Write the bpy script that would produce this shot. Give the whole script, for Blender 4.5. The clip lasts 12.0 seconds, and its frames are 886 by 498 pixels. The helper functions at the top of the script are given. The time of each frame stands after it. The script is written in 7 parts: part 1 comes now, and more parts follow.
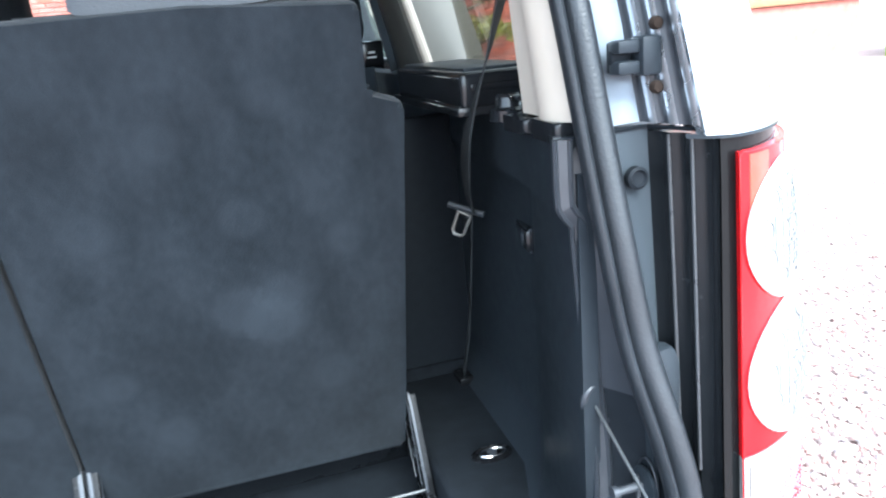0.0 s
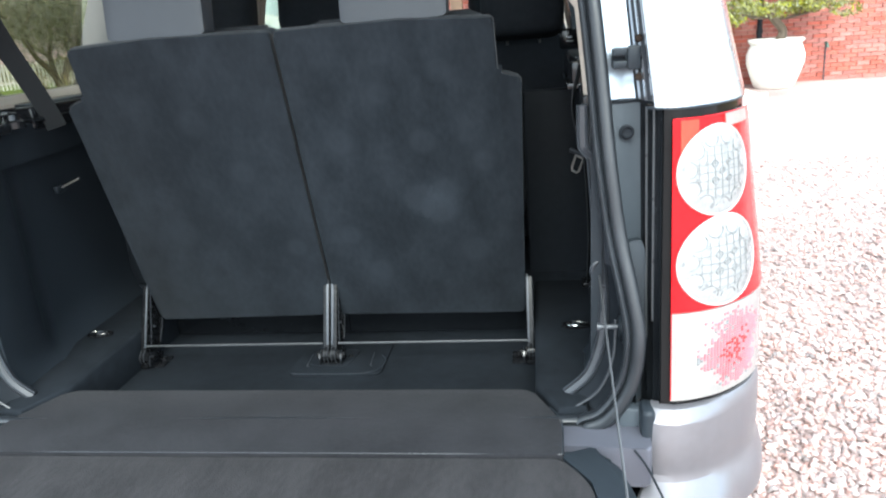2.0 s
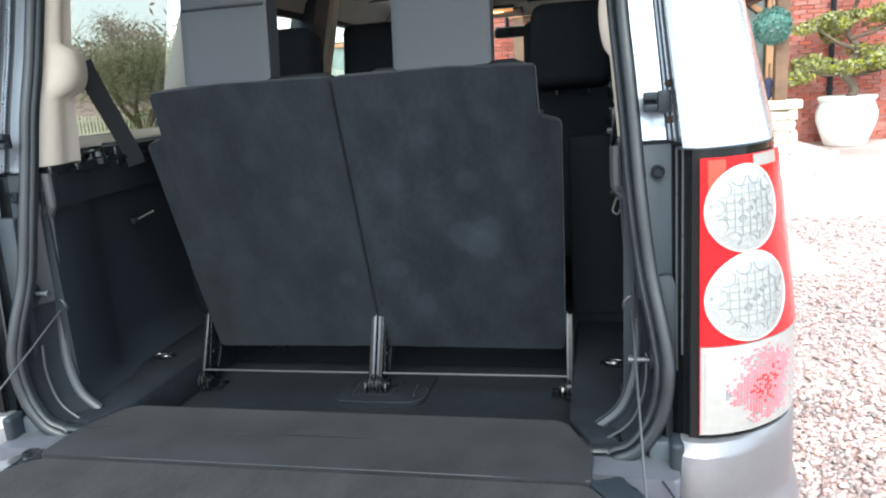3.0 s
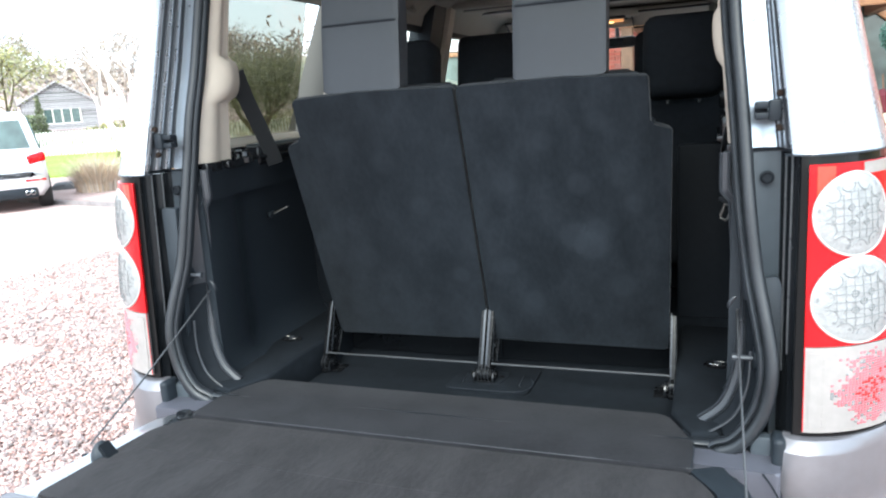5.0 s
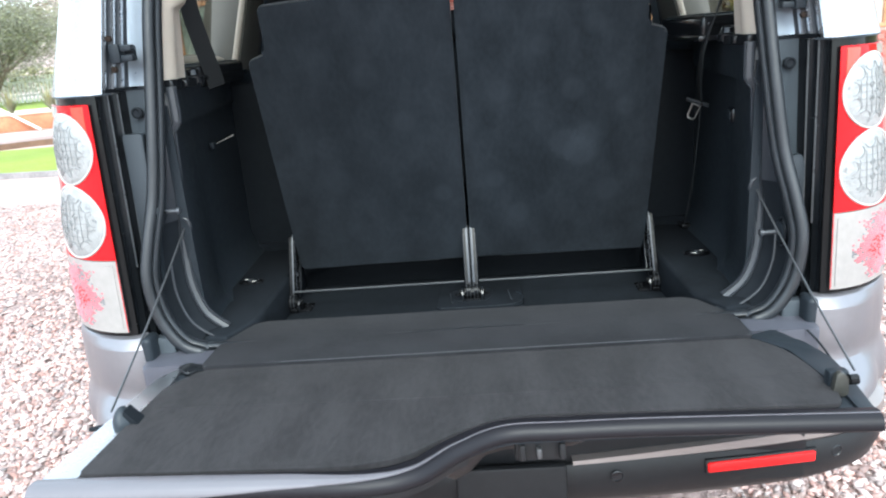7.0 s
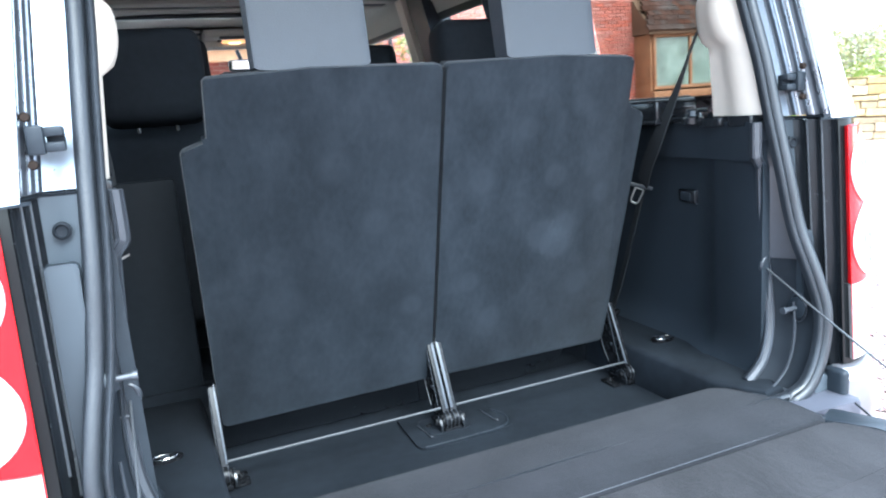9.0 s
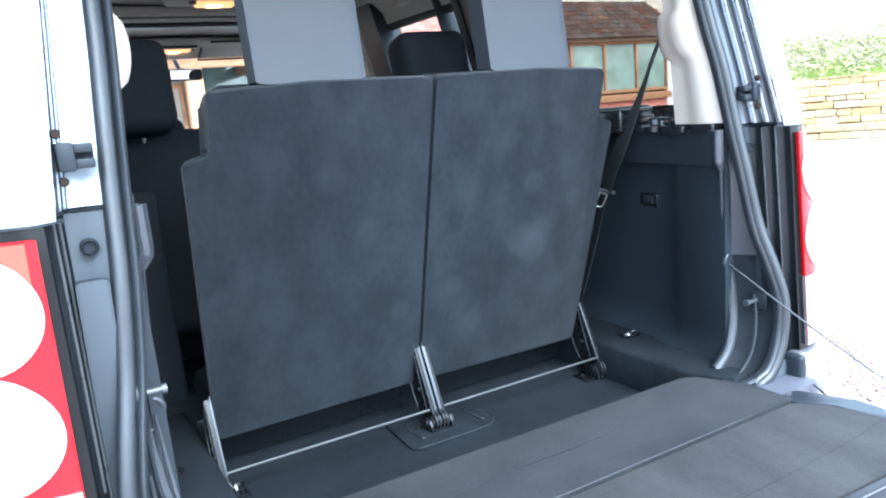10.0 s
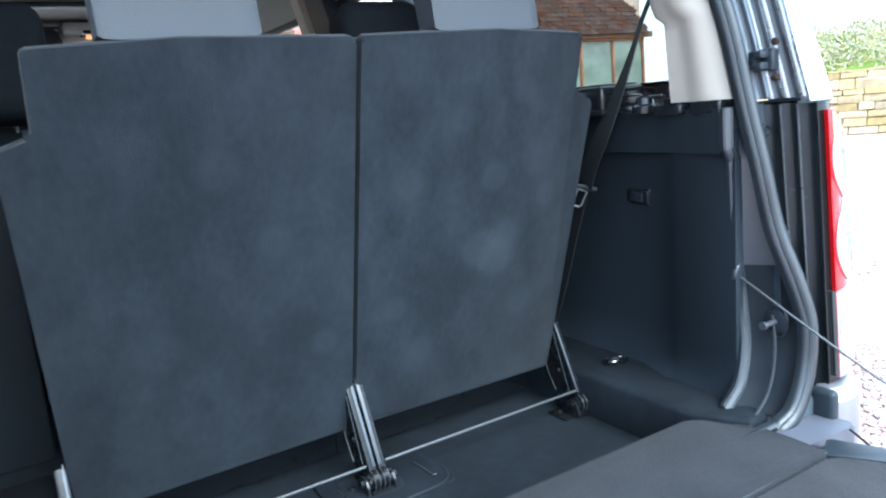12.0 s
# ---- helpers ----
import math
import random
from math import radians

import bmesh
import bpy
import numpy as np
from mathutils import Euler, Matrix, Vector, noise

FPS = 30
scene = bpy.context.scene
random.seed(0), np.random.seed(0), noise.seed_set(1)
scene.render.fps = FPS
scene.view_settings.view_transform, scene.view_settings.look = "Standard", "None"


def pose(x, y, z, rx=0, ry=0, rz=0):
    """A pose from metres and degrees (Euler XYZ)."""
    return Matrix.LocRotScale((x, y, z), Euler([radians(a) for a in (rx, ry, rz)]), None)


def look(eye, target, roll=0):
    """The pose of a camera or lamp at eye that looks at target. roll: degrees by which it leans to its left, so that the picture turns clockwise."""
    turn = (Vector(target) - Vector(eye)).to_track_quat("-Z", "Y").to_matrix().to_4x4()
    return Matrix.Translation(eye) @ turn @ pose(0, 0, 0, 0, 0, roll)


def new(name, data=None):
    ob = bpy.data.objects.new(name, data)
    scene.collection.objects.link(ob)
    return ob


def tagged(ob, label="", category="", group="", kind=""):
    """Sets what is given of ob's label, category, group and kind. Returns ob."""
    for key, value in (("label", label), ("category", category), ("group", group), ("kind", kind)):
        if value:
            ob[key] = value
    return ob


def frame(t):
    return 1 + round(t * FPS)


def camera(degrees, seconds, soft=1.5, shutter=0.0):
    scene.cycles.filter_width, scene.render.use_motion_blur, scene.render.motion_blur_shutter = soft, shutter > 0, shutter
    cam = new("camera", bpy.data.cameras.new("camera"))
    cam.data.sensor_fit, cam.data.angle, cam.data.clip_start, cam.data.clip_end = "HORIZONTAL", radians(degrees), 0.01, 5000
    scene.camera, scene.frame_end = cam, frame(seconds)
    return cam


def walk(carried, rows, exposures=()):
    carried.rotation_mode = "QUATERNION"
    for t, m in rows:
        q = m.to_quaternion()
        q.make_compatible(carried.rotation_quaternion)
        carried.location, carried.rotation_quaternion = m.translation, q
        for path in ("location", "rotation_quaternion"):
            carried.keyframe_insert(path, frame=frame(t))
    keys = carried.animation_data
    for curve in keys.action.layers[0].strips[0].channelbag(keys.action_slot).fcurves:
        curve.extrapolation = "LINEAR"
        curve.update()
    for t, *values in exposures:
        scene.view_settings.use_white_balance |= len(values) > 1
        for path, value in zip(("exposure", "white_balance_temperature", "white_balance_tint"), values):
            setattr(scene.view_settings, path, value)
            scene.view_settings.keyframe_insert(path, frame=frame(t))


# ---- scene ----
cam = camera(63.1, 12.0, 2.0, 0.3)
PATH = [
    (0, (0.28, 0.376, 1.454), (0.795, 2.221, 0.878), -5.5),
    (0.5, (0.265, 0.225, 1.45), (0.581, 2.112, 0.867), -5.1),
    (1, (0.308, 0.002, 1.476), (0.402, 1.872, 0.774), -5.2),
    (1.5, (0.414, -0.132, 1.482), (0.292, 1.741, 0.792), -4.9),
    (2, (0.526, -0.229, 1.488), (0.254, 1.661, 0.894), -4.4),
    (2.5, (0.56, -0.285, 1.464), (0.192, 1.628, 1.011), -4.0),
    (4.3, (0.636, -0.4, 1.475), (0.02, 1.454, 1.048), -4.1),
    (4.5, (0.641, -0.441, 1.473), (-0.016, 1.407, 1.085), -3.9),
    (5, (0.576, -0.434, 1.466), (-0.117, 1.399, 1.066), -3.7),
    (5.5, (0.499, -0.433, 1.407), (-0.162, 1.408, 0.991), -3.8),
    (6, (0.392, -0.472, 1.396), (-0.119, 1.406, 0.938), -3.9),
    (6.5, (0.223, -0.552, 1.39), (-0.06, 1.355, 0.858), -4.2),
    (7, (0.026, -0.5, 1.393), (-0.074, 1.417, 0.833), -4.6),
    (7.5, (-0.142, -0.38, 1.417), (-0.067, 1.539, 0.86), -4.9),
    (7.7, (-0.206, -0.346, 1.421), (-0.041, 1.58, 0.908), -4.9),
    (9.3, (-0.64, -0.048, 1.407), (0.196, 1.73, 1.035), -4.8),
    (9.5, (-0.673, -0.05, 1.43), (0.195, 1.71, 1.044), -5.0),
    (10, (-0.731, -0.05, 1.428), (0.228, 1.666, 1.057), -5.0),
    (10.5, (-0.723, -0.046, 1.436), (0.273, 1.644, 1.052), -5.3),
    (11, (-0.716, -0.003, 1.461), (0.304, 1.678, 1.093), -5.3),
    (11.5, (-0.619, 0.047, 1.415), (0.382, 1.739, 1.049), -5.3),
    (12, (-0.493, 0.217, 1.376), (0.515, 1.904, 1.003), -5.3),
]
EXPOSURES = [(0, 1.96, 5400, -1), (1.5, 1.60, 5700, -1), (2.5, 1.00, 5850, -4), (4.5, 1.31, 5800, -1), (5, 0.97, 5800, -1), (6, 0.86, 5800, -4), (7.5, 1.05, 5650, -1), (9.5, 2.14, 5130, -1), (12, 1.76, 5050, -4)]
walk(cam, [(t, look(eye, target, roll)) for t, eye, target, roll in PATH], EXPOSURES)
# ---- body ----
# world and sun: bright hazy spring day, veiled sun behind the car
SUN_EL, SUN_AZ = 46.0, 174.0
world = bpy.data.worlds.new("sky")
scene.world = world
world.use_nodes = True
wn = world.node_tree
sky = wn.nodes.new("ShaderNodeTexSky")
sky.sky_type = "NISHITA"
sky.sun_disc = False
sky.sun_elevation = radians(SUN_EL)
sky.sun_rotation = radians(SUN_AZ)
sky.air_density, sky.dust_density, sky.ozone_density = 0.7, 4.0, 1.0
haze = wn.nodes.new("ShaderNodeMix")
haze.data_type, haze.blend_type = "RGBA", "ADD"
haze.inputs["Factor"].default_value = 1.0
haze.inputs["B"].default_value = (8.0, 8.2, 8.5, 1)
wn.links.new(sky.outputs[0], haze.inputs["A"])
wn.links.new(haze.outputs["Result"], wn.nodes["Background"].inputs[0])
wn.nodes["Background"].inputs[1].default_value = 0.15
sun_data = bpy.data.lights.new("sun", "SUN")
sun_data.energy, sun_data.angle, sun_data.color = 1.7, radians(30.0), (1.0, 0.96, 0.90)
sun = new("sun", sun_data)
toward = Vector((math.sin(radians(SUN_AZ)) * math.cos(radians(SUN_EL)), math.cos(radians(SUN_AZ)) * math.cos(radians(SUN_EL)), math.sin(radians(SUN_EL))))
sun.matrix_world = look(toward * 60, (0, 0, 0))


# ---- materials ----
def mat(name, colour, rough=0.6, metal=0.0, vary=0.25, scale=30.0, bump=0.0, bump_scale=200.0, coat=0.0, spec=0.5, sheen=0.0, big=3.0, random_by="", tint=None, spread=(0.55, 1.5), stretch=(1, 1, 1), sat=(0.4, 1.25), patches=(), ramp_ends=(0.35, 0.85), fine=0.5):
    """A procedural surface: a base colour that varies at two scales, roughness that varies with it, and fine relief."""
    m = bpy.data.materials.new(name)
    m.use_nodes = True
    t = m.node_tree
    b = t.nodes["Principled BSDF"]
    b.inputs["Metallic"].default_value = metal
    b.inputs["Coat Weight"].default_value = coat
    b.inputs["Coat Roughness"].default_value = 0.06
    b.inputs["Specular IOR Level"].default_value = spec
    b.inputs["Sheen Weight"].default_value = sheen
    b.inputs["Sheen Roughness"].default_value = 0.4
    co = t.nodes.new("ShaderNodeTexCoord")
    n1 = t.nodes.new("ShaderNodeTexNoise")
    n1.inputs["Scale"].default_value, n1.inputs["Detail"].default_value = scale, 6
    n2 = t.nodes.new("ShaderNodeTexNoise")
    n2.inputs["Scale"].default_value, n2.inputs["Detail"].default_value = big, 3
    mp = t.nodes.new("ShaderNodeMapping")
    mp.inputs["Scale"].default_value = stretch
    t.links.new(co.outputs["Object"], mp.inputs["Vector"])
    for n in (n1, n2):
        t.links.new(mp.outputs[0], n.inputs["Vector"])
    mx = t.nodes.new("ShaderNodeMath")
    mx.operation = "MULTIPLY_ADD"
    t.links.new(n2.outputs[0], mx.inputs[0])
    mx.inputs[1].default_value = 0.7
    ad = t.nodes.new("ShaderNodeMath")
    ad.operation = "MULTIPLY"
    t.links.new(n1.outputs[0], ad.inputs[0])
    ad.inputs[1].default_value = fine
    t.links.new(ad.outputs[0], mx.inputs[2])
    ramp = t.nodes.new("ShaderNodeMapRange")
    ramp.inputs[1].default_value, ramp.inputs[2].default_value = ramp_ends
    t.links.new(mx.outputs[0], ramp.inputs[0])
    low = [max(0.0, c * (1 - vary)) for c in colour]
    high = [min(1.0, c * (1 + vary)) for c in (tint or colour)]
    mixc = t.nodes.new("ShaderNodeMix")
    mixc.data_type = "RGBA"
    mixc.inputs["A"].default_value, mixc.inputs["B"].default_value = (*low, 1), (*high, 1)
    t.links.new(ramp.outputs[0], mixc.inputs["Factor"])
    out = mixc.outputs["Result"]
    if random_by:
        if random_by == "island":
            r = t.nodes.new("ShaderNodeNewGeometry").outputs["Random Per Island"]
        else:
            r = t.nodes.new("ShaderNodeObjectInfo").outputs["Random"]
        hsv = t.nodes.new("ShaderNodeHueSaturation")
        mr = t.nodes.new("ShaderNodeMapRange")
        mr.inputs[3].default_value, mr.inputs[4].default_value = spread
        t.links.new(r, mr.inputs[0])
        t.links.new(mr.outputs[0], hsv.inputs["Value"])
        ms = t.nodes.new("ShaderNodeMath")
        ms.operation = "MULTIPLY"
        t.links.new(r, ms.inputs[0])
        ms.inputs[1].default_value = 7.31
        fr = t.nodes.new("ShaderNodeMath")
        fr.operation = "FRACT"
        t.links.new(ms.outputs[0], fr.inputs[0])
        m2 = t.nodes.new("ShaderNodeMapRange")
        m2.inputs[3].default_value, m2.inputs[4].default_value = sat
        t.links.new(fr.outputs[0], m2.inputs[0])
        t.links.new(m2.outputs[0], hsv.inputs["Saturation"])
        t.links.new(out, hsv.inputs["Color"])
        out = hsv.outputs[0]
    # worn patches where the nap is rubbed pale: ragged spots with soft edges
    for px, pz, rad, amount in patches:
        sub = t.nodes.new("ShaderNodeVectorMath")
        sub.operation = "MULTIPLY"
        t.links.new(co.outputs["Object"], sub.inputs[0])
        sub.inputs[1].default_value = (1, 0, 1)
        dist = t.nodes.new("ShaderNodeVectorMath")
        dist.operation = "DISTANCE"
        t.links.new(sub.outputs[0], dist.inputs[0])
        dist.inputs[1].default_value = (px, 0, pz)
        wob = t.nodes.new("ShaderNodeMath")
        wob.operation = "MULTIPLY_ADD"
        t.links.new(n1.outputs[0], wob.inputs[0])
        wob.inputs[1].default_value = rad * 0.9
        t.links.new(dist.outputs["Value"], wob.inputs[2])
        fall = t.nodes.new("ShaderNodeMapRange")
        fall.inputs[1].default_value, fall.inputs[2].default_value = rad * 1.05, rad * 1.42
        fall.inputs[3].default_value, fall.inputs[4].default_value = amount, 0.0
        t.links.new(wob.outputs[0], fall.inputs[0])
        pm = t.nodes.new("ShaderNodeMix")
        pm.data_type = "RGBA"
        pm.inputs["B"].default_value = (*[c * 2.3 for c in colour], 1)
        t.links.new(fall.outputs[0], pm.inputs["Factor"])
        t.links.new(out, pm.inputs["A"])
        out = pm.outputs["Result"]
    t.links.new(out, b.inputs["Base Color"])
    rr = t.nodes.new("ShaderNodeMapRange")
    rr.inputs[3].default_value, rr.inputs[4].default_value = max(0.02, rough - 0.08), min(1.0, rough + 0.08)
    t.links.new(n1.outputs[0], rr.inputs[0])
    t.links.new(rr.outputs[0], b.inputs["Roughness"])
    if bump:
        n3 = t.nodes.new("ShaderNodeTexNoise")
        n3.inputs["Scale"].default_value, n3.inputs["Detail"].default_value = bump_scale, 3
        t.links.new(co.outputs["Object"], n3.inputs["Vector"])
        bp = t.nodes.new("ShaderNodeBump")
        bp.inputs["Strength"].default_value, bp.inputs["Distance"].default_value = bump, 1.0 / bump_scale
        t.links.new(n3.outputs[0], bp.inputs["Height"])
        t.links.new(bp.outputs[0], b.inputs["Normal"])
    return m


def glass(name, tint=(0.8, 0.85, 0.82), rough=0.0, trans=1.0):
    """Thin pane: clear with a mirror-like gloss that grows towards grazing angles."""
    m = bpy.data.materials.new(name)
    m.use_nodes = True
    t = m.node_tree
    t.nodes.remove(t.nodes["Principled BSDF"])
    o = t.nodes["Material Output"]
    tr = t.nodes.new("ShaderNodeBsdfTransparent")
    tr.inputs[0].default_value = (*tint, 1)
    gl = t.nodes.new("ShaderNodeBsdfGlossy")
    gl.inputs["Roughness"].default_value = 0.02
    lw = t.nodes.new("ShaderNodeLayerWeight")
    lw.inputs[0].default_value = 0.5
    pw = t.nodes.new("ShaderNodeMath")
    pw.operation = "POWER"
    t.links.new(lw.outputs["Facing"], pw.inputs[0])
    pw.inputs[1].default_value = 5.0
    fr = t.nodes.new("ShaderNodeMath")
    fr.operation = "MULTIPLY_ADD"
    t.links.new(pw.outputs[0], fr.inputs[0])
    fr.inputs[1].default_value, fr.inputs[2].default_value = 0.7, 0.03
    mx = t.nodes.new("ShaderNodeMixShader")
    t.links.new(fr.outputs[0], mx.inputs[0])
    t.links.new(tr.outputs[0], mx.inputs[1])
    t.links.new(gl.outputs[0], mx.inputs[2])
    t.links.new(mx.outputs[0], o.inputs[0])
    return m


def emit(name, colour, strength):
    m = bpy.data.materials.new(name)
    m.use_nodes = True
    b = m.node_tree.nodes["Principled BSDF"]
    b.inputs["Base Color"].default_value = (*colour, 1)
    b.inputs["Emission Color"].default_value = (*colour, 1)
    b.inputs["Emission Strength"].default_value = strength
    return m


M_FELT_WORN = mat("worn_felt", (0.0142, 0.0171, 0.0210), 0.95, vary=0.28, ramp_ends=(0.38, 0.68), fine=0.36, scale=75, bump=0.28, bump_scale=520, stretch=(1.25, 1.0, 0.75), sheen=0.10, spec=0.06, big=10,
                  patches=((0.262, 1.114, 0.050, 0.34), (0.298, 1.092, 0.050, 0.34), (0.314, 1.130, 0.040, 0.26), (0.08, 1.03, 0.03, 0.22), (0.28, 1.25, 0.035, 0.24), (0.14, 0.93, 0.035, 0.18), (0.37, 0.98, 0.04, 0.18), (0.20, 1.36, 0.03, 0.18), (0.41, 1.20, 0.03, 0.18), (0.33, 1.40, 0.03, 0.16), (0.10, 1.26, 0.035, 0.16)))
M_FELT = mat("felt_carpet", (0.0142, 0.0171, 0.0210), 0.95, vary=0.25, ramp_ends=(0.38, 0.68), fine=0.36, scale=75, bump=0.28, bump_scale=520, stretch=(1.25, 1.0, 0.75), sheen=0.10, spec=0.06, big=9,
             patches=((-0.06, 1.00, 0.030, 0.18), (-0.22, 1.32, 0.040, 0.15), (-0.33, 1.05, 0.045, 0.13), (-0.14, 1.20, 0.035, 0.15)))
M_FELT_FLOOR = mat("floor_carpet", (0.0270, 0.0258, 0.0276), 0.95, vary=0.22, ramp_ends=(0.46, 0.74), scale=120, stretch=(1.0, 0.35, 1.0), bump=0.6, bump_scale=380, sheen=0.03, spec=0.1, big=13)
M_FELT_FLAP = mat("flap_carpet", (0.0176, 0.0177, 0.0200), 0.95, vary=0.22, ramp_ends=(0.40, 0.72), scale=130, bump=0.6, bump_scale=420, sheen=0.04, spec=0.08, big=9)
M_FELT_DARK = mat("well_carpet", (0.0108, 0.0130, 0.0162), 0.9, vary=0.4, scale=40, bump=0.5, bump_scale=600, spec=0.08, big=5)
M_TRIM = mat("black_plastic", (0.0190, 0.0232, 0.0285), 0.40, vary=0.2, scale=60, bump=0.12, bump_scale=1200, spec=0.16)
M_GUTTER_GLOSS = mat("gloss_gutter", (0.0075, 0.0085, 0.0100), 0.24, vary=0.2, scale=50, spec=0.25)
M_GUTTER = mat("black_gutter", (0.0130, 0.0152, 0.0185), 0.5, vary=0.2, scale=50, spec=0.06)
M_BLACK_OUT = mat("black_bumper_plastic", (0.014, 0.0145, 0.016), 0.42, vary=0.25, scale=60, bump=0.2, bump_scale=1200, spec=0.2)
M_TRIM_SHINE = mat("satin_black_plastic", (0.011, 0.012, 0.014), 0.16, vary=0.15, scale=40, bump=0.04, bump_scale=900, spec=0.4)
M_TRIM_GREY = mat("dark_grey_plastic", (0.028, 0.031, 0.037), 0.32, vary=0.15, scale=50, bump=0.12, bump_scale=1000)
M_ROCK = mat("dark_rock", (0.085, 0.085, 0.09), 0.9, vary=0.4, scale=14, bump=0.8, bump_scale=40)
M_GLOSS = mat("gloss_black_surround", (0.006, 0.0065, 0.007), 0.12, vary=0.1, scale=30, spec=0.18)
M_EDGE_GREY = mat("dull_grey_bead", (0.045, 0.048, 0.053), 0.3, vary=0.1, scale=30)
# pale tone that paints the shine on the lip
M_LIP_SHINE = mat("pale_lip_shine", (0.112, 0.107, 0.120), 0.45, 0.0, vary=0.06, scale=30, coat=0.1)
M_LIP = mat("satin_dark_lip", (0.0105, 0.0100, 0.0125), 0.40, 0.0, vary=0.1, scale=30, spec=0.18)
M_RIM = mat("satin_grey_rim", (0.027, 0.030, 0.036), 0.38, vary=0.15, scale=50, bump=0.1, bump_scale=1000)
M_LENS_DOT = mat("grey_lens_facet", (0.17, 0.176, 0.178), 0.25, vary=0.3, scale=60, coat=0.4)
M_BRACKET = mat("dull_zinc", (0.055, 0.054, 0.048), 0.45, 0.4, vary=0.25, scale=60)
# silver of the bumper band, darkened to carry its shade
M_BAND = mat("shaded_band_silver", (0.225, 0.198, 0.188), 0.4, 0.5, vary=0.06, scale=300, coat=0.3)
M_RUBBER = mat("rubber", (0.0160, 0.0184, 0.0220), 0.36, vary=0.3, scale=25, bump=0.2, bump_scale=300, spec=0.45)
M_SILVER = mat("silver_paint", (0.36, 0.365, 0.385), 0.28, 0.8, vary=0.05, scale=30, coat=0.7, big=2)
# same silver paint, shade put into the colour for the lower bumper
M_SILVER_LOW = mat("shaded_bumper_silver", (0.205, 0.200, 0.215), 0.36, 0.6, vary=0.08, scale=60, coat=0.0, big=3)
# lower jamb tones: the body paint with its shade put into the colour
M_JAMB_SHADED = mat("shaded_jamb_paint", (0.044, 0.053, 0.063), 0.5, 0.1, vary=0.12, scale=30, coat=0.0, spec=0.35)
M_JAMB_DARK = mat("dark_blue_grey_tone", (0.026, 0.032, 0.039), 0.5, 0.1, vary=0.12, scale=30, spec=0.3)
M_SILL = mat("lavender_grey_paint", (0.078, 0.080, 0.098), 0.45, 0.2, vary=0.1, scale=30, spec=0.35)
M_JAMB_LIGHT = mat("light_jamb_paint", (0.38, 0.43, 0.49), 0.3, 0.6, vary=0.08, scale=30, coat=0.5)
M_LEATHER = mat("grey_leather", (0.028, 0.032, 0.039), 0.5, vary=0.12, scale=40, bump=0.3, bump_scale=450, spec=0.35)
M_CLOTH_BLACK = mat("black_cloth", (0.0190, 0.0222, 0.0270), 0.85, vary=0.3, scale=50, bump=0.3, bump_scale=700, spec=0.15)
M_BEIGE = mat("beige_trim", (0.47, 0.415, 0.350), 0.7, vary=0.05, scale=40, bump=0.08, bump_scale=700)
M_HEADLINER = mat("headliner_cloth", (0.33, 0.32, 0.285), 0.95, vary=0.08, scale=60, bump=0.2, bump_scale=900)
M_PILLAR = mat("grey_beige_trim", (0.095, 0.090, 0.078), 0.75, vary=0.08, scale=60, bump=0.1, bump_scale=900)
M_STEEL = mat("painted_steel", (0.052, 0.057, 0.066), 0.40, 0.25, vary=0.05, scale=20)
M_STEEL_BLACK = mat("black_steel", (0.007, 0.0073, 0.0082), 0.26, 0.0, vary=0.2, scale=60, spec=0.16)
M_CABLE = mat("dull_steel_cable", (0.085, 0.088, 0.094), 0.4, 0.6, vary=0.3, scale=400)
M_CHROME = mat("chrome", (0.7, 0.7, 0.72), 0.15, 1.0, vary=0.05, scale=60)
M_RED = mat("red_lens", (0.44, 0.004, 0.008), 0.16, vary=0.15, scale=30, coat=0.18, spec=0.2)
M_AMBER = mat("amber_lens", (0.66, 0.028, 0.010), 0.12, vary=0.25, scale=60, coat=1.0)
M_LENS = mat("clear_lens", (0.255, 0.262, 0.262), 0.16, 0.1, vary=0.35, scale=45, coat=0.25, bump=0.35, bump_scale=110)
M_LENS_RIB = mat("ribbed_clear_lens", (0.255, 0.24, 0.23), 0.22, vary=0.14, scale=60, coat=0.25)
M_RIB = mat("pale_lens_rib", (0.40, 0.40, 0.39), 0.3, vary=0.1, scale=60)
M_PINK = mat("pink_fog_lens", (0.40, 0.105, 0.125), 0.3, vary=0.5, scale=40, coat=0.4)
M_REFLECTOR = mat("red_reflector", (0.72, 0.012, 0.014), 0.22, vary=0.1, scale=90, coat=0.15, spec=0.3)
M_GLASS = glass("car_glass", (0.92, 0.94, 0.93))
M_GLASS_DARK = glass("tinted_glass", (0.55, 0.54, 0.50))
M_TONGUE = mat("brushed_tongue_steel", (0.17, 0.165, 0.155), 0.35, 0.3, vary=0.08)
M_BELT = mat("belt_webbing", (0.023, 0.025, 0.027), 0.75, vary=0.2, scale=200, bump=0.4, bump_scale=800, spec=0.25)
M_LAMP = emit("warm_lamp", (1.0, 0.55, 0.20), 2.2)
M_LAMP_GLOW = emit("warm_halo_diffuser", (1.0, 0.40, 0.13), 0.40)
M_MIRROR = mat("mirror_glass", (0.85, 0.85, 0.85), 0.03, 1.0, vary=0.02)
M_GRAVEL_BED = mat("gravel_bed", (0.31, 0.220, 0.195), 0.9, vary=0.65, scale=30, bump=1.0, bump_scale=38, big=0.4, tint=(0.42, 0.315, 0.29))
M_PEBBLE = mat("pink_grey_pebble", (0.43, 0.285, 0.255), 0.75, vary=0.3, scale=60, bump=0.3, bump_scale=200, random_by="island", spread=(0.42, 1.36))
M_GRASS = mat("lawn_grass", (0.20, 0.265, 0.035), 0.9, vary=0.3, scale=40, bump=1.0, bump_scale=60, big=0.5)
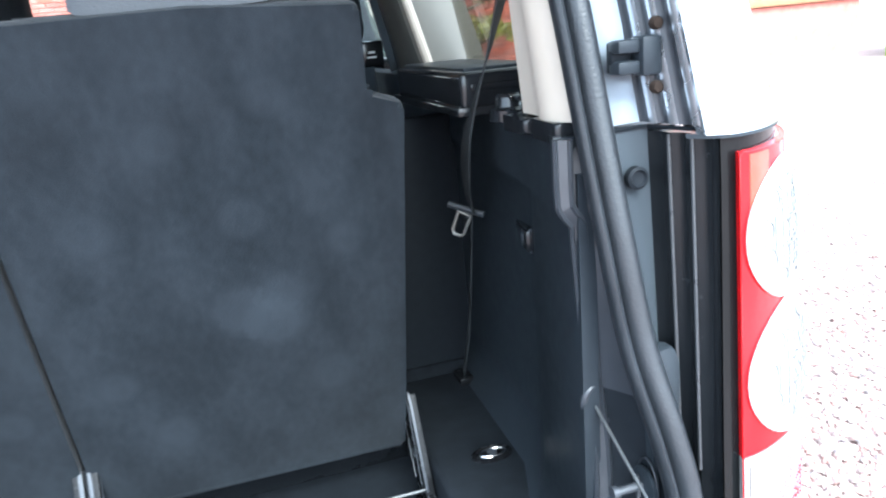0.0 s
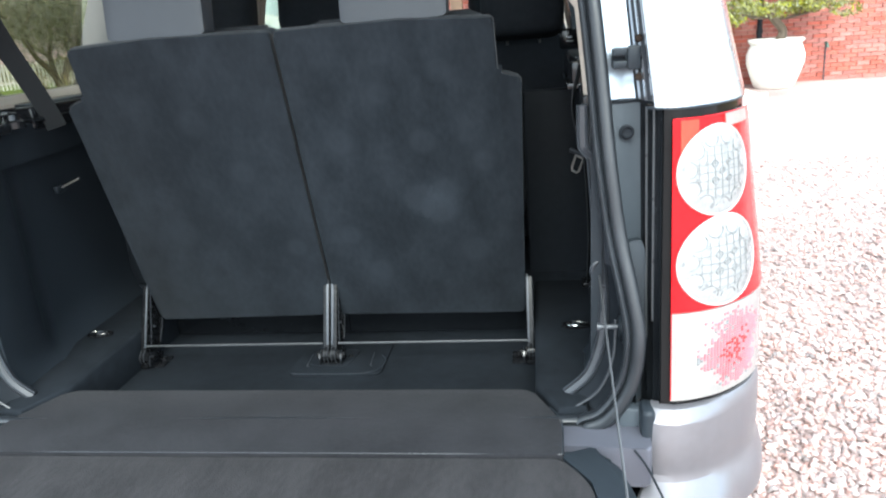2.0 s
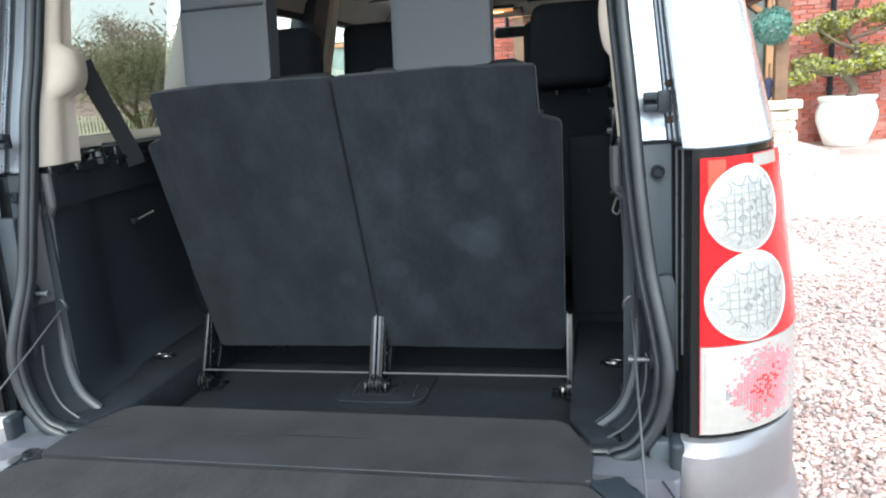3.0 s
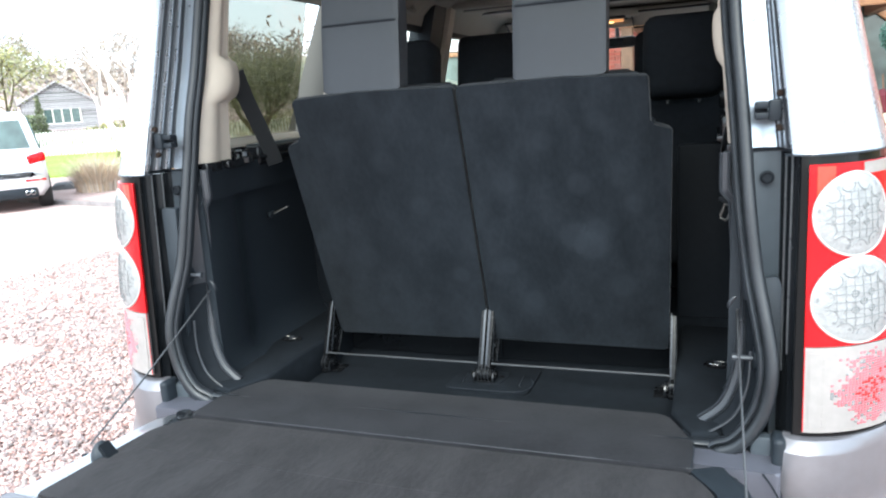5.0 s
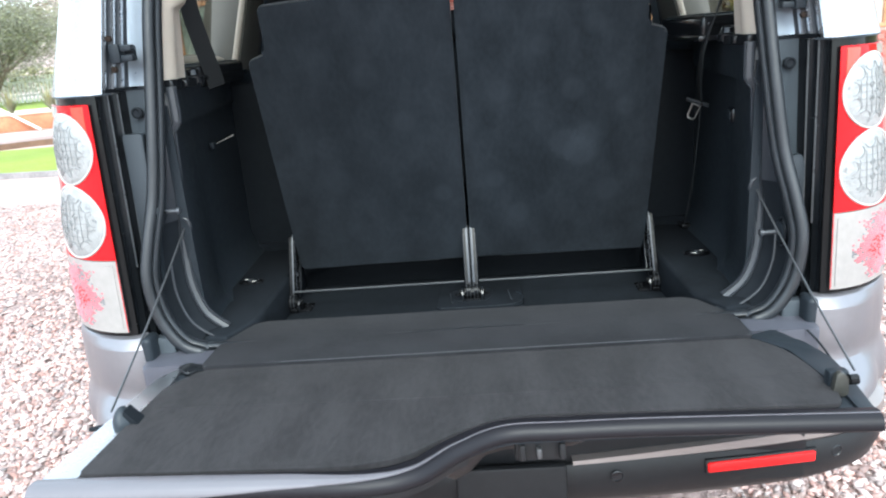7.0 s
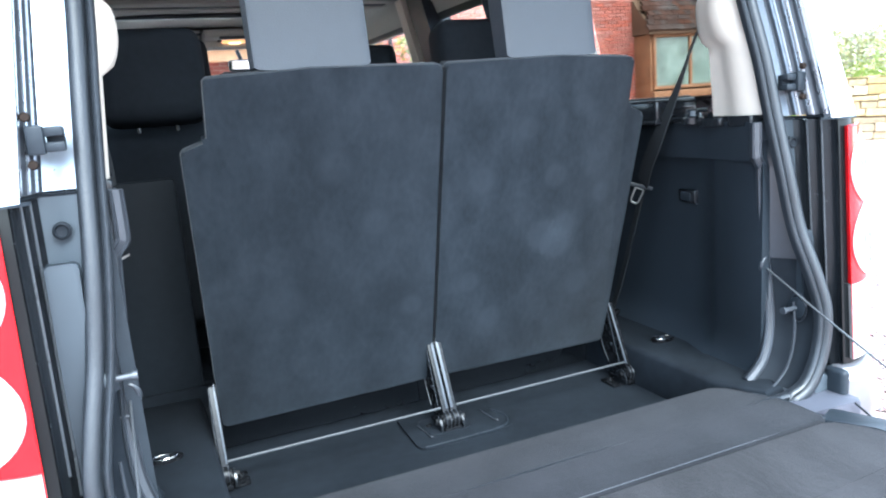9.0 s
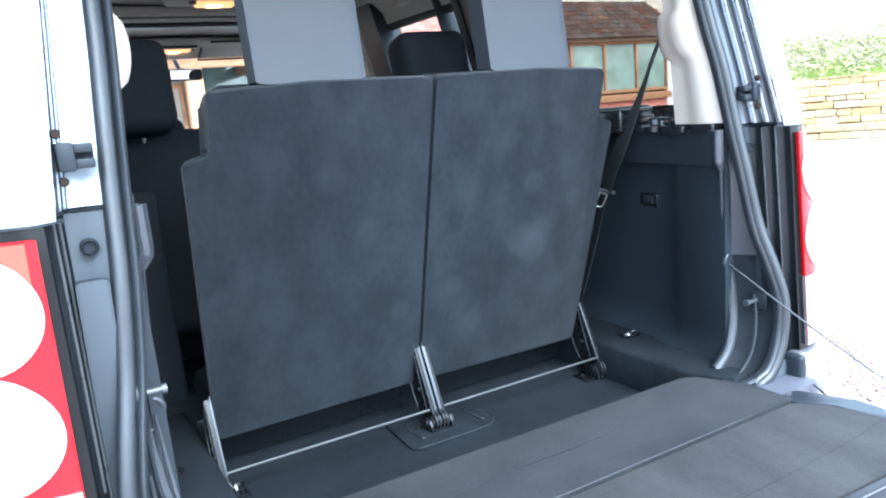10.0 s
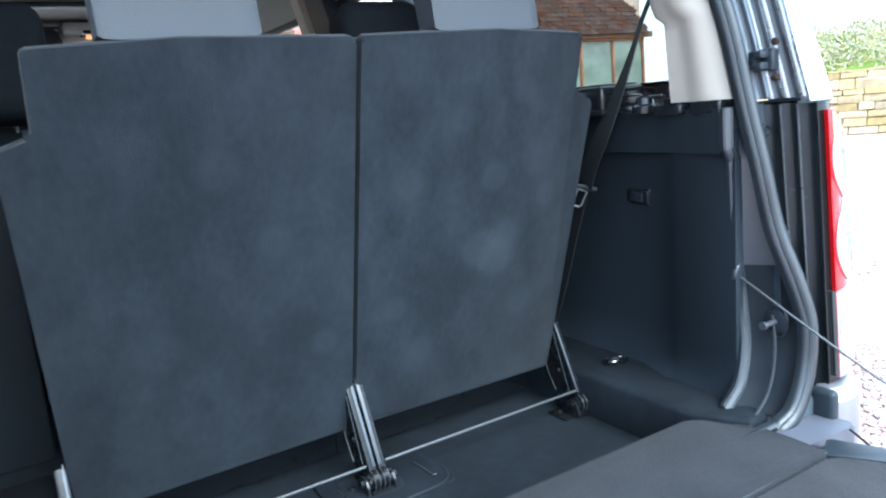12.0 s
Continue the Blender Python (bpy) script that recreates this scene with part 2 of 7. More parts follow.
M_BRICK = mat("red_brick", (0.36, 0.105, 0.075), 0.85, vary=0.3, scale=25, bump=0.5, bump_scale=90, random_by="object", big=4, spread=(0.82, 1.18), sat=(0.8, 1.05))
M_BRICK_JOIN = mat("red_brick_run", (0.36, 0.105, 0.075), 0.85, vary=0.3, scale=25, bump=0.5, bump_scale=90, random_by="island", big=4, spread=(0.82, 1.18), sat=(0.8, 1.05))
M_MORTAR = mat("mortar", (0.42, 0.36, 0.31), 0.95, vary=0.2, scale=40)
M_OAK = mat("oak", (0.38, 0.205, 0.105), 0.7, vary=0.3, scale=12, bump=0.3, bump_scale=60)
M_OAK_RED = mat("brown_oak", (0.26, 0.125, 0.06), 0.7, vary=0.3, scale=12, bump=0.3, bump_scale=60)
M_RUST = mat("rusty_steel", (0.022, 0.016, 0.013), 0.9, 0.0, vary=0.4, scale=80, spec=0.1)
M_OAK_DARK = mat("dark_oak", (0.13, 0.075, 0.045), 0.75, vary=0.3, scale=12, bump=0.3, bump_scale=60)
M_STONE = mat("sandstone", (0.36, 0.265, 0.115), 0.9, vary=0.35, scale=9, bump=0.8, bump_scale=40, random_by="object", big=2, spread=(0.8, 1.2), sat=(0.7, 1.1))
M_STONE_PALE = mat("cream_stone", (0.58, 0.51, 0.38), 0.9, vary=0.25, scale=9, bump=0.7, bump_scale=40, random_by="object", big=2, spread=(0.75, 1.2))
M_SAND_MORTAR = mat("sandy_mortar", (0.235, 0.165, 0.072), 0.95, vary=0.25, scale=30, bump=0.5, bump_scale=80)
M_HEDGE = mat("pale_hedge_leaf", (0.34, 0.325, 0.16), 0.9, vary=0.2, scale=20, random_by="island", spread=(0.75, 1.15), spec=0.1)
M_TREE_LEAF = mat("olive_tree_leaf", (0.19, 0.195, 0.118), 0.8, vary=0.4, scale=20, random_by="island")
M_PLANTER = mat("orange_brick", (0.46, 0.20, 0.11), 0.9, vary=0.35, scale=14, bump=0.4, bump_scale=60)
M_STONE_JOIN = mat("sandstone_run", (0.36, 0.265, 0.115), 0.9, vary=0.35, scale=9, bump=0.8, bump_scale=40, random_by="island", big=2, spread=(0.8, 1.2), sat=(0.7, 1.1))
M_POT = mat("white_stone_pot", (0.74, 0.72, 0.67), 0.8, vary=0.12, scale=12, bump=0.4, bump_scale=60)
M_LEAF = mat("leaf", (0.14, 0.17, 0.08), 0.7, vary=0.4, scale=20, random_by="island")
M_LEAF_YELLOW = mat("yellow_leaf", (0.23, 0.24, 0.035), 0.7, vary=0.4, scale=20, random_by="island")
M_LEAF_TEAL = mat("teal_leaf", (0.055, 0.150, 0.118), 0.6, vary=0.35, scale=20, random_by="island")
M_LEAF_BROWN = mat("golden_brown_leaf", (0.34, 0.20, 0.06), 0.8, vary=0.4, scale=20, random_by="island")
M_BURGUNDY = mat("burgundy_cloth", (0.10, 0.010, 0.020), 0.8, vary=0.3, scale=30)
M_NAVY = mat("navy_cloth", (0.02, 0.024, 0.06), 0.8, vary=0.3, scale=30)
M_STRAW = mat("straw_grass", (0.58, 0.46, 0.33), 0.8, vary=0.3, scale=20, random_by="island", spread=(0.7, 1.25))
M_WOODS = mat("bare_woods", (0.30, 0.25, 0.20), 0.9, vary=0.4, scale=8, random_by="island")
M_BARK = mat("bark", (0.11, 0.085, 0.06), 0.9, vary=0.4, scale=25, bump=0.8, bump_scale=60)
M_BIRCH = mat("birch_bark", (0.70, 0.64, 0.57), 0.8, vary=0.25, scale=12, bump=0.3, bump_scale=60)
M_WHITE = mat("white_paint", (0.78, 0.78, 0.76), 0.6, vary=0.08, scale=12)
M_BOARD = mat("grey_weatherboard", (0.21, 0.205, 0.21), 0.8, vary=0.25, scale=10, random_by="object")
M_SLATE = mat("grey_slate", (0.30, 0.29, 0.29), 0.8, vary=0.2, scale=8, random_by="object")
M_TILE = mat("clay_roof_tile", (0.062, 0.032, 0.024), 0.9, vary=0.3, scale=15, random_by="object", spread=(0.7, 1.3), spec=0.2)
M_PANE = mat("window_pane", (0.06, 0.09, 0.085), 0.06, vary=0.4, scale=3, coat=0.5)
M_PANE_PALE = mat("curtained_pane", (0.17, 0.22, 0.20), 0.08, vary=0.6, scale=2.5, coat=0.5, big=1.6)
M_CREAM = mat("cream_curtain", (0.6, 0.58, 0.5), 0.8, vary=0.1, scale=5)
M_CAR_WHITE = mat("pale_silver_paint", (0.62, 0.63, 0.66), 0.3, 0.4, vary=0.05, scale=300, coat=0.8)
M_TYRE = mat("tyre", (0.018, 0.018, 0.018), 0.8, vary=0.3, scale=40, bump=0.3, bump_scale=120)
M_SLATECHIP = mat("slate_mulch", (0.24, 0.22, 0.22), 0.85, vary=0.5, scale=40, bump=1.0, bump_scale=40)


# ---- building helpers ----
def part(name, bm, material, parent=None, label="", angle=35, bevel=0.0):
    """Links a bmesh as one mesh object under a thing or a part."""
    bmesh.ops.remove_doubles(bm, verts=bm.verts, dist=1e-5)
    bmesh.ops.recalc_face_normals(bm, faces=bm.faces)
    me = bpy.data.meshes.new(name)
    bm.to_mesh(me)
    bm.free()
    me.materials.append(material)
    me.polygons.foreach_set("use_smooth", [True] * len(me.polygons))
    me.set_sharp_from_angle(angle=radians(angle))
    ob = new(name, me)
    if parent:
        ob.parent = parent
    if label:
        ob["label"] = label
    if bevel:
        b = ob.modifiers.new("bevel", "BEVEL")
        b.width, b.segments, b.limit_method, b.angle_limit = bevel, 2, "ANGLE", radians(40)
    return ob


def thing(name, label, category, group="", kind="", at=(0, 0, 0)):
    ob = new(name)
    ob.empty_display_size = 0.1
    ob.location = at
    return tagged(ob, label, category, group, kind)


def box(bm, c, s, bev=0.0, m=None, seg=2):
    r = bmesh.ops.create_cube(bm, size=1.0)
    vs = r["verts"]
    for v in vs:
        v.co = Vector((v.co.x * s[0], v.co.y * s[1], v.co.z * s[2]))
    if bev:
        es = list({e for v in vs for e in v.link_edges})
        k = bmesh.ops.bevel(bm, geom=es, offset=bev, segments=seg, affect="EDGES", profile=0.5)
        vs = list({v for f in k["faces"] for v in f.verts} | {v for v in vs if v.is_valid})
    for v in vs:
        v.co = (m @ v.co if m else v.co) + Vector(c)
    return bm


def B(*args, **kw):
    return box(bmesh.new(), *args, **kw)


def rounded(pts, radii, n=5):
    """A polygon with its corners rounded."""
    out = []
    k = len(pts)
    for i, p in enumerate(pts):
        r = radii[i] if isinstance(radii, (list, tuple)) else radii
        p = Vector(p)
        a, b = Vector(pts[i - 1]) - p, Vector(pts[(i + 1) % k]) - p
        if r <= 0:
            out.append(p)
            continue
        r = min(r, a.length * 0.45, b.length * 0.45)
        s, e = p + a.normalized() * r, p + b.normalized() * r
        for j in range(n + 1):
            f = j / n
            out.append((s * (1 - f) + p * f) * (1 - f) + (p * (1 - f) + e * f) * f)
    return out


def prism(bm, pts, place, w0, w1, bev=0.0):
    """A 2D outline drawn out from w0 to w1; place(u, v, w) gives the point in space."""
    a = [bm.verts.new(place(p[0], p[1], w0)) for p in pts]
    b = [bm.verts.new(place(p[0], p[1], w1)) for p in pts]
    f0, f1 = bm.faces.new(a), bm.faces.new(list(reversed(b)))
    k = len(pts)
    for i in range(k):
        bm.faces.new((a[i], a[(i + 1) % k], b[(i + 1) % k], b[i]))
    if bev:
        es = list(set(f0.edges) | set(f1.edges))
        bmesh.ops.bevel(bm, geom=es, offset=bev, segments=3, affect="EDGES", profile=0.5)
    return bm


def curve(pts, n=8):
    """A smooth path through the points."""
    P = [Vector(p) for p in pts]
    out = []
    for i in range(len(P) - 1):
        p0, p1, p2, p3 = P[max(i - 1, 0)], P[i], P[i + 1], P[min(i + 2, len(P) - 1)]
        for j in range(n):
            t = j / n
            out.append(0.5 * (2 * p1 + (p2 - p0) * t + (2 * p0 - 5 * p1 + 4 * p2 - p3) * t * t + (3 * p1 - p0 - 3 * p2 + p3) * t ** 3))
    return out + [P[-1]]


def sweep(bm, path, profile, side, closed=True):
    """Draws a 2D profile (across, out) along a path; side gives the across direction at a point and its tangent."""
    rings = []
    for i, p in enumerate(path):
        t = (path[min(i + 1, len(path) - 1)] - path[max(i - 1, 0)]).normalized()
        a = side(p, t)
        a = (a - t * a.dot(t)).normalized()
        b = t.cross(a)
        rings.append([bm.verts.new(p + a * u + b * v) for u, v in profile])
    k = len(profile)
    for r0, r1 in zip(rings, rings[1:]):
        for i in range(k if closed else k - 1):
            bm.faces.new((r0[i], r0[(i + 1) % k], r1[(i + 1) % k], r1[i]))
    if closed:
        bm.faces.new(rings[0])
        bm.faces.new(list(reversed(rings[-1])))
    return bm


def tube(bm, path, r, n=8):
    path = [Vector(p) for p in path]
    rad = r if isinstance(r, (list, tuple)) else [r] * len(path)
    rings = []
    a = None
    for i, p in enumerate(path):
        t = (path[min(i + 1, len(path) - 1)] - path[max(i - 1, 0)]).normalized()
        if a is None:
            a = t.orthogonal()
        a = (a - t * a.dot(t)).normalized()
        b = t.cross(a)
        rings.append([bm.verts.new(p + (a * math.cos(2 * math.pi * j / n) + b * math.sin(2 * math.pi * j / n)) * rad[i]) for j in range(n)])
    for r0, r1 in zip(rings, rings[1:]):
        for j in range(n):
            bm.faces.new((r0[j], r0[(j + 1) % n], r1[(j + 1) % n], r1[j]))
    bm.faces.new(rings[0])
    bm.faces.new(list(reversed(rings[-1])))
    return bm


def lathe(bm, profile, n=24, m=None):
    rings = []
    for r, z in profile:
        rings.append([bm.verts.new((m or Matrix()) @ Vector((r * math.cos(2 * math.pi * j / n), r * math.sin(2 * math.pi * j / n), z))) for j in range(n)])
    for r0, r1 in zip(rings, rings[1:]):
        for j in range(n):
            bm.faces.new((r0[j], r0[(j + 1) % n], r1[(j + 1) % n], r1[j]))
    bm.faces.new(rings[0])
    bm.faces.new(list(reversed(rings[-1])))
    return bm


def sheet(bm, rows, thick=None):
    """A skin through rows of points; with thick, a vector, it gets a back and edges."""
    g = [[bm.verts.new(p) for p in row] for row in rows]
    nr, nc = len(g), len(g[0])
    for i in range(nr - 1):
        for j in range(nc - 1):
            bm.faces.new((g[i][j], g[i][j + 1], g[i + 1][j + 1], g[i + 1][j]))
    if thick is not None:
        h = [[bm.verts.new(v.co + (thick(v.co) if callable(thick) else Vector(thick))) for v in row] for row in g]
        for i in range(nr - 1):
            for j in range(nc - 1):
                bm.faces.new((h[i][j], h[i + 1][j], h[i + 1][j + 1], h[i][j + 1]))
        for i in range(nr - 1):
            bm.faces.new((g[i][0], g[i + 1][0], h[i + 1][0], h[i][0]))
            bm.faces.new((g[i][-1], h[i][-1], h[i + 1][-1], g[i + 1][-1]))
        for j in range(nc - 1):
            bm.faces.new((g[0][j], h[0][j], h[0][j + 1], g[0][j + 1]))
            bm.faces.new((g[-1][j], g[-1][j + 1], h[-1][j + 1], h[-1][j]))
    return bm


def many(name, verts, faces, material, parent=None, smooth=False):
    """One mesh from long arrays."""
    me = bpy.data.meshes.new(name)
    me.from_pydata(verts, [], faces)
    me.materials.append(material)
    if smooth:
        me.polygons.foreach_set("use_smooth", [True] * len(me.polygons))
    ob = new(name, me)
    if parent:
        ob.parent = parent
    return ob


def leaves(name, centres, size, material, parent=None, squash=0.6):
    """Many small leaf blades of two triangles at the given centres."""
    rng = np.random.default_rng(len(centres) + 7)
    c = np.array(centres, dtype=float)
    n = len(c)
    a = rng.normal(size=(n, 3))
    a /= np.linalg.norm(a, axis=1)[:, None]
    b = np.cross(a, rng.normal(size=(n, 3)))
    b /= np.linalg.norm(b, axis=1)[:, None]
    s = size * rng.uniform(0.6, 1.4, (n, 1))
    v = np.stack([c - a * s, c - b * s * squash * 0.5, c + a * s, c + b * s * squash * 0.5], axis=1).reshape(-1, 3)
    f = np.arange(n * 4).reshape(-1, 4)
    return many(name, v.tolist(), f.tolist(), material, parent)


# ---- the ground ----
def height(x, y):
    """Level round the cars, gently rising land far away on the garden side."""
    r = math.hypot(x, y)
    f = max(0.0, min(1.0, (r - 55) / 150))
    f = f * f * (3 - 2 * f)
    side = max(0.0, min(1.0, 0.5 - x / (r + 1e-6) * 1.2))
    return f * 13.0 * side


bm = bmesh.new()
radii_ = [0, 2, 5, 9, 14, 20, 28, 38, 50, 62, 75, 90, 110, 135, 165, 200, 260, 400, 800, 2000]
ang = 96
rings = []
for r in radii_[1:]:
    rings.append([bm.verts.new((r * math.cos(2 * math.pi * a / ang), r * math.sin(2 * math.pi * a / ang), height(r * math.cos(2 * math.pi * a / ang), r * math.sin(2 * math.pi * a / ang)))) for a in range(ang)])
mid = bm.verts.new((0, 0, 0))
for a in range(ang):
    bm.faces.new((mid, rings[0][a], rings[0][(a + 1) % ang]))
for r0, r1 in zip(rings, rings[1:]):
    for a in range(ang):
        bm.faces.new((r0[a], r1[a], r1[(a + 1) % ang], r0[(a + 1) % ang]))
tagged(part("ground", bm, M_GRAVEL_BED), "pinkish grey gravel drive reaching to the lawn and fields", "ground", kind="structure")


# ---- the car: an off-road estate with its split tailgate open ----
car = thing("car", "silver off-road estate car with its split tailgate open", "car")


def lean(z):
    """How far the rear corner leans forward at a height."""
    return 0.055 * (z - 1.0) + 0.165 * max(0.0, z - 1.33)


CORNER = curve([(0.700, 0.945, 0), (0.735, 0.93, 0), (0.785, 0.94, 0), (0.835, 0.967, 0), (0.885, 1.015, 0), (0.918, 1.075, 0), (0.935, 1.16, 0), (0.942, 1.30, 0)], 10)
LENGTHS = [0.0]
for p_, q_ in zip(CORNER, CORNER[1:]):
    LENGTHS.append(LENGTHS[-1] + (q_ - p_).length)
S0 = LENGTHS[10]


def corner(s, z, side=1, out=0.0):
    """A point of the rounded rear corner: s metres round from the lamp's inner edge, at height z, pushed out by out."""
    d = min(max(s + S0, 0.0), LENGTHS[-1] - 1e-6)
    i = max(j for j in range(len(LENGTHS) - 1) if LENGTHS[j] <= d)
    f = (d - LENGTHS[i]) / (LENGTHS[i + 1] - LENGTHS[i])
    p = CORNER[i].lerp(CORNER[i + 1], f)
    t = (CORNER[i + 1] - CORNER[i]).normalized()
    p = p + Vector((t.y, -t.x, 0)) * out
    k = 1 - 0.6 * max(0.0, min(z, 1.33) - 1.0)
    x = 0.735 + (p.x - 0.735) * k - (0.1 + 0.1 * min(1.0, max(0.0, (s + 0.03) / 0.13))) * max(0.0, z - 1.33)
    return Vector((side * x, p.y + lean(z), z))


def inward(side):
    return lambda c: Vector((-side * 0.012, 0.016, 0))


SEAL = [(0.597, 1.150, 1.89), (0.613, 1.084, 1.60), (0.624, 1.051, 1.47), (0.633, 1.031, 1.36), (0.642, 1.007, 1.24), (0.656, 0.988, 1.12), (0.674, 0.960, 1.02),
        (0.683, 0.944, 0.945), (0.672, 0.940, 0.865), (0.640, 0.938, 0.805), (0.600, 0.940, 0.778), (0.520, 0.945, 0.768), (0.0, 0.945, 0.768)]


def seal_at(z):
    """The door seal's place on the upright of the opening at a height."""
    up = sorted([p for p in SEAL[:8]], key=lambda p: p[2])
    for a, b in zip(up, up[1:]):
        if a[2] <= z <= b[2]:
            f = (z - a[2]) / (b[2] - a[2])
            return Vector(a).lerp(Vector(b), f)
    return Vector(up[0] if z < up[0][2] else up[-1])


def rear_corner(side):
    s = side
    # painted corner panel over the lamp, up to the roof
    zs = [1.337 + (1.93 - 1.337) * i / 10 for i in range(11)]
    rows = [[corner(u, z, s, 0.003) for u in np.linspace(-0.031, 0.30, 24)] for z in zs]
    part("corner_panel", sheet(bmesh.new(), rows, (s * 0.003, 0.02, 0)), M_SILVER, car, "silver painted rear corner panel")
    # dark seam under the panel
    rows = [[corner(u, z, s, 0.001) for u in np.linspace(-0.030, 0.30, 18)] for z in (1.3335, 1.338)]
    part("panel_seam", sheet(bmesh.new(), rows, inward(s)), M_TRIM, car, "thin black shut line")
    # black panel round the lamp
    rows = [[corner(u, z, s, -0.004) for u in np.linspace(-0.015, 0.42, 20)] for z in np.linspace(0.828, 1.334, 12)]
    part("lamp_surround", sheet(bmesh.new(), rows, (s * 0.004, 0.012, 0)), M_GLOSS, car, "gloss black panel round the tail lamp")
    # lamp: red upper half, two round lenses, clear lower half with a pink fog insert
    rows = [[corner(u, z, s, 0.004) for u in np.linspace(0.001, 0.262 - 0.05 * max(0, z - 1.0), 18)] for z in np.linspace(0.998, 1.319, 14)]
    lamp = part("tail_lamp", sheet(bmesh.new(), rows, (s * 0.004, 0.012, 0)), M_RED, car, "tall red and clear tail lamp with two round lenses")
    for zc, r, uc in ((1.231, 0.071, 0.094), (1.079, 0.075, 0.099)):
        wide = 1.17
        b = bmesh.new()
        g = []
        for i in range(9):
            rr = r * i / 8
            bulge = 0.006 + 0.008 * math.sqrt(max(0.0, 1 - (i / 8) ** 2 * 0.98))
            g.append([b.verts.new(corner(uc + wide * rr * math.cos(2 * math.pi * j / 36), zc + rr * math.sin(2 * math.pi * j / 36), s, bulge)) for j in range(36)] if i else [b.verts.new(corner(uc, zc, s, bulge))])
        for j in range(36):
            b.faces.new((g[0][0], g[1][j], g[1][(j + 1) % 36]))
            for i in range(1, 8):
                b.faces.new((g[i][j], g[i + 1][j], g[i + 1][(j + 1) % 36], g[i][(j + 1) % 36]))
        part("round_lens", b, M_LENS, lamp, "clear round lens with a bulb grid", angle=80)
        ring = [corner(uc + wide * (r + 0.0015) * math.cos(2 * math.pi * j / 40), zc + (r + 0.0015) * math.sin(2 * math.pi * j / 40), s, 0.006) for j in range(41)]
        part("lens_ring", tube(bmesh.new(), ring, 0.0022, 6), M_RIB, lamp)
        def on_lens(rad, ang, lift=0.0005):
            return corner(uc + wide * r * rad * math.cos(ang), zc + r * rad * math.sin(ang), s, 0.0062 + lift + 0.008 * math.sqrt(max(0.0, 1 - rad * rad * 0.98)))
        lens_rng = random.Random(int(zc * 1000) + (s > 0))
        flat = lambda a_, b_: on_lens(math.hypot(a_, b_), math.atan2(b_, a_), 0.0006)
        # square pillow optics in the middle, a scalloped ring of facets round them
        for k in range(-3, 4):
            span = math.sqrt(max(0.0, 0.64 ** 2 - (k * 0.19) ** 2))
            part("lens_rib", tube(bmesh.new(), [flat(k * 0.19, q) for q in np.linspace(-span, span, 9)], 0.0007, 4), M_LENS_DOT, lamp)
            part("lens_rib", tube(bmesh.new(), [flat(q, k * 0.19) for q in np.linspace(-span, span, 9)], 0.0007, 4), M_LENS_DOT, lamp)
        for k in range(11):
            g = 2 * math.pi * (k + 0.3) / 11
            part("lens_scallop", tube(bmesh.new(), [flat(0.80 * math.cos(g) + 0.185 * math.cos(h), 0.80 * math.sin(g) + 0.185 * math.sin(h)) for h in np.linspace(g + 1.7, g + 4.6, 9)], 0.0008, 4), M_LENS_DOT, lamp)
        for k in range(5):
            a_, b_ = ((0, 0), (0.19, 0.19), (-0.19, 0.19), (0.19, -0.19), (-0.19, -0.19))[k]
            part("lens_dome", tube(bmesh.new(), [flat(a_ + 0.075 * math.cos(h), b_ + 0.075 * math.sin(h)) for h in np.linspace(0, 2 * math.pi, 13)], 0.0009, 4), M_LENS_DOT, lamp)
        for k in range(14):
            q, g = lens_rng.uniform(0.60, 0.92), lens_rng.uniform(0, 6.28)
            spot = [on_lens(q + 0.035 * math.cos(h) * lens_rng.uniform(0.7, 1.3), g + 0.06 * math.sin(h) * lens_rng.uniform(0.7, 1.3), 0.0007) for h in np.linspace(0, 5.4, 7)]
            facet = bmesh.new()
            facet.faces.new([facet.verts.new(p) for p in spot])
            bmesh.ops.solidify(facet, geom=facet.faces[:], thickness=0.0006)
            part("lens_facet", facet, M_LENS_DOT, lamp)
    rows = [[corner(u, z, s, 0.005) for u in np.linspace(0.120, 0.205, 6)] for z in np.linspace(1.298, 1.318, 4)]
    part("clear_strip", sheet(bmesh.new(), rows, inward(s)), M_LENS_RIB, lamp, "clear strip at the lamp's top")
    rows = [[corner(u, z, s, 0.005) for u in np.linspace(0.016, 0.052 - 0.02 * max(0.0, (1.30 - z) / 0.04), 5)] for z in np.linspace(1.262, 1.316, 7)]
    part("indicator", sheet(bmesh.new(), rows, inward(s)), M_AMBER, lamp, "amber indicator strip")
    rows = [[corner(u, z, s, 0.004) for u in np.linspace(0.001, 0.268, 18)] for z in np.linspace(0.838, 0.996, 8)]
    part("lower_lens", sheet(bmesh.new(), rows, (s * 0.004, 0.012, 0)), M_LENS_RIB, lamp, "clear ribbed lower lens")
    rim_ = [corner(0.002, z, s, 0.0042) for z in np.linspace(0.840, 1.316, 14)] + [corner(u, 1.319, s, 0.0045) for u in np.linspace(0.006, 0.24, 12)]
    part("lamp_edge", tube(bmesh.new(), rim_, 0.0009, 5), M_RED, lamp, "red edge of the lamp glass")
    rng = random.Random(2)
    groups_ = ([], [], [])
    for row_ in range(30):
        for col_ in range(26):
            u0, z0 = 0.046 + 0.0066 * col_, 0.848 + 0.0047 * row_
            d = math.hypot((u0 - 0.132 - 0.012 * math.sin(row_ * 0.4)) / 0.072, (z0 - 0.912) / 0.066)
            v = d + rng.gauss(0, 0.13)
            if v < 1.0:
                groups_[0 if v < 0.34 and rng.random() < 0.6 else 1 if rng.random() < 0.88 else 2].append((u0, z0))
    fog = None
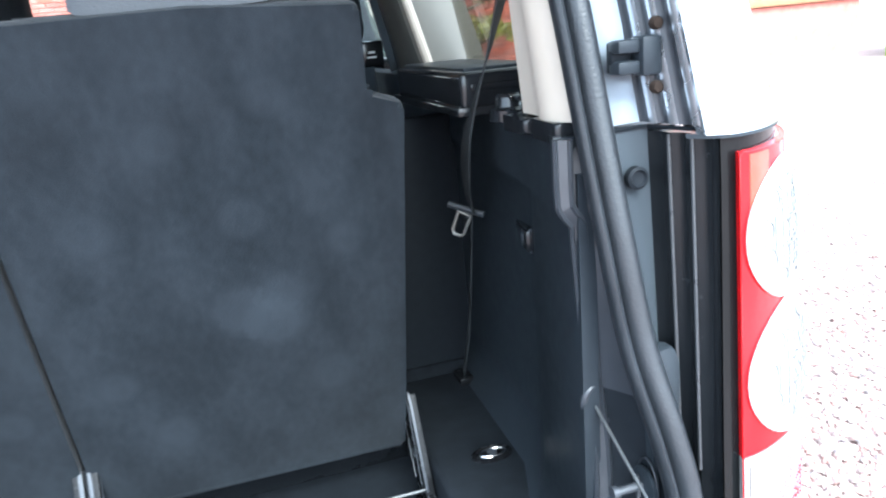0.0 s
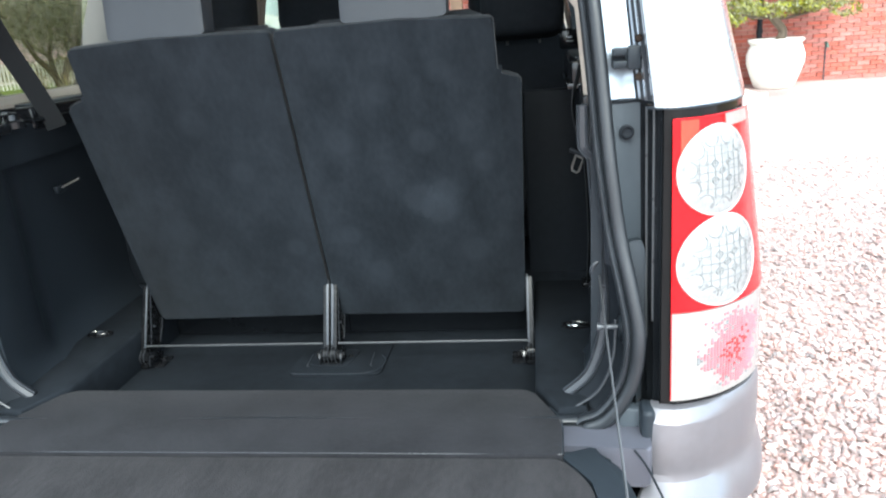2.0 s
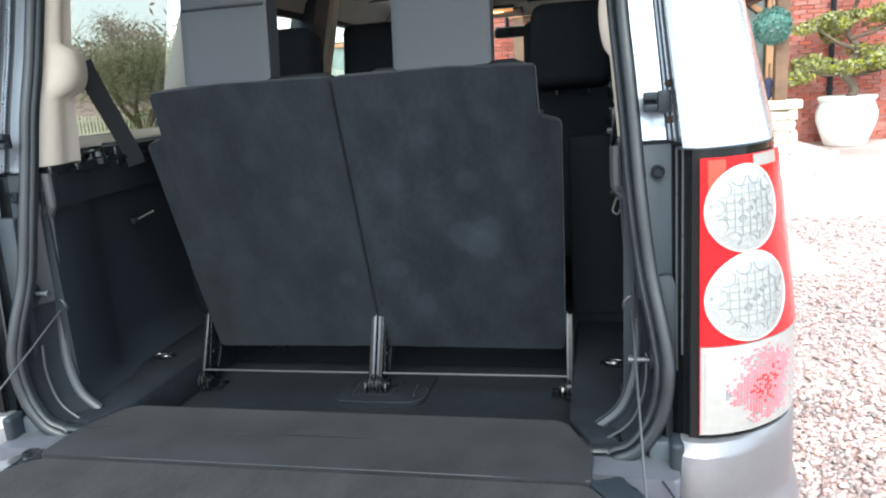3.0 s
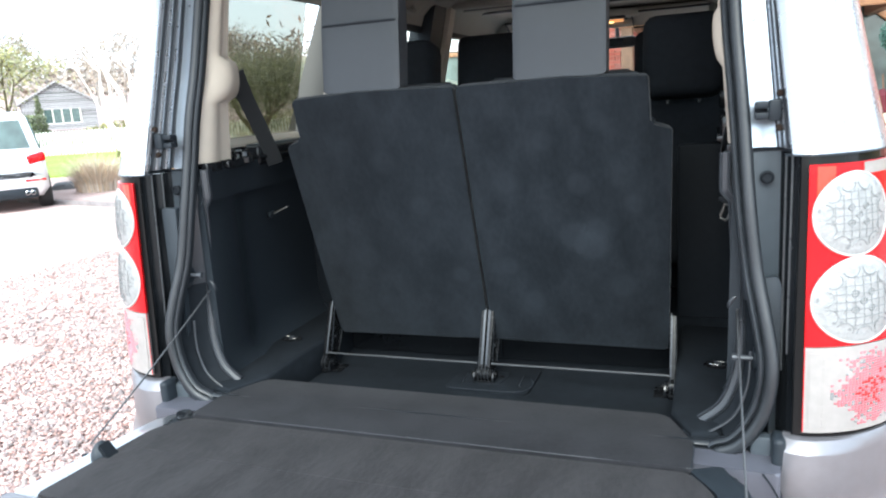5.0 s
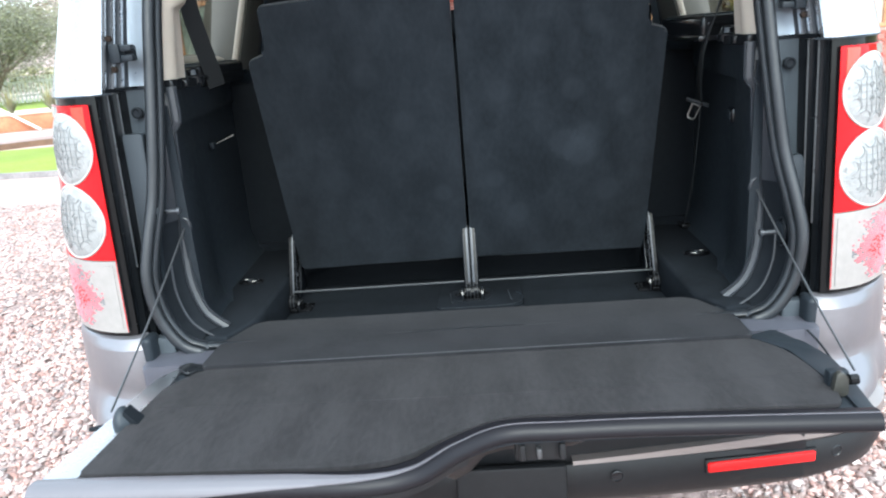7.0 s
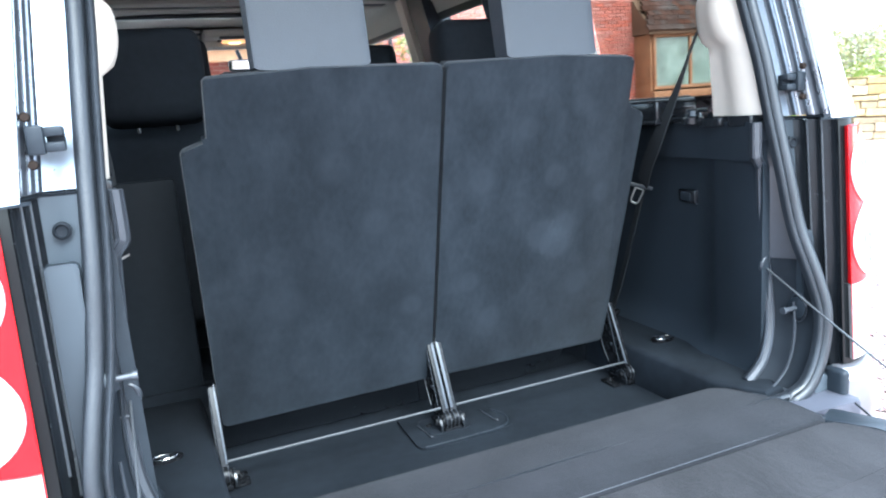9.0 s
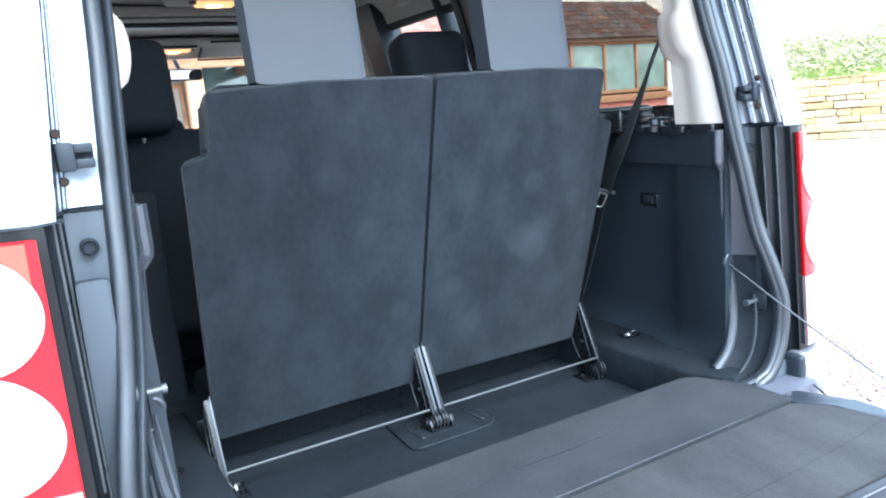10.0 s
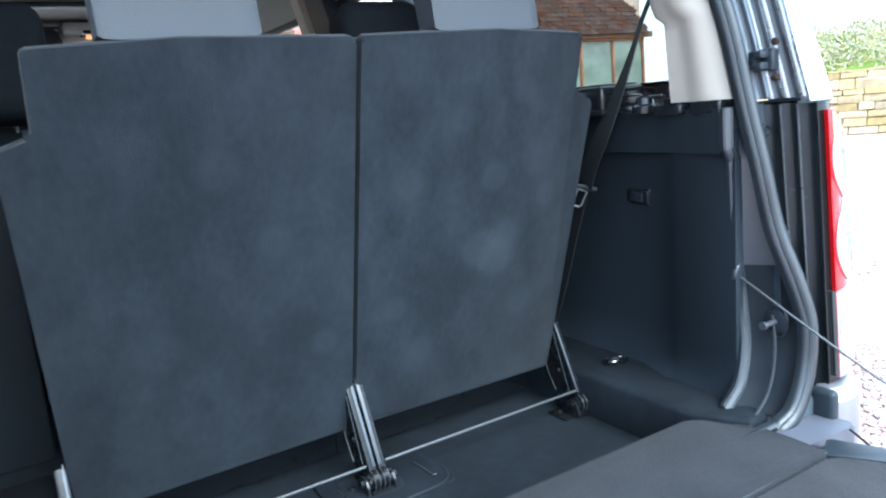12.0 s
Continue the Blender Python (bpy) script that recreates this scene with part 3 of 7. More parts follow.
    for cells, m_, lab in zip(groups_, (M_REFLECTOR, M_PINK, M_LENS_DOT), ("red faceted fog lamp insert", "pink faceted fog lamp grid", "grey faceted fog lamp grid")):
        vs, fs = [], []
        for u0, z0 in cells:
            n0 = len(vs)
            vs += [corner(u0 + a_, z0 + b_, s, h_) for a_, b_, h_ in ((0, 0, 0.0044), (0.0060, 0, 0.0044), (0.0060, 0.0042, 0.0044), (0, 0.0042, 0.0044), (0.0030, 0.0021, 0.0066))]
            fs += [(n0 + k, n0 + (k + 1) % 4, n0 + 4) for k in range(4)]
        ob = many("fog_insert" if fog is None else "fog_grid", vs, fs, m_, fog or lamp)
        tagged(ob, lab)
        fog = fog or ob
    part("side_lens", sheet(bmesh.new(), [[corner(u, z, s, 0.0052) for u in np.linspace(0.010, 0.032, 4)] for z in np.linspace(0.846, 0.986, 6)], (s * 0.003, 0.01, 0)), M_LENS_RIB, lamp, "cream column at the lamp's edge")
    # shut face between seal and lamp: pale paint above the waist, shade-darkened below, with black rubber strips
    def shut(f, z):
        """A point of the shut face: 0 at the seal, 0.42 at the gutter's root, 1 at its outer edge."""
        p, q = seal_at(z), corner(-0.016 if z < 1.342 else -0.031, z)
        c = Vector((max(0.699, p.x + 0.014), 1.039 - (1.342 - z) * 0.08, z)) if z < 1.342 else Vector((p.x + 0.057, p.y + 0.012, z))
        v = p.lerp(c, f / 0.42) if f < 0.42 else c.lerp(q, (f - 0.42) / 0.58)
        return Vector((s * v.x, v.y + (0.006 if f < 0.42 else 0.003), z))

    def jamb(z0, z1, n, a, b, push, material, name, label):
        rows = []
        for z in np.linspace(z0, z1, n):
            rows.append([shut(f, z) + Vector((s * push * math.sin(math.pi * (f - a) / (b - a)) * (f > 0.4), 0, 0)) for f in np.linspace(a, b, 6)])
        return part(name, sheet(bmesh.new(), rows, (0, 0.02, 0) if a < 0.3 else (s * 0.010, 0.012, 0)), material, car, label)
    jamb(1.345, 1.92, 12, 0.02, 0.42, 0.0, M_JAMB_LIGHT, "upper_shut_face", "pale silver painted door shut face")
    jamb(0.80, 1.341, 14, 0.02, 0.42, 0.0, M_JAMB_SHADED, "lower_shut_face", "door shut face in body paint darkened as in shade")
    for a, b in ((0.42, 0.61), (0.61, 0.80), (0.80, 1.0)):
        jamb(0.80, 1.335, 14, a, b, 0.005, M_GUTTER_GLOSS, "gutter_strip", "black plastic gutter strip")
    for a, b, m_, lab in ((0.42, 0.52, M_TRIM_GREY, "dark gutter beside the corner panel"), (0.52, 0.60, M_SILVER, "bright painted flange"), (0.60, 0.71, M_TRIM_GREY, "dark gutter beside the corner panel"), (0.71, 0.80, M_SILVER, "bright painted flange"), (0.80, 0.92, M_TRIM_GREY, "dark gutter beside the corner panel"), (0.92, 1.0, M_SILVER, "bright painted flange")):
        jamb(1.345, 1.92, 12, a, b, 0.003 if m_ is M_TRIM_GREY else -0.001, m_, "pillar_strip", lab)
    for f in (0.61, 0.80):
        line = [shut(f, z) + Vector((-s * 0.001, 0, 0)) for z in np.linspace(0.93 if f < 0.7 else 0.97, 1.333, 18)]
        part("edge_bead", tube(bmesh.new(), line, 0.0019, 6), M_EDGE_GREY, car, "thin rubber bead along the pillar")
    part("waist_lip", tube(bmesh.new(), [shut(f, 1.3405) + Vector((-s * 0.001, -0.002, 0)) for f in np.linspace(0.05, 0.99, 16)], 0.0024, 6), M_GUTTER, car, "thin black seam at the waist")
    # raised pad low on the shut face
    v = shut(0.30, 1.06)
    v = Vector((abs(v.x), v.y - 0.022, v.z))
    part("shut_face_pad", prism(bmesh.new(), rounded([(-0.02, -0.14), (0.012, -0.17), (0.013, 0.03), (0.006, 0.050), (-0.024, 0.045)] if s > 0 else [(-0.02, -0.14), (0.012, -0.17), (0.013, 0.03), (0.012, 0.190), (-0.030, 0.190)], [0.012, 0.012, 0.012, 0.005, 0.008]), lambda a, b, w: Vector((s * (v.x + a), v.y + w + 0.012 * b, v.z + b)), 0.001, 0.02, 0.003), M_JAMB_DARK, car, "raised pad in shade-darkened paint")
    # rubber buffer in the shut face, bump stop above the waist
    m = Matrix.Translation((s * 0.675, 1.024, 1.291)) @ pose(0, 0, 0, 90, 0, 0)
    part("rubber_buffer", lathe(bmesh.new(), [(0.012, -0.004), (0.012, 0.004), (0.009, 0.006), (0.007, 0.003), (0.002, 0.002)], 20, m), M_GUTTER, car, "round black rubber buffer")
    sy_ = 1.020 if s > 0 else 1.004
    stop = part("bump_stop", B((s * 0.685, sy_, 1.413), (0.022, 0.026, 0.038), 0.004), M_TRIM, car, "black tailgate bump stop with two screws")
    for k in (-0.010, 0.010):
        part("guide_rail", B((s * 0.664, sy_ + 0.004, 1.413 + k), (0.026, 0.022, 0.013), 0.003), M_TRIM, stop)
    part("guide_rail", B((s * 0.662, sy_ + 0.012, 1.413), (0.022, 0.012, 0.030), 0.002), M_GUTTER, stop)
    for k in (-0.031, 0.030):
        mm = Matrix.Translation((s * 0.692, sy_ - 0.004, 1.413 + k)) @ pose(0, 0, 0, 90, 0, 0)
        part("screw", lathe(bmesh.new(), [(0.0065, 0), (0.0065, 0.005), (0.005, 0.008), (0.002, 0.008)], 14, mm), M_RUST, stop, "rusty screw head")
    # seal: a lip and a hollow bulb
    path = curve([(s * x, y, z) for x, y, z in SEAL], 7)
    out = lambda p, t: Vector((s, 0, 0)) if abs(t.z) > 0.5 else Vector((0, 0, -1))
    prof = [(-0.021, 0.010), (-0.0225, 0.000), (-0.021, -0.006), (-0.017, -0.009), (-0.013, -0.007), (-0.0115, -0.002), (-0.0095, 0.001), (-0.0080, -0.003), (-0.005, -0.009), (0.000, -0.0115), (0.006, -0.0120), (0.0115, -0.0105), (0.0150, -0.006), (0.0155, 0.010)]
    prof = [(a, -b * s) for a, b in prof]
    part("door_seal", sweep(bmesh.new(), path, prof, lambda p, t: seal_side(p, t, s)), M_RUBBER, car, "black rubber door seal with a folded lip", angle=60)


def seal_side(p, t, s):
    """Across the seal, away from the opening."""
    a = t.cross(Vector((0, 1, 0)))
    return a if a.dot(Vector((s * p.x * s, 0, p.z - 1.4))) > 0 else -a


for side_ in (1, -1):
    rear_corner(side_)


# side trims of the load bay
def bay_side(s):
    # grey rim round the opening inside the seal
    rim = curve([(0.602, 1.048, 1.337), (0.602, 1.048, 1.275), (0.605, 1.048, 1.262), (0.617, 1.050, 1.246), (0.619, 1.050, 1.230), (0.625, 1.052, 1.13), (0.630, 1.052, 1.05), (0.634, 1.045, 0.97), (0.628, 1.036, 0.90), (0.604, 1.030, 0.835), (0.562, 1.030, 0.795)], 6)
    rim = [Vector((s * p.x, p.y, p.z)) for p in rim]
    edge_prof = [(-0.012, 0.006 * s), (-0.012, -0.005 * s), (-0.009, -0.008 * s), (-0.006, -0.005 * s), (0.003, -0.004 * s), (0.006, -0.008 * s), (0.009, -0.005 * s), (0.009, 0.006 * s)]
    part("opening_rim", sweep(bmesh.new(), rim, edge_prof, lambda p, t: Vector((-s, 0.3, 0))), M_RIM, car, "grey plastic rim of the load bay opening")
    # flat band between rim and seal above the cable guide, ribbed trough below it
    for upper in (True, False):
        rows = []
        for p in rim[::2] if upper else rim[::1]:
            if (upper and p.z < 1.035) or (not upper and p.z > 1.075):
                continue
            z = max(p.z, 0.80)
            q = seal_at(z)
            if z < 0.945:
                f = (0.945 - z) / 0.165
                q = Vector((0.683, 0.944, 0)).lerp(Vector((0.60, 0.94, 0)), f ** 2)
            dip = 0.004 if upper else 0.014
            rows.append([Vector((s * (abs(p.x) * (1 - f) + (q.x + 0.004) * f), p.y + 0.003 + (q.y - p.y + 0.010) * f + dip * math.sin(math.pi * f) + (0 if upper else 0.002 * math.sin(3 * math.pi * f)), z - 0.02 * f * (z < 0.85))) for f in np.linspace(0, 1, 5 if upper else 13)])
        part("opening_band" if upper else "opening_liner", sheet(bmesh.new(), rows, (s * 0.006, 0.01, 0)), M_TRIM_GREY if upper else M_GUTTER, car, "black band beside the seal" if upper else "black ribbed liner beside the seal", angle=50)
    # curved lower step lines between sill and side wall
    pts = curve([(0.652, 0.994, 0.96), (0.647, 0.986, 0.89), (0.620, 0.981, 0.825), (0.563, 0.978, 0.784)], 6)
    part("step_line", tube(bmesh.new(), [Vector((s * p.x, p.y, p.z)) for p in pts], 0.0028, 6), M_RIM, car, "moulded step line")
    # side wall: forward of the rim a flat box, then a recess
    wall = [(0.610, 1.04), (0.622, 1.185), (0.640, 1.205), (0.672, 1.30), (0.680, 1.62), (0.680, 1.70)]
    cove = lambda z, y: (0.040 if y > 1.195 else 0.015) * max(0.0, 1 - (z - 0.79) / 0.09) ** 2
    rows = [[Vector((s * (x + 0.012 * (z - 0.8) * (y < 1.2) - cove(z, y)), y, z)) for x, y in wall] for z in list(np.linspace(0.79, 0.90, 7)) + list(np.linspace(0.94, 1.30, 8))]
    part("side_wall", sheet(bmesh.new(), rows, (s * 0.02, 0, 0)), M_TRIM, car, "black load bay side trim", angle=40)
    # black panel added in place of the deep dark recess beside the seats
    part("forward_trim", B((s * 0.590, 1.675, 1.05), (0.20, 0.03, 0.52), 0.01), M_GUTTER, car, "black panel added for the dark recess ahead of the seats")
    # upper ledge box and its top shelf
    ledge = rounded([(0.598, 1.05), (0.740, 1.04), (0.740, 1.66), (0.672, 1.66), (0.655, 1.42), (0.638, 1.25), (0.616, 1.13)], 0.012)
    part("side_ledge", prism(bmesh.new(), ledge, lambda a, b, w: Vector((s * a, b, w)), 1.256, 1.338, 0.020), M_TRIM, car, "black plastic ledge under the side window")
    # stepped mouldings of the blind's mounting on the ledge
    part("ledge_step", prism(bmesh.new(), rounded([(0.604, 1.062), (0.668, 1.058), (0.668, 1.128), (0.650, 1.128), (0.650, 1.092), (0.626, 1.092), (0.626, 1.130), (0.606, 1.130)], 0.006), lambda a, b, w: Vector((s * a, b, w)), 1.330, 1.352, 0.004), M_TRIM_SHINE, car, "glossy notched moulding on the ledge")
    part("ledge_step", prism(bmesh.new(), rounded([(0.606, 1.150), (0.664, 1.150), (0.664, 1.225), (0.608, 1.225)], 0.008), lambda a, b, w: Vector((s * a, b, w)), 1.330, 1.349, 0.005), M_TRIM_SHINE, car, "glossy flat moulding on the ledge")
    part("ledge_step", prism(bmesh.new(), rounded([(0.628, 1.165), (0.656, 1.165), (0.656, 1.21), (0.628, 1.21)], 0.004), lambda a, b, w: Vector((s * a, b, w)), 1.345, 1.360, 0.003), M_TRIM_SHINE, car)
    catch = part("ledge_catch", lathe(bmesh.new(), [(0.026, 0.0), (0.026, 0.014), (0.019, 0.018), (0.017, 0.030), (0.013, 0.034), (0.002, 0.034)], 22, Matrix.Translation((s * 0.634, 1.262, 1.336))), M_TRIM_SHINE, car, "round blind catch")
    part("catch_lever", B((s * 0.634, 1.240, 1.366), (0.012, 0.050, 0.008), 0.003), M_TRIM_SHINE, catch)
    sh_x, sh_w, sh_top = (0.662, 0.130, 1.397) if s > 0 else (0.686, 0.086, 1.375)
    shelf = part("window_shelf", B((s * sh_x, 1.530, sh_top - 0.028), (sh_w, 0.37, 0.056), 0.009, seg=3), M_TRIM_SHINE, car, "glossy black box below the side window")
    part("shelf_lid", B((s * (sh_x + 0.002), 1.530, sh_top + 0.001), (sh_w - 0.020, 0.34, 0.007), 0.003), M_TRIM, shelf)
    part("shelf_rib", B((s * sh_x, 1.343, sh_top - 0.022), (sh_w - 0.030, 0.006, 0.010), 0.002), M_TRIM_SHINE, shelf)
    part("shelf_foot", B((s * (sh_x - 0.008), 1.530, 1.343), (sh_w, 0.385, 0.014), 0.004), M_TRIM_SHINE, shelf, "stepped foot of the box")
    # sky-lit body shoulder beyond the glass, put in as a pale inner strip
    if s < 0:
        part("window_sill_trim", sheet(bmesh.new(), [[Vector((s * x_, y_, z_)) for y_ in np.linspace(1.22, 1.70, 4)] for x_, z_ in ((0.694, 1.383), (0.712, 1.393), (0.742, 1.402))], (0, 0, -0.008)), M_BEIGE, car, "pale inner strip standing for the sunlit body shoulder outside")
    # power socket in the side wall
    if s > 0:
        sx, sy, sz = (0.672, 1.322, 1.158)
        sock = part("power_socket", B((s * sx, sy, sz), (0.016, 0.078, 0.034), 0.005, pose(0, 0, 0, 0, 0, -s * 12)), M_TRIM_SHINE, car, "small black power socket in the side trim")
        part("socket_cap", B((s * (sx - 0.008), sy, sz), (0.008, 0.044, 0.020), 0.003, pose(0, 0, 0, 0, 0, -s * 12)), M_TRIM, sock)
        part("socket_edge", B((s * (sx - 0.007), sy - 0.036, sz), (0.006, 0.003, 0.036), 0.001), M_STEEL, sock, "bright edge of the socket")
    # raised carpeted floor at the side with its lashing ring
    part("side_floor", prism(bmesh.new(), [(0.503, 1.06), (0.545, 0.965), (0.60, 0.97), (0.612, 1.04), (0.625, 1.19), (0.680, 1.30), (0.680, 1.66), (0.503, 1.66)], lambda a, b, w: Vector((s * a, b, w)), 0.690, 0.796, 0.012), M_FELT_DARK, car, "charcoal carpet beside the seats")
    cup = part("ring_cup", lathe(bmesh.new(), [(0.027, 0.0), (0.027, 0.004), (0.022, 0.005), (0.018, 0.001), (0.004, 0.0005)], 20, Matrix.Translation((s * 0.598, 1.342, 0.796)) @ Matrix.Diagonal((1.25, 0.8, 1, 1))), M_STEEL_BLACK, car, "lashing ring in its cup")
    part("lashing_ring", tube(bmesh.new(), [Vector((s * 0.598 + 0.022 * math.cos(a), 1.338 + 0.011 * math.sin(a), 0.803)) for a in np.linspace(0, 2 * math.pi, 17)], 0.0018, 6), M_CHROME, cup, "bright metal lashing ring")
    part("ring_bolt", lathe(bmesh.new(), [(0.008, 0), (0.008, 0.007), (0.002, 0.008)], 12, Matrix.Translation((s * 0.598, 1.342, 0.797))), M_STEEL, cup)
    # hook where the tailgate cable leaves the trim, striker pin below
    # black block stands for the dark hole behind the guide's mouth
    hook = part("cable_guide", B((s * 0.636, 1.066, 1.036), (0.026, 0.036, 0.040), 0.008), M_GUTTER, car, "cable guide, a black block for its dark hole")
    cres = [Vector((s * (0.629 - 0.014 * math.cos(g)), 1.047 - 0.005 * math.sin(g + 0.6), 1.036 + 0.018 * math.sin(g))) for g in np.linspace(radians(-75), radians(95), 14)]
    part("guide_mouth", tube(bmesh.new(), cres, [0.0020 + 0.0028 * math.sin(math.pi * (k + 1) / 15) for k in range(14)], 10), M_RIM, hook, "satin grey crescent mouth")
    part("guide_shelf", B((s * 0.634, 1.048, 1.006), (0.036, 0.014, 0.006), 0.002), M_RIM, hook)
    px_, py_, pz_ = (0.660, 0.992, 0.947) if s > 0 else (0.652, 0.998, 1.080)
    pin = part("striker_plate", lathe(bmesh.new(), [(0.022, 0.0), (0.022, 0.004), (0.016, 0.006), (0.002, 0.006)], 20, Matrix.Translation((s * (px_ + 0.002), py_, pz_)) @ pose(0, 0, 0, 0, -90 * s, 0)), M_TRIM, car, "round plate of the tailgate striker")
    loop = [Vector((s * (px_ + 0.004), py_ + 0.020 * math.cos(g), pz_ + 0.031 * math.sin(g))) for g in np.linspace(0, 2 * math.pi, 25)]
    part("plate_bead", tube(bmesh.new(), loop, 0.0016, 5), M_RIM, pin, "raised bead round the striker")
    part("striker_pin", tube(bmesh.new(), [(s * px_, py_, pz_), (s * (px_ - 0.036), py_, pz_)], 0.0050, 12), M_STEEL, pin, "steel striker pin")
    part("pin_head", tube(bmesh.new(), [(s * (px_ - 0.034), py_, pz_), (s * (px_ - 0.041), py_, pz_)], 0.0075, 12), M_STEEL, pin)
    # beige pillar trim with a belt guide bulge
    rows = []
    for z in np.linspace(1.352, 1.92, 40):
        q = seal_at(z)
        x0, y0 = q.x - 0.012, q.y + 0.02
        d = (z - 1.556) / 0.058
        bump_ = (math.sqrt(max(0.0, 1 - d * d)) if abs(d) < 1 else 0.0) * (0.55 if s > 0 else 1.0)
        y1 = 1.185 + 0.16 * max(0, z - 1.56) + 0.055 * bump_
        row = []
        for f in np.linspace(0, 1, 9):
            row.append(Vector((s * (x0 - 0.014 * math.sin(math.pi * min(1, f * 1.5)) - 0.026 * bump_ * math.sin(math.pi * f) ** 0.8), y0 + (y1 - y0) * f, z)))
        row.append(Vector((s * (x0 + 0.02), y1 + 0.012, z)))
        row.append(Vector((s * (x0 + 0.07), y1 + 0.016, z)))
        rows.append(row)
    part("pillar_trim", sheet(bmesh.new(), rows, (s * 0.02, 0, 0)), M_BEIGE, car, "beige rear pillar trim with a rounded belt guide", angle=50)
    # quarter window glass, window frame strips
    def win(y0, y1, z0, z1, name, label, top=0.06):
        rows = [[Vector((s * (0.735 - 0.16 * (z - 1.38)), y + (z - z0) * 0.10, z)) for y in np.linspace(y0, y1, 4)] for z in (z0, z1)]
        w = part(name, sheet(bmesh.new(), rows, (s * 0.005, 0, 0)), M_GLASS_DARK if y0 < 1.7 else M_GLASS, car, label)
        w.visible_shadow = False
        return w
    win(1.19, 1.70, 1.390, 1.83, "quarter_window", "tinted rear quarter window")
    win(2.10, 2.70, 1.375, 1.80, "door_window", "clear rear door window")
    win(2.93, 3.95, 1.375, 1.80, "door_window", "clear front door window")

    def post(y0, y1, name, material, label, inner=0.03):
        rows = [[Vector((s * x_, y + (z - 1.38) * (0.42 if y0 < 1.75 else 0.20), z)) for x_, y in ((0.75 - 0.16 * (z - 1.38), y0), (0.70 - inner - 0.16 * (z - 1.38), y0 + 0.015), (0.70 - inner - 0.16 * (z - 1.38), y1 - 0.015), (0.75 - 0.16 * (z - 1.38), y1))] for z in np.linspace(1.34, 1.92, 6)]
        part(name, sheet(bmesh.new(), rows, (s * 0.03, 0, 0)), material, car, label)
    part("pillar_edge", tube(bmesh.new(), [(s * (0.668 - 0.16 * (z - 1.38)), 1.722 + (z - 1.38) * 0.42, z) for z in np.linspace(1.36, 1.90, 6)], 0.009, 8), M_BEIGE, car, "pale edge of the pillar trim")
    post(1.718, 1.79, "centre_pillar_trim", M_PILLAR, "beige trim of the pillar behind the rear door", 0.045)
    post(1.82, 2.03, "centre_pillar_panel", M_PILLAR, "grey beige pillar panel", 0.02)
    post(2.03, 2.10, "window_frame", M_TRIM, "black rear door frame", 0.01)
    post(2.20, 2.235, "window_divider", M_TRIM, "black divider bar of the rear door window", 0.0)
    post(2.655, 2.84, "door_pillar", M_TRIM, "dark pillar between the doors", 0.02)
    post(2.845, 2.945, "door_pillar_trim", M_BEIGE, "grey beige trim of the pillar between the doors", 0.03)
    rail = [[Vector((s * x_, y, z_)) for x_, z_ in ((0.48, 1.922), (0.56, 1.912), (0.615, 1.888), (0.648, 1.850), (0.660, 1.805))] for y in np.linspace(1.45, 4.0, 8)]
    part("window_rail", sheet(bmesh.new(), rail, (s * 0.03, 0, 0.01)), M_HEADLINER, car, "headliner edge above the side windows")
    part("window_frame_top", B((s * 0.672, 3.0, 1.795), (0.02, 1.85, 0.035), 0.006), M_TRIM, car, "black frame above the door windows")
    part("door_card", B((s * 0.715, 2.9, 1.06), (0.05, 2.3, 0.62), 0.02), M_TRIM, car, "black door trim panel")
    # outer body side
    bd = bmesh.new()
    rows = []
    for y in np.linspace(1.29, 4.75, 26):
        nose = max(0.0, (y - 4.3) / 0.45) ** 2 * 0.10
        rows.append([Vector((s * (x_ - nose), y, z)) for x_, z in ((0.88, 0.47), (0.945, 0.55), (0.955, 0.80), (0.948, 1.05), (0.935, 1.22), (0.895, 1.345), (0.82, 1.388), (0.745, 1.397))])
    keep = sheet(bd, rows, (-s * 0.02, 0, 0))
    for yc in (1.85, 4.10):
        kill = [f for f in keep.faces if (f.calc_center_median().y - yc) ** 2 + (f.calc_center_median().z - 0.40) ** 2 < 0.44 ** 2]
        bmesh.ops.delete(keep, geom=kill, context="FACES")
    part("body_side", keep, M_SILVER, car, "silver body side with wheel arches")
    for yc in (1.85, 4.10):
        m = Matrix.Translation((s * 0.80, yc, 0.375)) @ pose(0, 0, 0, 0, 90, 0)
        wheel = part("wheel", lathe(bmesh.new(), [(0.06, -0.12), (0.245, -0.11), (0.25, 0.11), (0.06, 0.10)], 32, m), M_CHROME, car, "alloy wheel")
        part("tyre", lathe(bmesh.new(), [(0.25, -0.12), (0.33, -0.128), (0.368, -0.10), (0.375, 0.0), (0.368, 0.10), (0.33, 0.128), (0.25, 0.12)], 40, m), M_TYRE, wheel, "black tyre")


for side_ in (1, -1):
    bay_side(side_)

# roof, headliner, bonnet, front and underbody
rows = []
for y in np.linspace(1.17, 4.05, 18):
    h = 0.035 * math.sin(math.pi * min(1, (y - 1.1) / 3.2))
    rows.append([Vector((x, y, 1.945 + h + 0.025 * (1 - (x / 0.66) ** 4))) for x in np.linspace(-0.68, 0.68, 13)])
part("roof", sheet(bmesh.new(), rows, (0, 0, -0.02)), M_SILVER, car, "silver roof")
rows = [[Vector((x, y, 1.905 + 0.02 * (1 - (x / 0.64) ** 4))) for x in np.linspace(-0.66, 0.66, 13)] for y in np.linspace(1.19, 4.02, 10)]
part("headliner", sheet(bmesh.new(), rows, (0, 0, 0.012)), M_HEADLINER, car, "pale grey headliner")
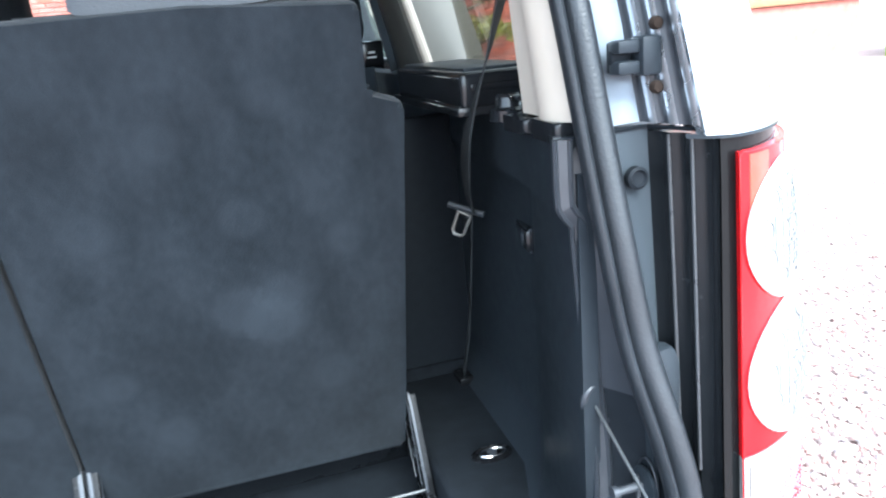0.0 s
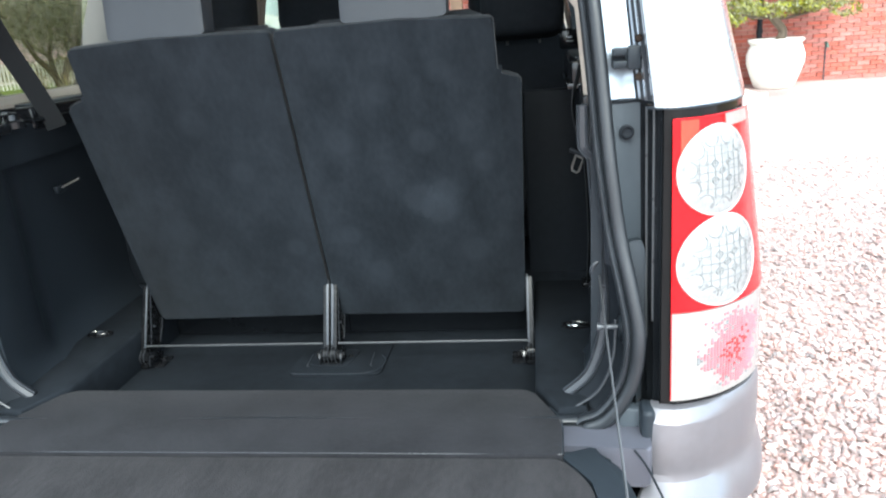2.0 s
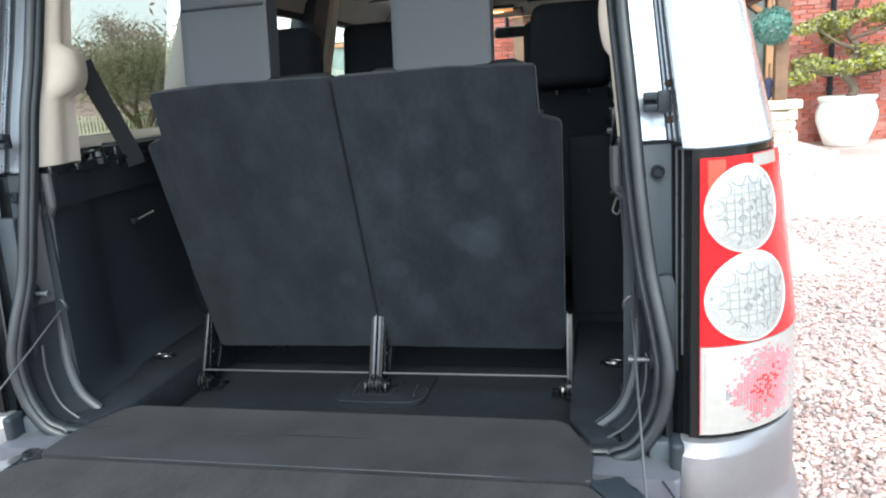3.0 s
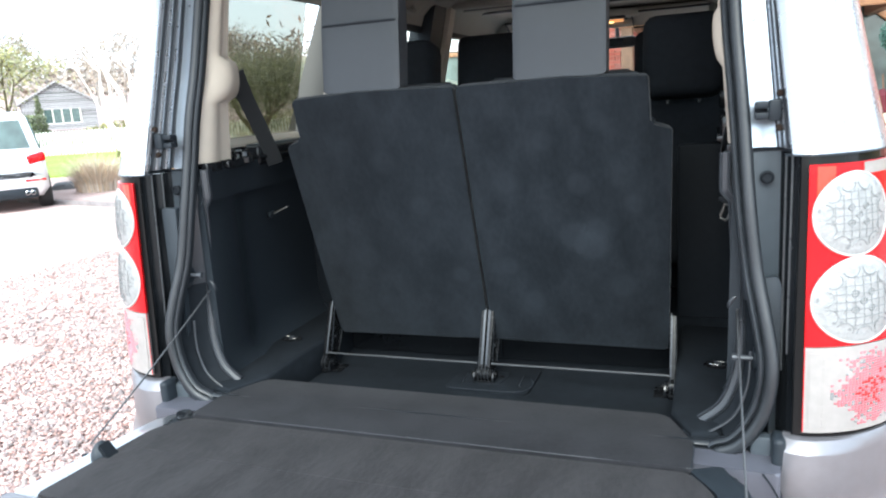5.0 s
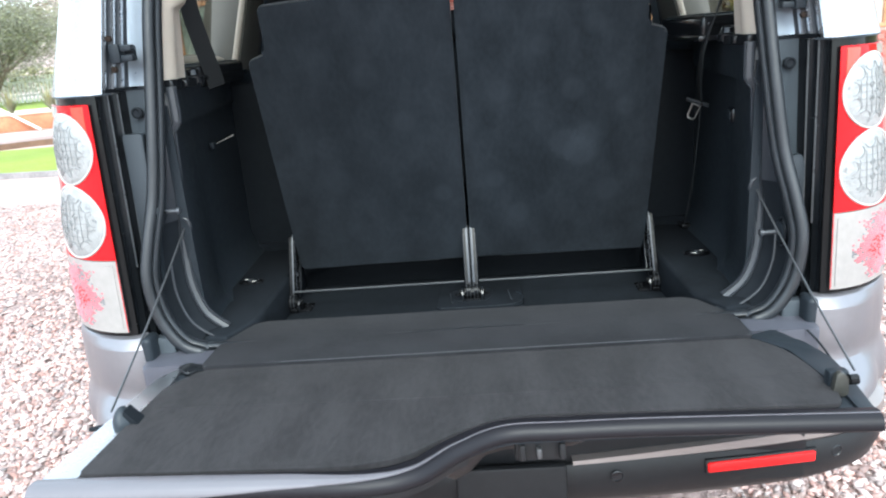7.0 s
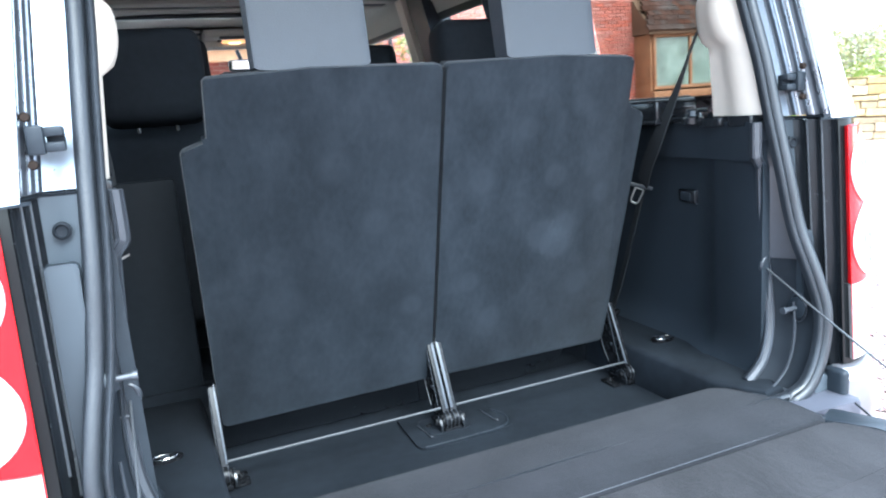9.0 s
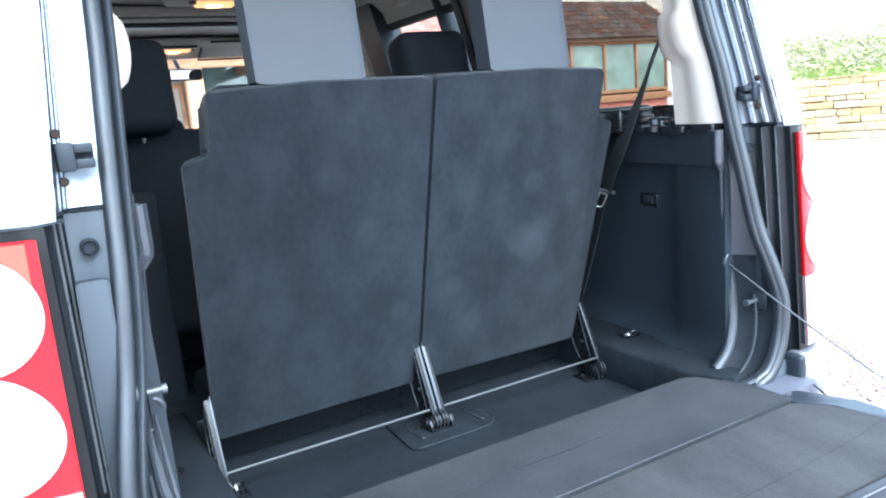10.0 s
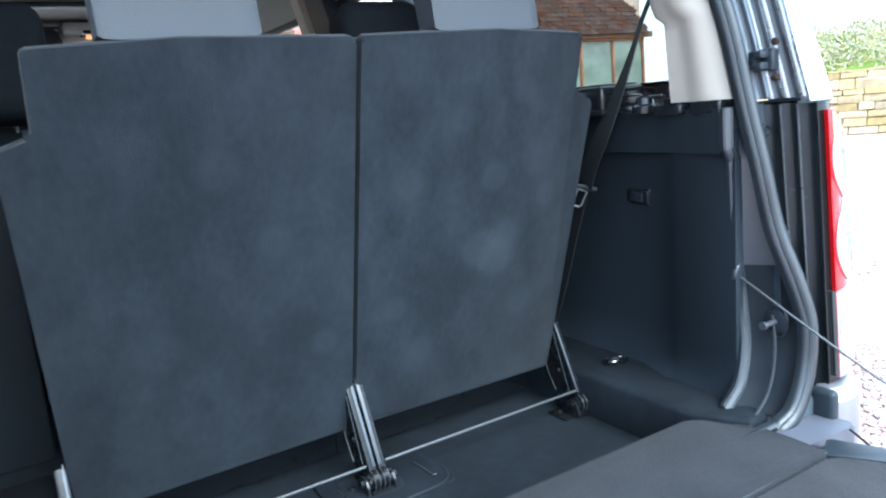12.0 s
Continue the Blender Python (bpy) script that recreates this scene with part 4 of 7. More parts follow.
for y in (1.9, 2.75, 3.45):
    part("headliner_band", B((0, y, 1.912), (1.2, 0.05, 0.02), 0.008), M_TRIM_GREY if y > 3 else M_HEADLINER, car, "cross band of the headliner")
rows = [[Vector((x * (1 + 0.10 * (1 - f)), 4.02 + 0.62 * (1 - f), 1.30 + 0.62 * f)) for x in np.linspace(-0.64, 0.64, 5)] for f in (0, 1)]
w = part("windscreen", sheet(bmesh.new(), rows, (0, 0.006, 0)), M_GLASS, car, "clear windscreen")
w.visible_shadow = False
for s in (1, -1):
    part("front_pillar", tube(bmesh.new(), [(s * 0.72, 4.70, 1.28), (s * 0.645, 4.04, 1.91)], 0.045, 10), M_BEIGE, car, "beige front pillar")
part("dashboard", B((0, 4.42, 1.18), (1.36, 0.5, 0.22), 0.06), M_TRIM, car, "black dashboard")
rows = [[Vector((x, y, 1.27 - 0.10 * max(0, (y - 5.1)) ** 2 + 0.02 * (1 - (x / 0.85) ** 4))) for x in np.linspace(-0.85, 0.85, 9)] for y in np.linspace(4.62, 5.55, 9)]
part("bonnet", sheet(bmesh.new(), rows, (0, 0, -0.02)), M_SILVER, car, "silver bonnet")
part("front_end", B((0, 5.45, 0.85), (1.72, 0.22, 0.76), 0.08), M_SILVER, car, "silver front end")
for s in (1, -1):
    part("front_wing", B((s * 0.87, 5.08, 0.92), (0.12, 0.80, 0.66), 0.06), M_SILVER, car, "silver front wing")
part("floor_pan", B((0, 3.0, 0.50), (1.66, 3.9, 0.16), 0.03), M_TRIM, car, "dark floor pan")
part("cabin_floor", B((0, 3.05, 0.66), (1.40, 2.9, 0.06), 0.02), M_FELT_DARK, car, "dark cabin carpet")
# raised upper tailgate, hinged at the roof: a painted frame round a large pane
def lid(x, f):
    return Vector((x * (1 - 0.02 * f), 1.16 - 0.86 * f, 1.975 + 0.26 * f - 0.06 * f * f))


lid_bars = (((-0.72, 0.72), (0.0, 0.13)), ((-0.72, 0.72), (0.80, 1.0)), ((-0.72, -0.60), (0.13, 0.80)), ((0.60, 0.72), (0.13, 0.80)))
hatch = part("raised_tailgate", sheet(bmesh.new(), [[lid(x, f) for x in np.linspace(*lid_bars[0][0], 7)] for f in np.linspace(*lid_bars[0][1], 4)], (0, 0, 0.035)), M_TRIM_GREY, car, "raised upper tailgate over the load bay")
for (x0, x1), (f0, f1) in lid_bars[1:]:
    part("tailgate_frame", sheet(bmesh.new(), [[lid(x, f) for x in np.linspace(x0, x1, 5)] for f in np.linspace(f0, f1, 6)], (0, 0, 0.035)), M_TRIM_GREY, hatch, "dark frame of the upper tailgate")
part("tailgate_glass", sheet(bmesh.new(), [[lid(x, f) + Vector((0, 0, 0.016)) for x in np.linspace(-0.605, 0.605, 5)] for f in np.linspace(0.125, 0.805, 6)], (0, 0, 0.005)), M_GLASS_DARK, hatch, "tinted tailgate glass")
# cabin lamps and mirror
for x, y, z, wd_ in ((0.03, 3.96, 1.858, 0.24), (-0.06, 2.64, 1.872, 0.22)):
    lamp = part("roof_console", B((x, y, z + 0.028), (wd_ + 0.10, 0.22, 0.045), 0.018), M_HEADLINER, car, "roof lamp console")
    part("console_edge", B((x, y - 0.09, z + 0.006), (wd_ * 0.8, 0.05, 0.016), 0.006), M_TRIM_GREY, lamp, "dark edge of the console")
    # glowing plate also stands for the orange halo round the lit lens
    part("lamp_diffuser", B((x, y - 0.01, z), (wd_ * 0.62, 0.085, 0.020), 0.008), M_LAMP_GLOW, lamp, "glowing amber diffuser that also draws the lamp's halo")
    part("lamp_lens", B((x - 0.01, y - 0.022, z - 0.006), (wd_ * 0.26, 0.045, 0.018), 0.007), M_LAMP, lamp, "lit warm reading lamp")
    for k in (-1, 1):
        part("lamp_switch", B((x + k * wd_ * 0.34, y - 0.01, z + 0.002), (0.03, 0.03, 0.012), 0.004), M_TRIM_GREY, lamp)
for s in (1, -1):
    visor = part("sun_visor", B((s * 0.36, 3.94, 1.862), (0.40, 0.17, 0.024), 0.010, pose(0, 0, 0, -24, 0, 0)), M_HEADLINER, car, "folded grey sun visor")
    edge_ = [Vector((s * 0.36 + a, 3.94 + b * math.cos(radians(-24)), 1.862 + b * math.sin(radians(-24)) - 0.013)) for a, b in ((-0.205, -0.088), (0.205, -0.088), (0.205, 0.088), (-0.205, 0.088), (-0.205, -0.088))]
    part("visor_gap", tube(bmesh.new(), edge_, 0.006, 6), M_TRIM, visor, "dark gap round the visor")
    part("grab_handle", tube(bmesh.new(), curve([(s * 0.628, 2.38, 1.872), (s * 0.606, 2.41, 1.846), (s * 0.604, 2.53, 1.842), (s * 0.628, 2.57, 1.872)], 5), 0.010, 8), M_HEADLINER, car, "pale grab handle above the rear door")
part("sunroof_edge", B((0, 3.06, 1.900), (1.10, 0.045, 0.026), 0.006), M_GUTTER, car, "dark edge of the sunroof opening")
part("sunroof_frame", B((0, 2.985, 1.902), (1.16, 0.085, 0.030), 0.012), M_HEADLINER, car, "raised frame before the sunroof")
part("sunroof_frame", B((0, 3.135, 1.902), (1.16, 0.070, 0.034), 0.012), M_HEADLINER, car, "raised frame behind the sunroof")
part("header_trim", B((0, 4.03, 1.885), (1.34, 0.12, 0.12), 0.03), M_HEADLINER, car, "grey header above the windscreen")
mir = part("rear_view_mirror", B((0.075, 4.02, 1.738), (0.185, 0.04, 0.062), 0.018), M_TRIM, car, "black rear-view mirror")
part("mirror_face", B((0.075, 3.998, 1.738), (0.160, 0.004, 0.042), 0.0, pose(0, 0, 0, 6, 0, 14)), M_MIRROR, mir, "mirror glass")
part("mirror_stalk", tube(bmesh.new(), [(0.06, 4.03, 1.75), (0.05, 4.10, 1.82)], 0.012, 8), M_TRIM, mir)

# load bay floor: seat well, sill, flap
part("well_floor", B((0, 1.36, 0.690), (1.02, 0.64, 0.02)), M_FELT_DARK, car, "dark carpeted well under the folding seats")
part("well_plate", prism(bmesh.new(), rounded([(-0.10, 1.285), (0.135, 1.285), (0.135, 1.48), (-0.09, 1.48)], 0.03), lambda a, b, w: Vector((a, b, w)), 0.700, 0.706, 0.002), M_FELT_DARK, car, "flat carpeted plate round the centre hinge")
part("plate_bead", tube(bmesh.new(), curve([(-0.085, 1.288, 0.707), (-0.02, 1.285, 0.707), (0.07, 1.286, 0.707), (0.112, 1.296, 0.707), (0.133, 1.325, 0.707), (0.133, 1.36, 0.707), (0.120, 1.385, 0.707)], 6), 0.0013, 6), M_TRIM, car)
# flat black plate paints the darkness of the hinge cavity
part("pivot_recess", prism(bmesh.new(), rounded([(-0.055, 1.330), (0.045, 1.325), (0.060, 1.42), (-0.060, 1.42)], 0.025), lambda a, b, w: Vector((a, b, w)), 0.704, 0.7085, 0.001), M_GUTTER, car, "flat black plate drawn as the dark cavity round the centre hinge")
for x in (-0.062, 0.098):
    part("plate_loop", tube(bmesh.new(), [(x, 1.395, 0.709), (x + 0.004, 1.325, 0.709), (x + 0.010, 1.323, 0.709)], 0.0010, 5), M_STEEL, car, "thin wire loop on the plate")
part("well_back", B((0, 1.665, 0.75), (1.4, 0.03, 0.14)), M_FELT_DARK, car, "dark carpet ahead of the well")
for s in (1, -1):
    part("sill_panel", prism(bmesh.new(), rounded([(0.50, 0.88), (0.70, 0.865), (0.705, 0.96), (0.62, 1.0), (0.50, 1.0)], 0.01), lambda a, b, w: Vector((s * a, b, w)), 0.70, 0.776, 0.006), M_SILL, car, "painted sill corner below the seal")
flap = part("load_flap", prism(bmesh.new(), rounded([(-0.556, 0.828), (0.552, 0.828), (0.550, 0.935), (0.495, 1.052), (-0.498, 1.06), (-0.552, 0.94)], [0.012, 0.012, 0.03, 0.02, 0.02, 0.03]), lambda a, b, w: Vector((a, b, w)), 0.768, 0.790, 0.005), M_FELT_FLAP, car, "charcoal carpet flap over the sill")
part("flap_piping", tube(bmesh.new(), [(-0.550, 0.829, 0.789), (-0.2, 0.828, 0.790), (0.2, 0.828, 0.790), (0.548, 0.829, 0.789)], 0.0007, 6), M_TRIM_GREY, flap, "stitched dark binding")
part("flap_piping", tube(bmesh.new(), curve([(0.548, 0.83, 0.789), (0.551, 0.93, 0.789), (0.53, 0.985, 0.789)], 5), 0.0014, 6), M_TRIM, flap)
part("sill_beam", B((0, 0.93, 0.735), (1.06, 0.22, 0.06), 0.01), M_TRIM, car, "black sill under the flap")

# dropped tailgate
GATE = [(-0.60, 0.862), (-0.640, 0.81), (-0.655, 0.70), (-0.682, 0.438), (-0.15, 0.415), (-0.09, 0.434), (-0.035, 0.492), (0.04, 0.540), (0.25, 0.540), (0.628, 0.522), (0.648, 0.64), (0.655, 0.76), (0.62, 0.862)]
top = lambda a, b, w: Vector((a, b, w))
gate = part("tailgate", prism(bmesh.new(), rounded(GATE, [0.02, 0.03, 0.03, 0.01, 0.06, 0.04, 0.04, 0.06, 0.02, 0.012, 0.03, 0.03, 0.02]), top, 0.750, 0.772, 0.005), M_TRIM, car, "dropped lower tailgate, carpeted inside")
MAT_EDGE = [(-0.548, 0.822), (-0.598, 0.755), (-0.604, 0.70), (-0.622, 0.462), (-0.20, 0.446), (-0.11, 0.462), (-0.04, 0.524), (0.05, 0.574), (0.596, 0.553), (0.602, 0.66), (0.588, 0.76), (0.545, 0.822)]
part("gate_carpet", prism(bmesh.new(), rounded(MAT_EDGE, [0.01, 0.04, 0.03, 0.01, 0.06, 0.05, 0.05, 0.06, 0.03, 0.04, 0.05, 0.01]), top, 0.774, 0.785, 0.004), M_FELT_FLOOR, gate, "charcoal felt lining of the tailgate")
lip = curve([(-0.684, 0.437, 0.770), (-0.50, 0.430, 0.771), (-0.30, 0.424, 0.771), (-0.17, 0.418, 0.771), (-0.095, 0.436, 0.771), (-0.032, 0.495, 0.771), (0.045, 0.541, 0.771), (0.15, 0.543, 0.771), (0.30, 0.540, 0.771), (0.632, 0.523, 0.770)], 8)
lip_prof = [(-0.020, -0.012), (-0.008, -0.015), (0.003, -0.014), (0.012, -0.009), (0.017, -0.002), (0.018, 0.008), (0.010, 0.014), (-0.020, 0.014)]
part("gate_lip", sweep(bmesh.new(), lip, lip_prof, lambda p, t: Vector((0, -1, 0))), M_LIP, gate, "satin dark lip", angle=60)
# sky's shine on the lip drawn as a pale strip, a thin line past the bend
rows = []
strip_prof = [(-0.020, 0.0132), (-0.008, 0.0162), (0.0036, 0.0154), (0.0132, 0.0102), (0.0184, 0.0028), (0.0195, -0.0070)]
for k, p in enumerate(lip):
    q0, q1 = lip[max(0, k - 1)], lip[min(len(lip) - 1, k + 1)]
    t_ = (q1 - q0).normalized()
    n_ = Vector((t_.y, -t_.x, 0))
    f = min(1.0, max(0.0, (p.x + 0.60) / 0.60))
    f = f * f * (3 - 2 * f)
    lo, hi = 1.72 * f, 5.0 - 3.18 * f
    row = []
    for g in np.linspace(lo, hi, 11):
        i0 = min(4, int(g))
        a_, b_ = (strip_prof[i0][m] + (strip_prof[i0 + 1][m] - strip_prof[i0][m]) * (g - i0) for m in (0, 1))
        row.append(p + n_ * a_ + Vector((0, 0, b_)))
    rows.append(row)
part("lip_strip", sheet(bmesh.new(), rows, (0, 0, -0.0025)), M_LIP_SHINE, gate, "pale strip drawn as the shine that narrows along the lip", angle=60)
part("lip_underside", sweep(bmesh.new(), [p + Vector((0, 0, -0.012)) for p in lip if p.x < -0.02], [(-0.018, -0.003), (0.018, -0.003), (0.016, 0.008), (-0.018, 0.010)], lambda p, t: Vector((0, -1, 0))), M_BLACK_OUT, gate, "black underside of the lip")
for s in (1, -1):
    edge = [(0.606, 0.855), (0.640, 0.81), (0.656, 0.70), (0.684, 0.450), (0.626, 0.456), (0.607, 0.70), (0.600, 0.76)] if s < 0 else [(0.606, 0.855), (0.640, 0.81), (0.657, 0.73), (0.650, 0.64), (0.634, 0.535), (0.612, 0.54), (0.618, 0.66), (0.608, 0.76)]
    part("gate_side", prism(bmesh.new(), rounded(edge, 0.012), lambda u, v, w: Vector((s * u, v, w)), 0.715 if s < 0 else 0.752, 0.7775, 0.005), M_SILVER if s < 0 else M_TRIM, gate, "silver painted tailgate side" if s < 0 else "dark edge of the tailgate")
part("carpet_crease", tube(bmesh.new(), curve([(-0.575, 0.668, 0.7846), (-0.3, 0.656, 0.7848), (0.05, 0.650, 0.7848), (0.40, 0.655, 0.7846), (0.585, 0.668, 0.7844)], 6), 0.0011, 5), M_FELT_FLOOR, gate, "faint crease across the lining")
# outer skin under the lip
rows = []
for f in np.linspace(0, 1, 6):
    rows.append([Vector((p.x * (1 - 0.03 * f), p.y + 0.006 + 0.10 * f * f + (0.11 * f if p.x < -0.05 else 0.03 * f), 0.754 - f * (0.115 if p.x < 0.0 else 0.085 if p.x < 0.17 else max(0.004, 0.056 - 0.085 * p.x)))) for p in lip[::3] + [lip[-1]]])
part("gate_skin", sheet(bmesh.new(), rows, (0, 0.01, 0)), M_BLACK_OUT, gate, "black outer face of the tailgate")
latch = part("latch_pocket", B((0.105, 0.556, 0.730), (0.085, 0.012, 0.040), 0.006), M_BLACK_OUT, gate, "tailgate latch in its pocket")
part("latch_bolt", B((0.102, 0.540, 0.733), (0.009, 0.014, 0.020), 0.003), M_CABLE, gate, "steel latch bolt")
for k in (-0.03, 0.035):
    part("latch_cheek", B((0.105 + k, 0.541, 0.735), (0.010, 0.014, 0.030), 0.003), M_BLACK_OUT, gate)
part("plate_lamp", B((-0.35, 0.455, 0.722), (0.06, 0.02, 0.035), 0.004), M_TRIM_GREY, gate, "small plate lamp")
for s in (1, -1):
    if s < 0:
        cap = bmesh.new()
        bmesh.ops.create_icosphere(cap, subdivisions=3, radius=1.0)
        for v in cap.verts:
            x_, y_, z_ = v.co
            x_ = x_ * (1.0 if x_ < 0 else 1.25)
            v.co = Vector((-0.622 + 0.017 * x_, 0.622 + 0.022 * y_ * (1 - 0.25 * max(0, x_)), max(0.777, 0.786 + 0.027 * z_ * (1 - 0.40 * max(0, x_)) + 0.006 * y_)))
        cap_ob = part("cable_cap", cap, M_JAMB_DARK, gate, "blue-grey plastic cap of the tailgate cable", angle=60)
        part("cap_mouth", prism(bmesh.new(), rounded([(-0.618, 0.777), (-0.586, 0.777), (-0.590, 0.784), (-0.614, 0.812)], 0.003), lambda u, v, w: Vector((u, w, v)), 0.612, 0.640, 0.002), M_GUTTER, cap_ob, "dark mouth of the cap")
    else:
        cap_ob = part("cable_cap", prism(bmesh.new(), rounded([(0.592, 0.774), (0.618, 0.774), (0.617, 0.806), (0.608, 0.818), (0.598, 0.816)], 0.005), lambda u, v, w: Vector((u, w, v)), 0.594, 0.606, 0.002), M_BRACKET, gate, "dull metal bracket of the tailgate cable", angle=60)
        part("bracket_back", B((0.610, 0.620, 0.794), (0.034, 0.022, 0.036), 0.005), M_TRIM, cap_ob)
        part("cable_bolt", tube(bmesh.new(), [(0.622, 0.604, 0.800), (0.636, 0.604, 0.800)], 0.009, 10), M_STEEL_BLACK, cap_ob, "black cable bolt")
    a, b = Vector((s * 0.628, 1.043, 1.030)), Vector((s * 0.634, 0.612, 0.812))
    pts = [a.lerp(b, f) + Vector((0, 0, -0.006 * math.sin(math.pi * f))) for f in np.linspace(0, 1, 12)]
    part("stay_cable", tube(bmesh.new(), pts, 0.0021, 8), M_CABLE, gate, "thin steel stay cable")
    strap = [(0.545, 0.835), (0.602, 0.862), (0.646, 0.75), (0.640, 0.64), (0.606, 0.64), (0.592, 0.76)] if s > 0 else [(0.540, 0.838), (0.596, 0.866), (0.612, 0.842), (0.582, 0.812)]
    part("hinge_strap", prism(bmesh.new(), rounded(strap, 0.008), lambda u, v, w: Vector((s * u, v, w)), 0.776, 0.784, 0.003), M_TRIM if s > 0 else M_TRIM_SHINE, gate, "black hinge cover")

part("cable_pin", tube(bmesh.new(), [(-0.668, 0.652, 0.762), (-0.702, 0.647, 0.760)], [0.006, 0.0045], 8), M_GUTTER, gate, "dark pin beside the cable cap")
part("gate_seam", tube(bmesh.new(), curve([(0.669, 0.860, 0.778), (0.690, 0.843, 0.752), (0.716, 0.806, 0.705), (0.740, 0.786, 0.664)], 5), 0.0022, 6), M_GUTTER, gate, "thin black tether beside the hinge")

# rear bumper: silver ends and top, black lower step
BUMP = [(0.0, 0.765), (0.30, 0.768), (0.55, 0.778), (0.70, 0.795), (0.79, 0.83), (0.845, 0.885), (0.875, 0.97), (0.90, 1.10), (0.92, 1.30)]
full = [Vector((-x, y, 0)) for x, y in reversed(BUMP[1:])] + [Vector((x, y, 0)) for x, y in BUMP]
full = curve([tuple(p) for p in full], 5)


def rise(x):
    """The bumper's lines climb towards its ends."""
    return 0.030 * max(0.0, abs(x) - 0.2)


def bumper_band(levels, x0, x1, material, name, label):
    rows = []
    for dz, push in levels:
        rows.append([Vector((p.x * (1 + push * 0.35), p.y - push, dz + rise(p.x))) for p in full if x0 <= p.x <= x1])
    return part(name, sheet(bmesh.new(), rows, (0, 0.015, 0)), material, car, label)


lower = bumper_band([(0.40, -0.12), (0.43, -0.055), (0.47, -0.012), (0.51, 0.004), (0.540, 0.004), (0.555, -0.004)], -1, 1, M_BLACK_OUT, "bumper_step", "black plastic lower bumper")
for s, x0 in ((1, 0.17), (-1, 0.60)):
    rows = []
    for f, push in ((0, -0.004), (0.25, 0.006), (0.7, 0.004), (1, -0.03)):
        rows.append([Vector((p.x * (1 + push * 0.35), p.y - push, 0.556 + rise(p.x) + f * (0.016 + 0.055 * max(0.0, abs(p.x) - 0.17)))) for p in full if s * p.x >= x0])
    part("bumper_band", sheet(bmesh.new(), rows, (0, 0.012, 0)), M_BAND, car, "silver band along the bumper, darkened as in shade")
# added black backing keeps the gap under the tailgate dark
part("bumper_core", B((0, 0.86, 0.60), (1.30, 0.16, 0.22), 0.01), M_BLACK_OUT, car, "black backing block added to darken the gap behind the tailgate")
for s in (1, -1):
    rows = []
    for z, out in ((0.826, -0.002), (0.823, 0.008), (0.812, 0.020), (0.804, 0.026), (0.800, 0.0265), (0.770, 0.026), (0.738, 0.027), (0.716, 0.022), (0.702, 0.019), (0.690, 0.022), (0.678, 0.038), (0.664, 0.062), (0.648, 0.080), (0.628, 0.090), (0.606, 0.086)):
        rows.append([corner(u, z, s, out * max(0.22, 1 - 6.0 * max(0.0, u))) for u in np.linspace(-0.030, 0.40, 24)])
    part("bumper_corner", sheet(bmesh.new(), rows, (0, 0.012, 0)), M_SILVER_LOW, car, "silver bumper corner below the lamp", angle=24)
    part("bumper_inner", B((s * 0.686, 0.952, 0.742), (0.070, 0.03, 0.14), 0.008), M_JAMB_SHADED, car, "panel between bumper and tailgate in shade-darkened body paint")
    part("bumper_end", B((s * 0.699, 0.926, 0.757), (0.024, 0.052, 0.138), 0.010, seg=3), M_TRIM, car, "dark blue-grey rounded end between bumper and sill")
    refl = part("reflector", B((s * 0.556, 0.772, 0.541), (0.215, 0.012, 0.022), 0.004, pose(0, 0, 0, 0, -s * 1.6, s * 4)), M_REFLECTOR, car, "long red bumper reflector")
    part("reflector_frame", B((s * 0.556, 0.777, 0.541), (0.225, 0.012, 0.031), 0.004, pose(0, 0, 0, 0, -s * 1.6, s * 4)), M_TRIM_SHINE, refl, "dark recess round the reflector")
for x, y in ((0.270, 0.760), (0.712, 0.796), (-0.270, 0.760), (-0.712, 0.796)):
    part("parking_sensor", lathe(bmesh.new(), [(0.013, 0), (0.013, 0.003), (0.011, 0.004), (0.009, 0.0015), (0.002, 0.001)], 18, Matrix.Translation((x, y, 0.530 + rise(x) * 0.8)) @ pose(0, 0, 0, 90, 0, 12 if x > 0.5 else -12 if x < -0.5 else 0)), M_TRIM_SHINE, car, "round parking sensor")
part("tow_cover", B((0.06, 0.754, 0.50), (0.22, 0.02, 0.14), 0.008), M_BLACK_OUT, car, "black towing eye cover")


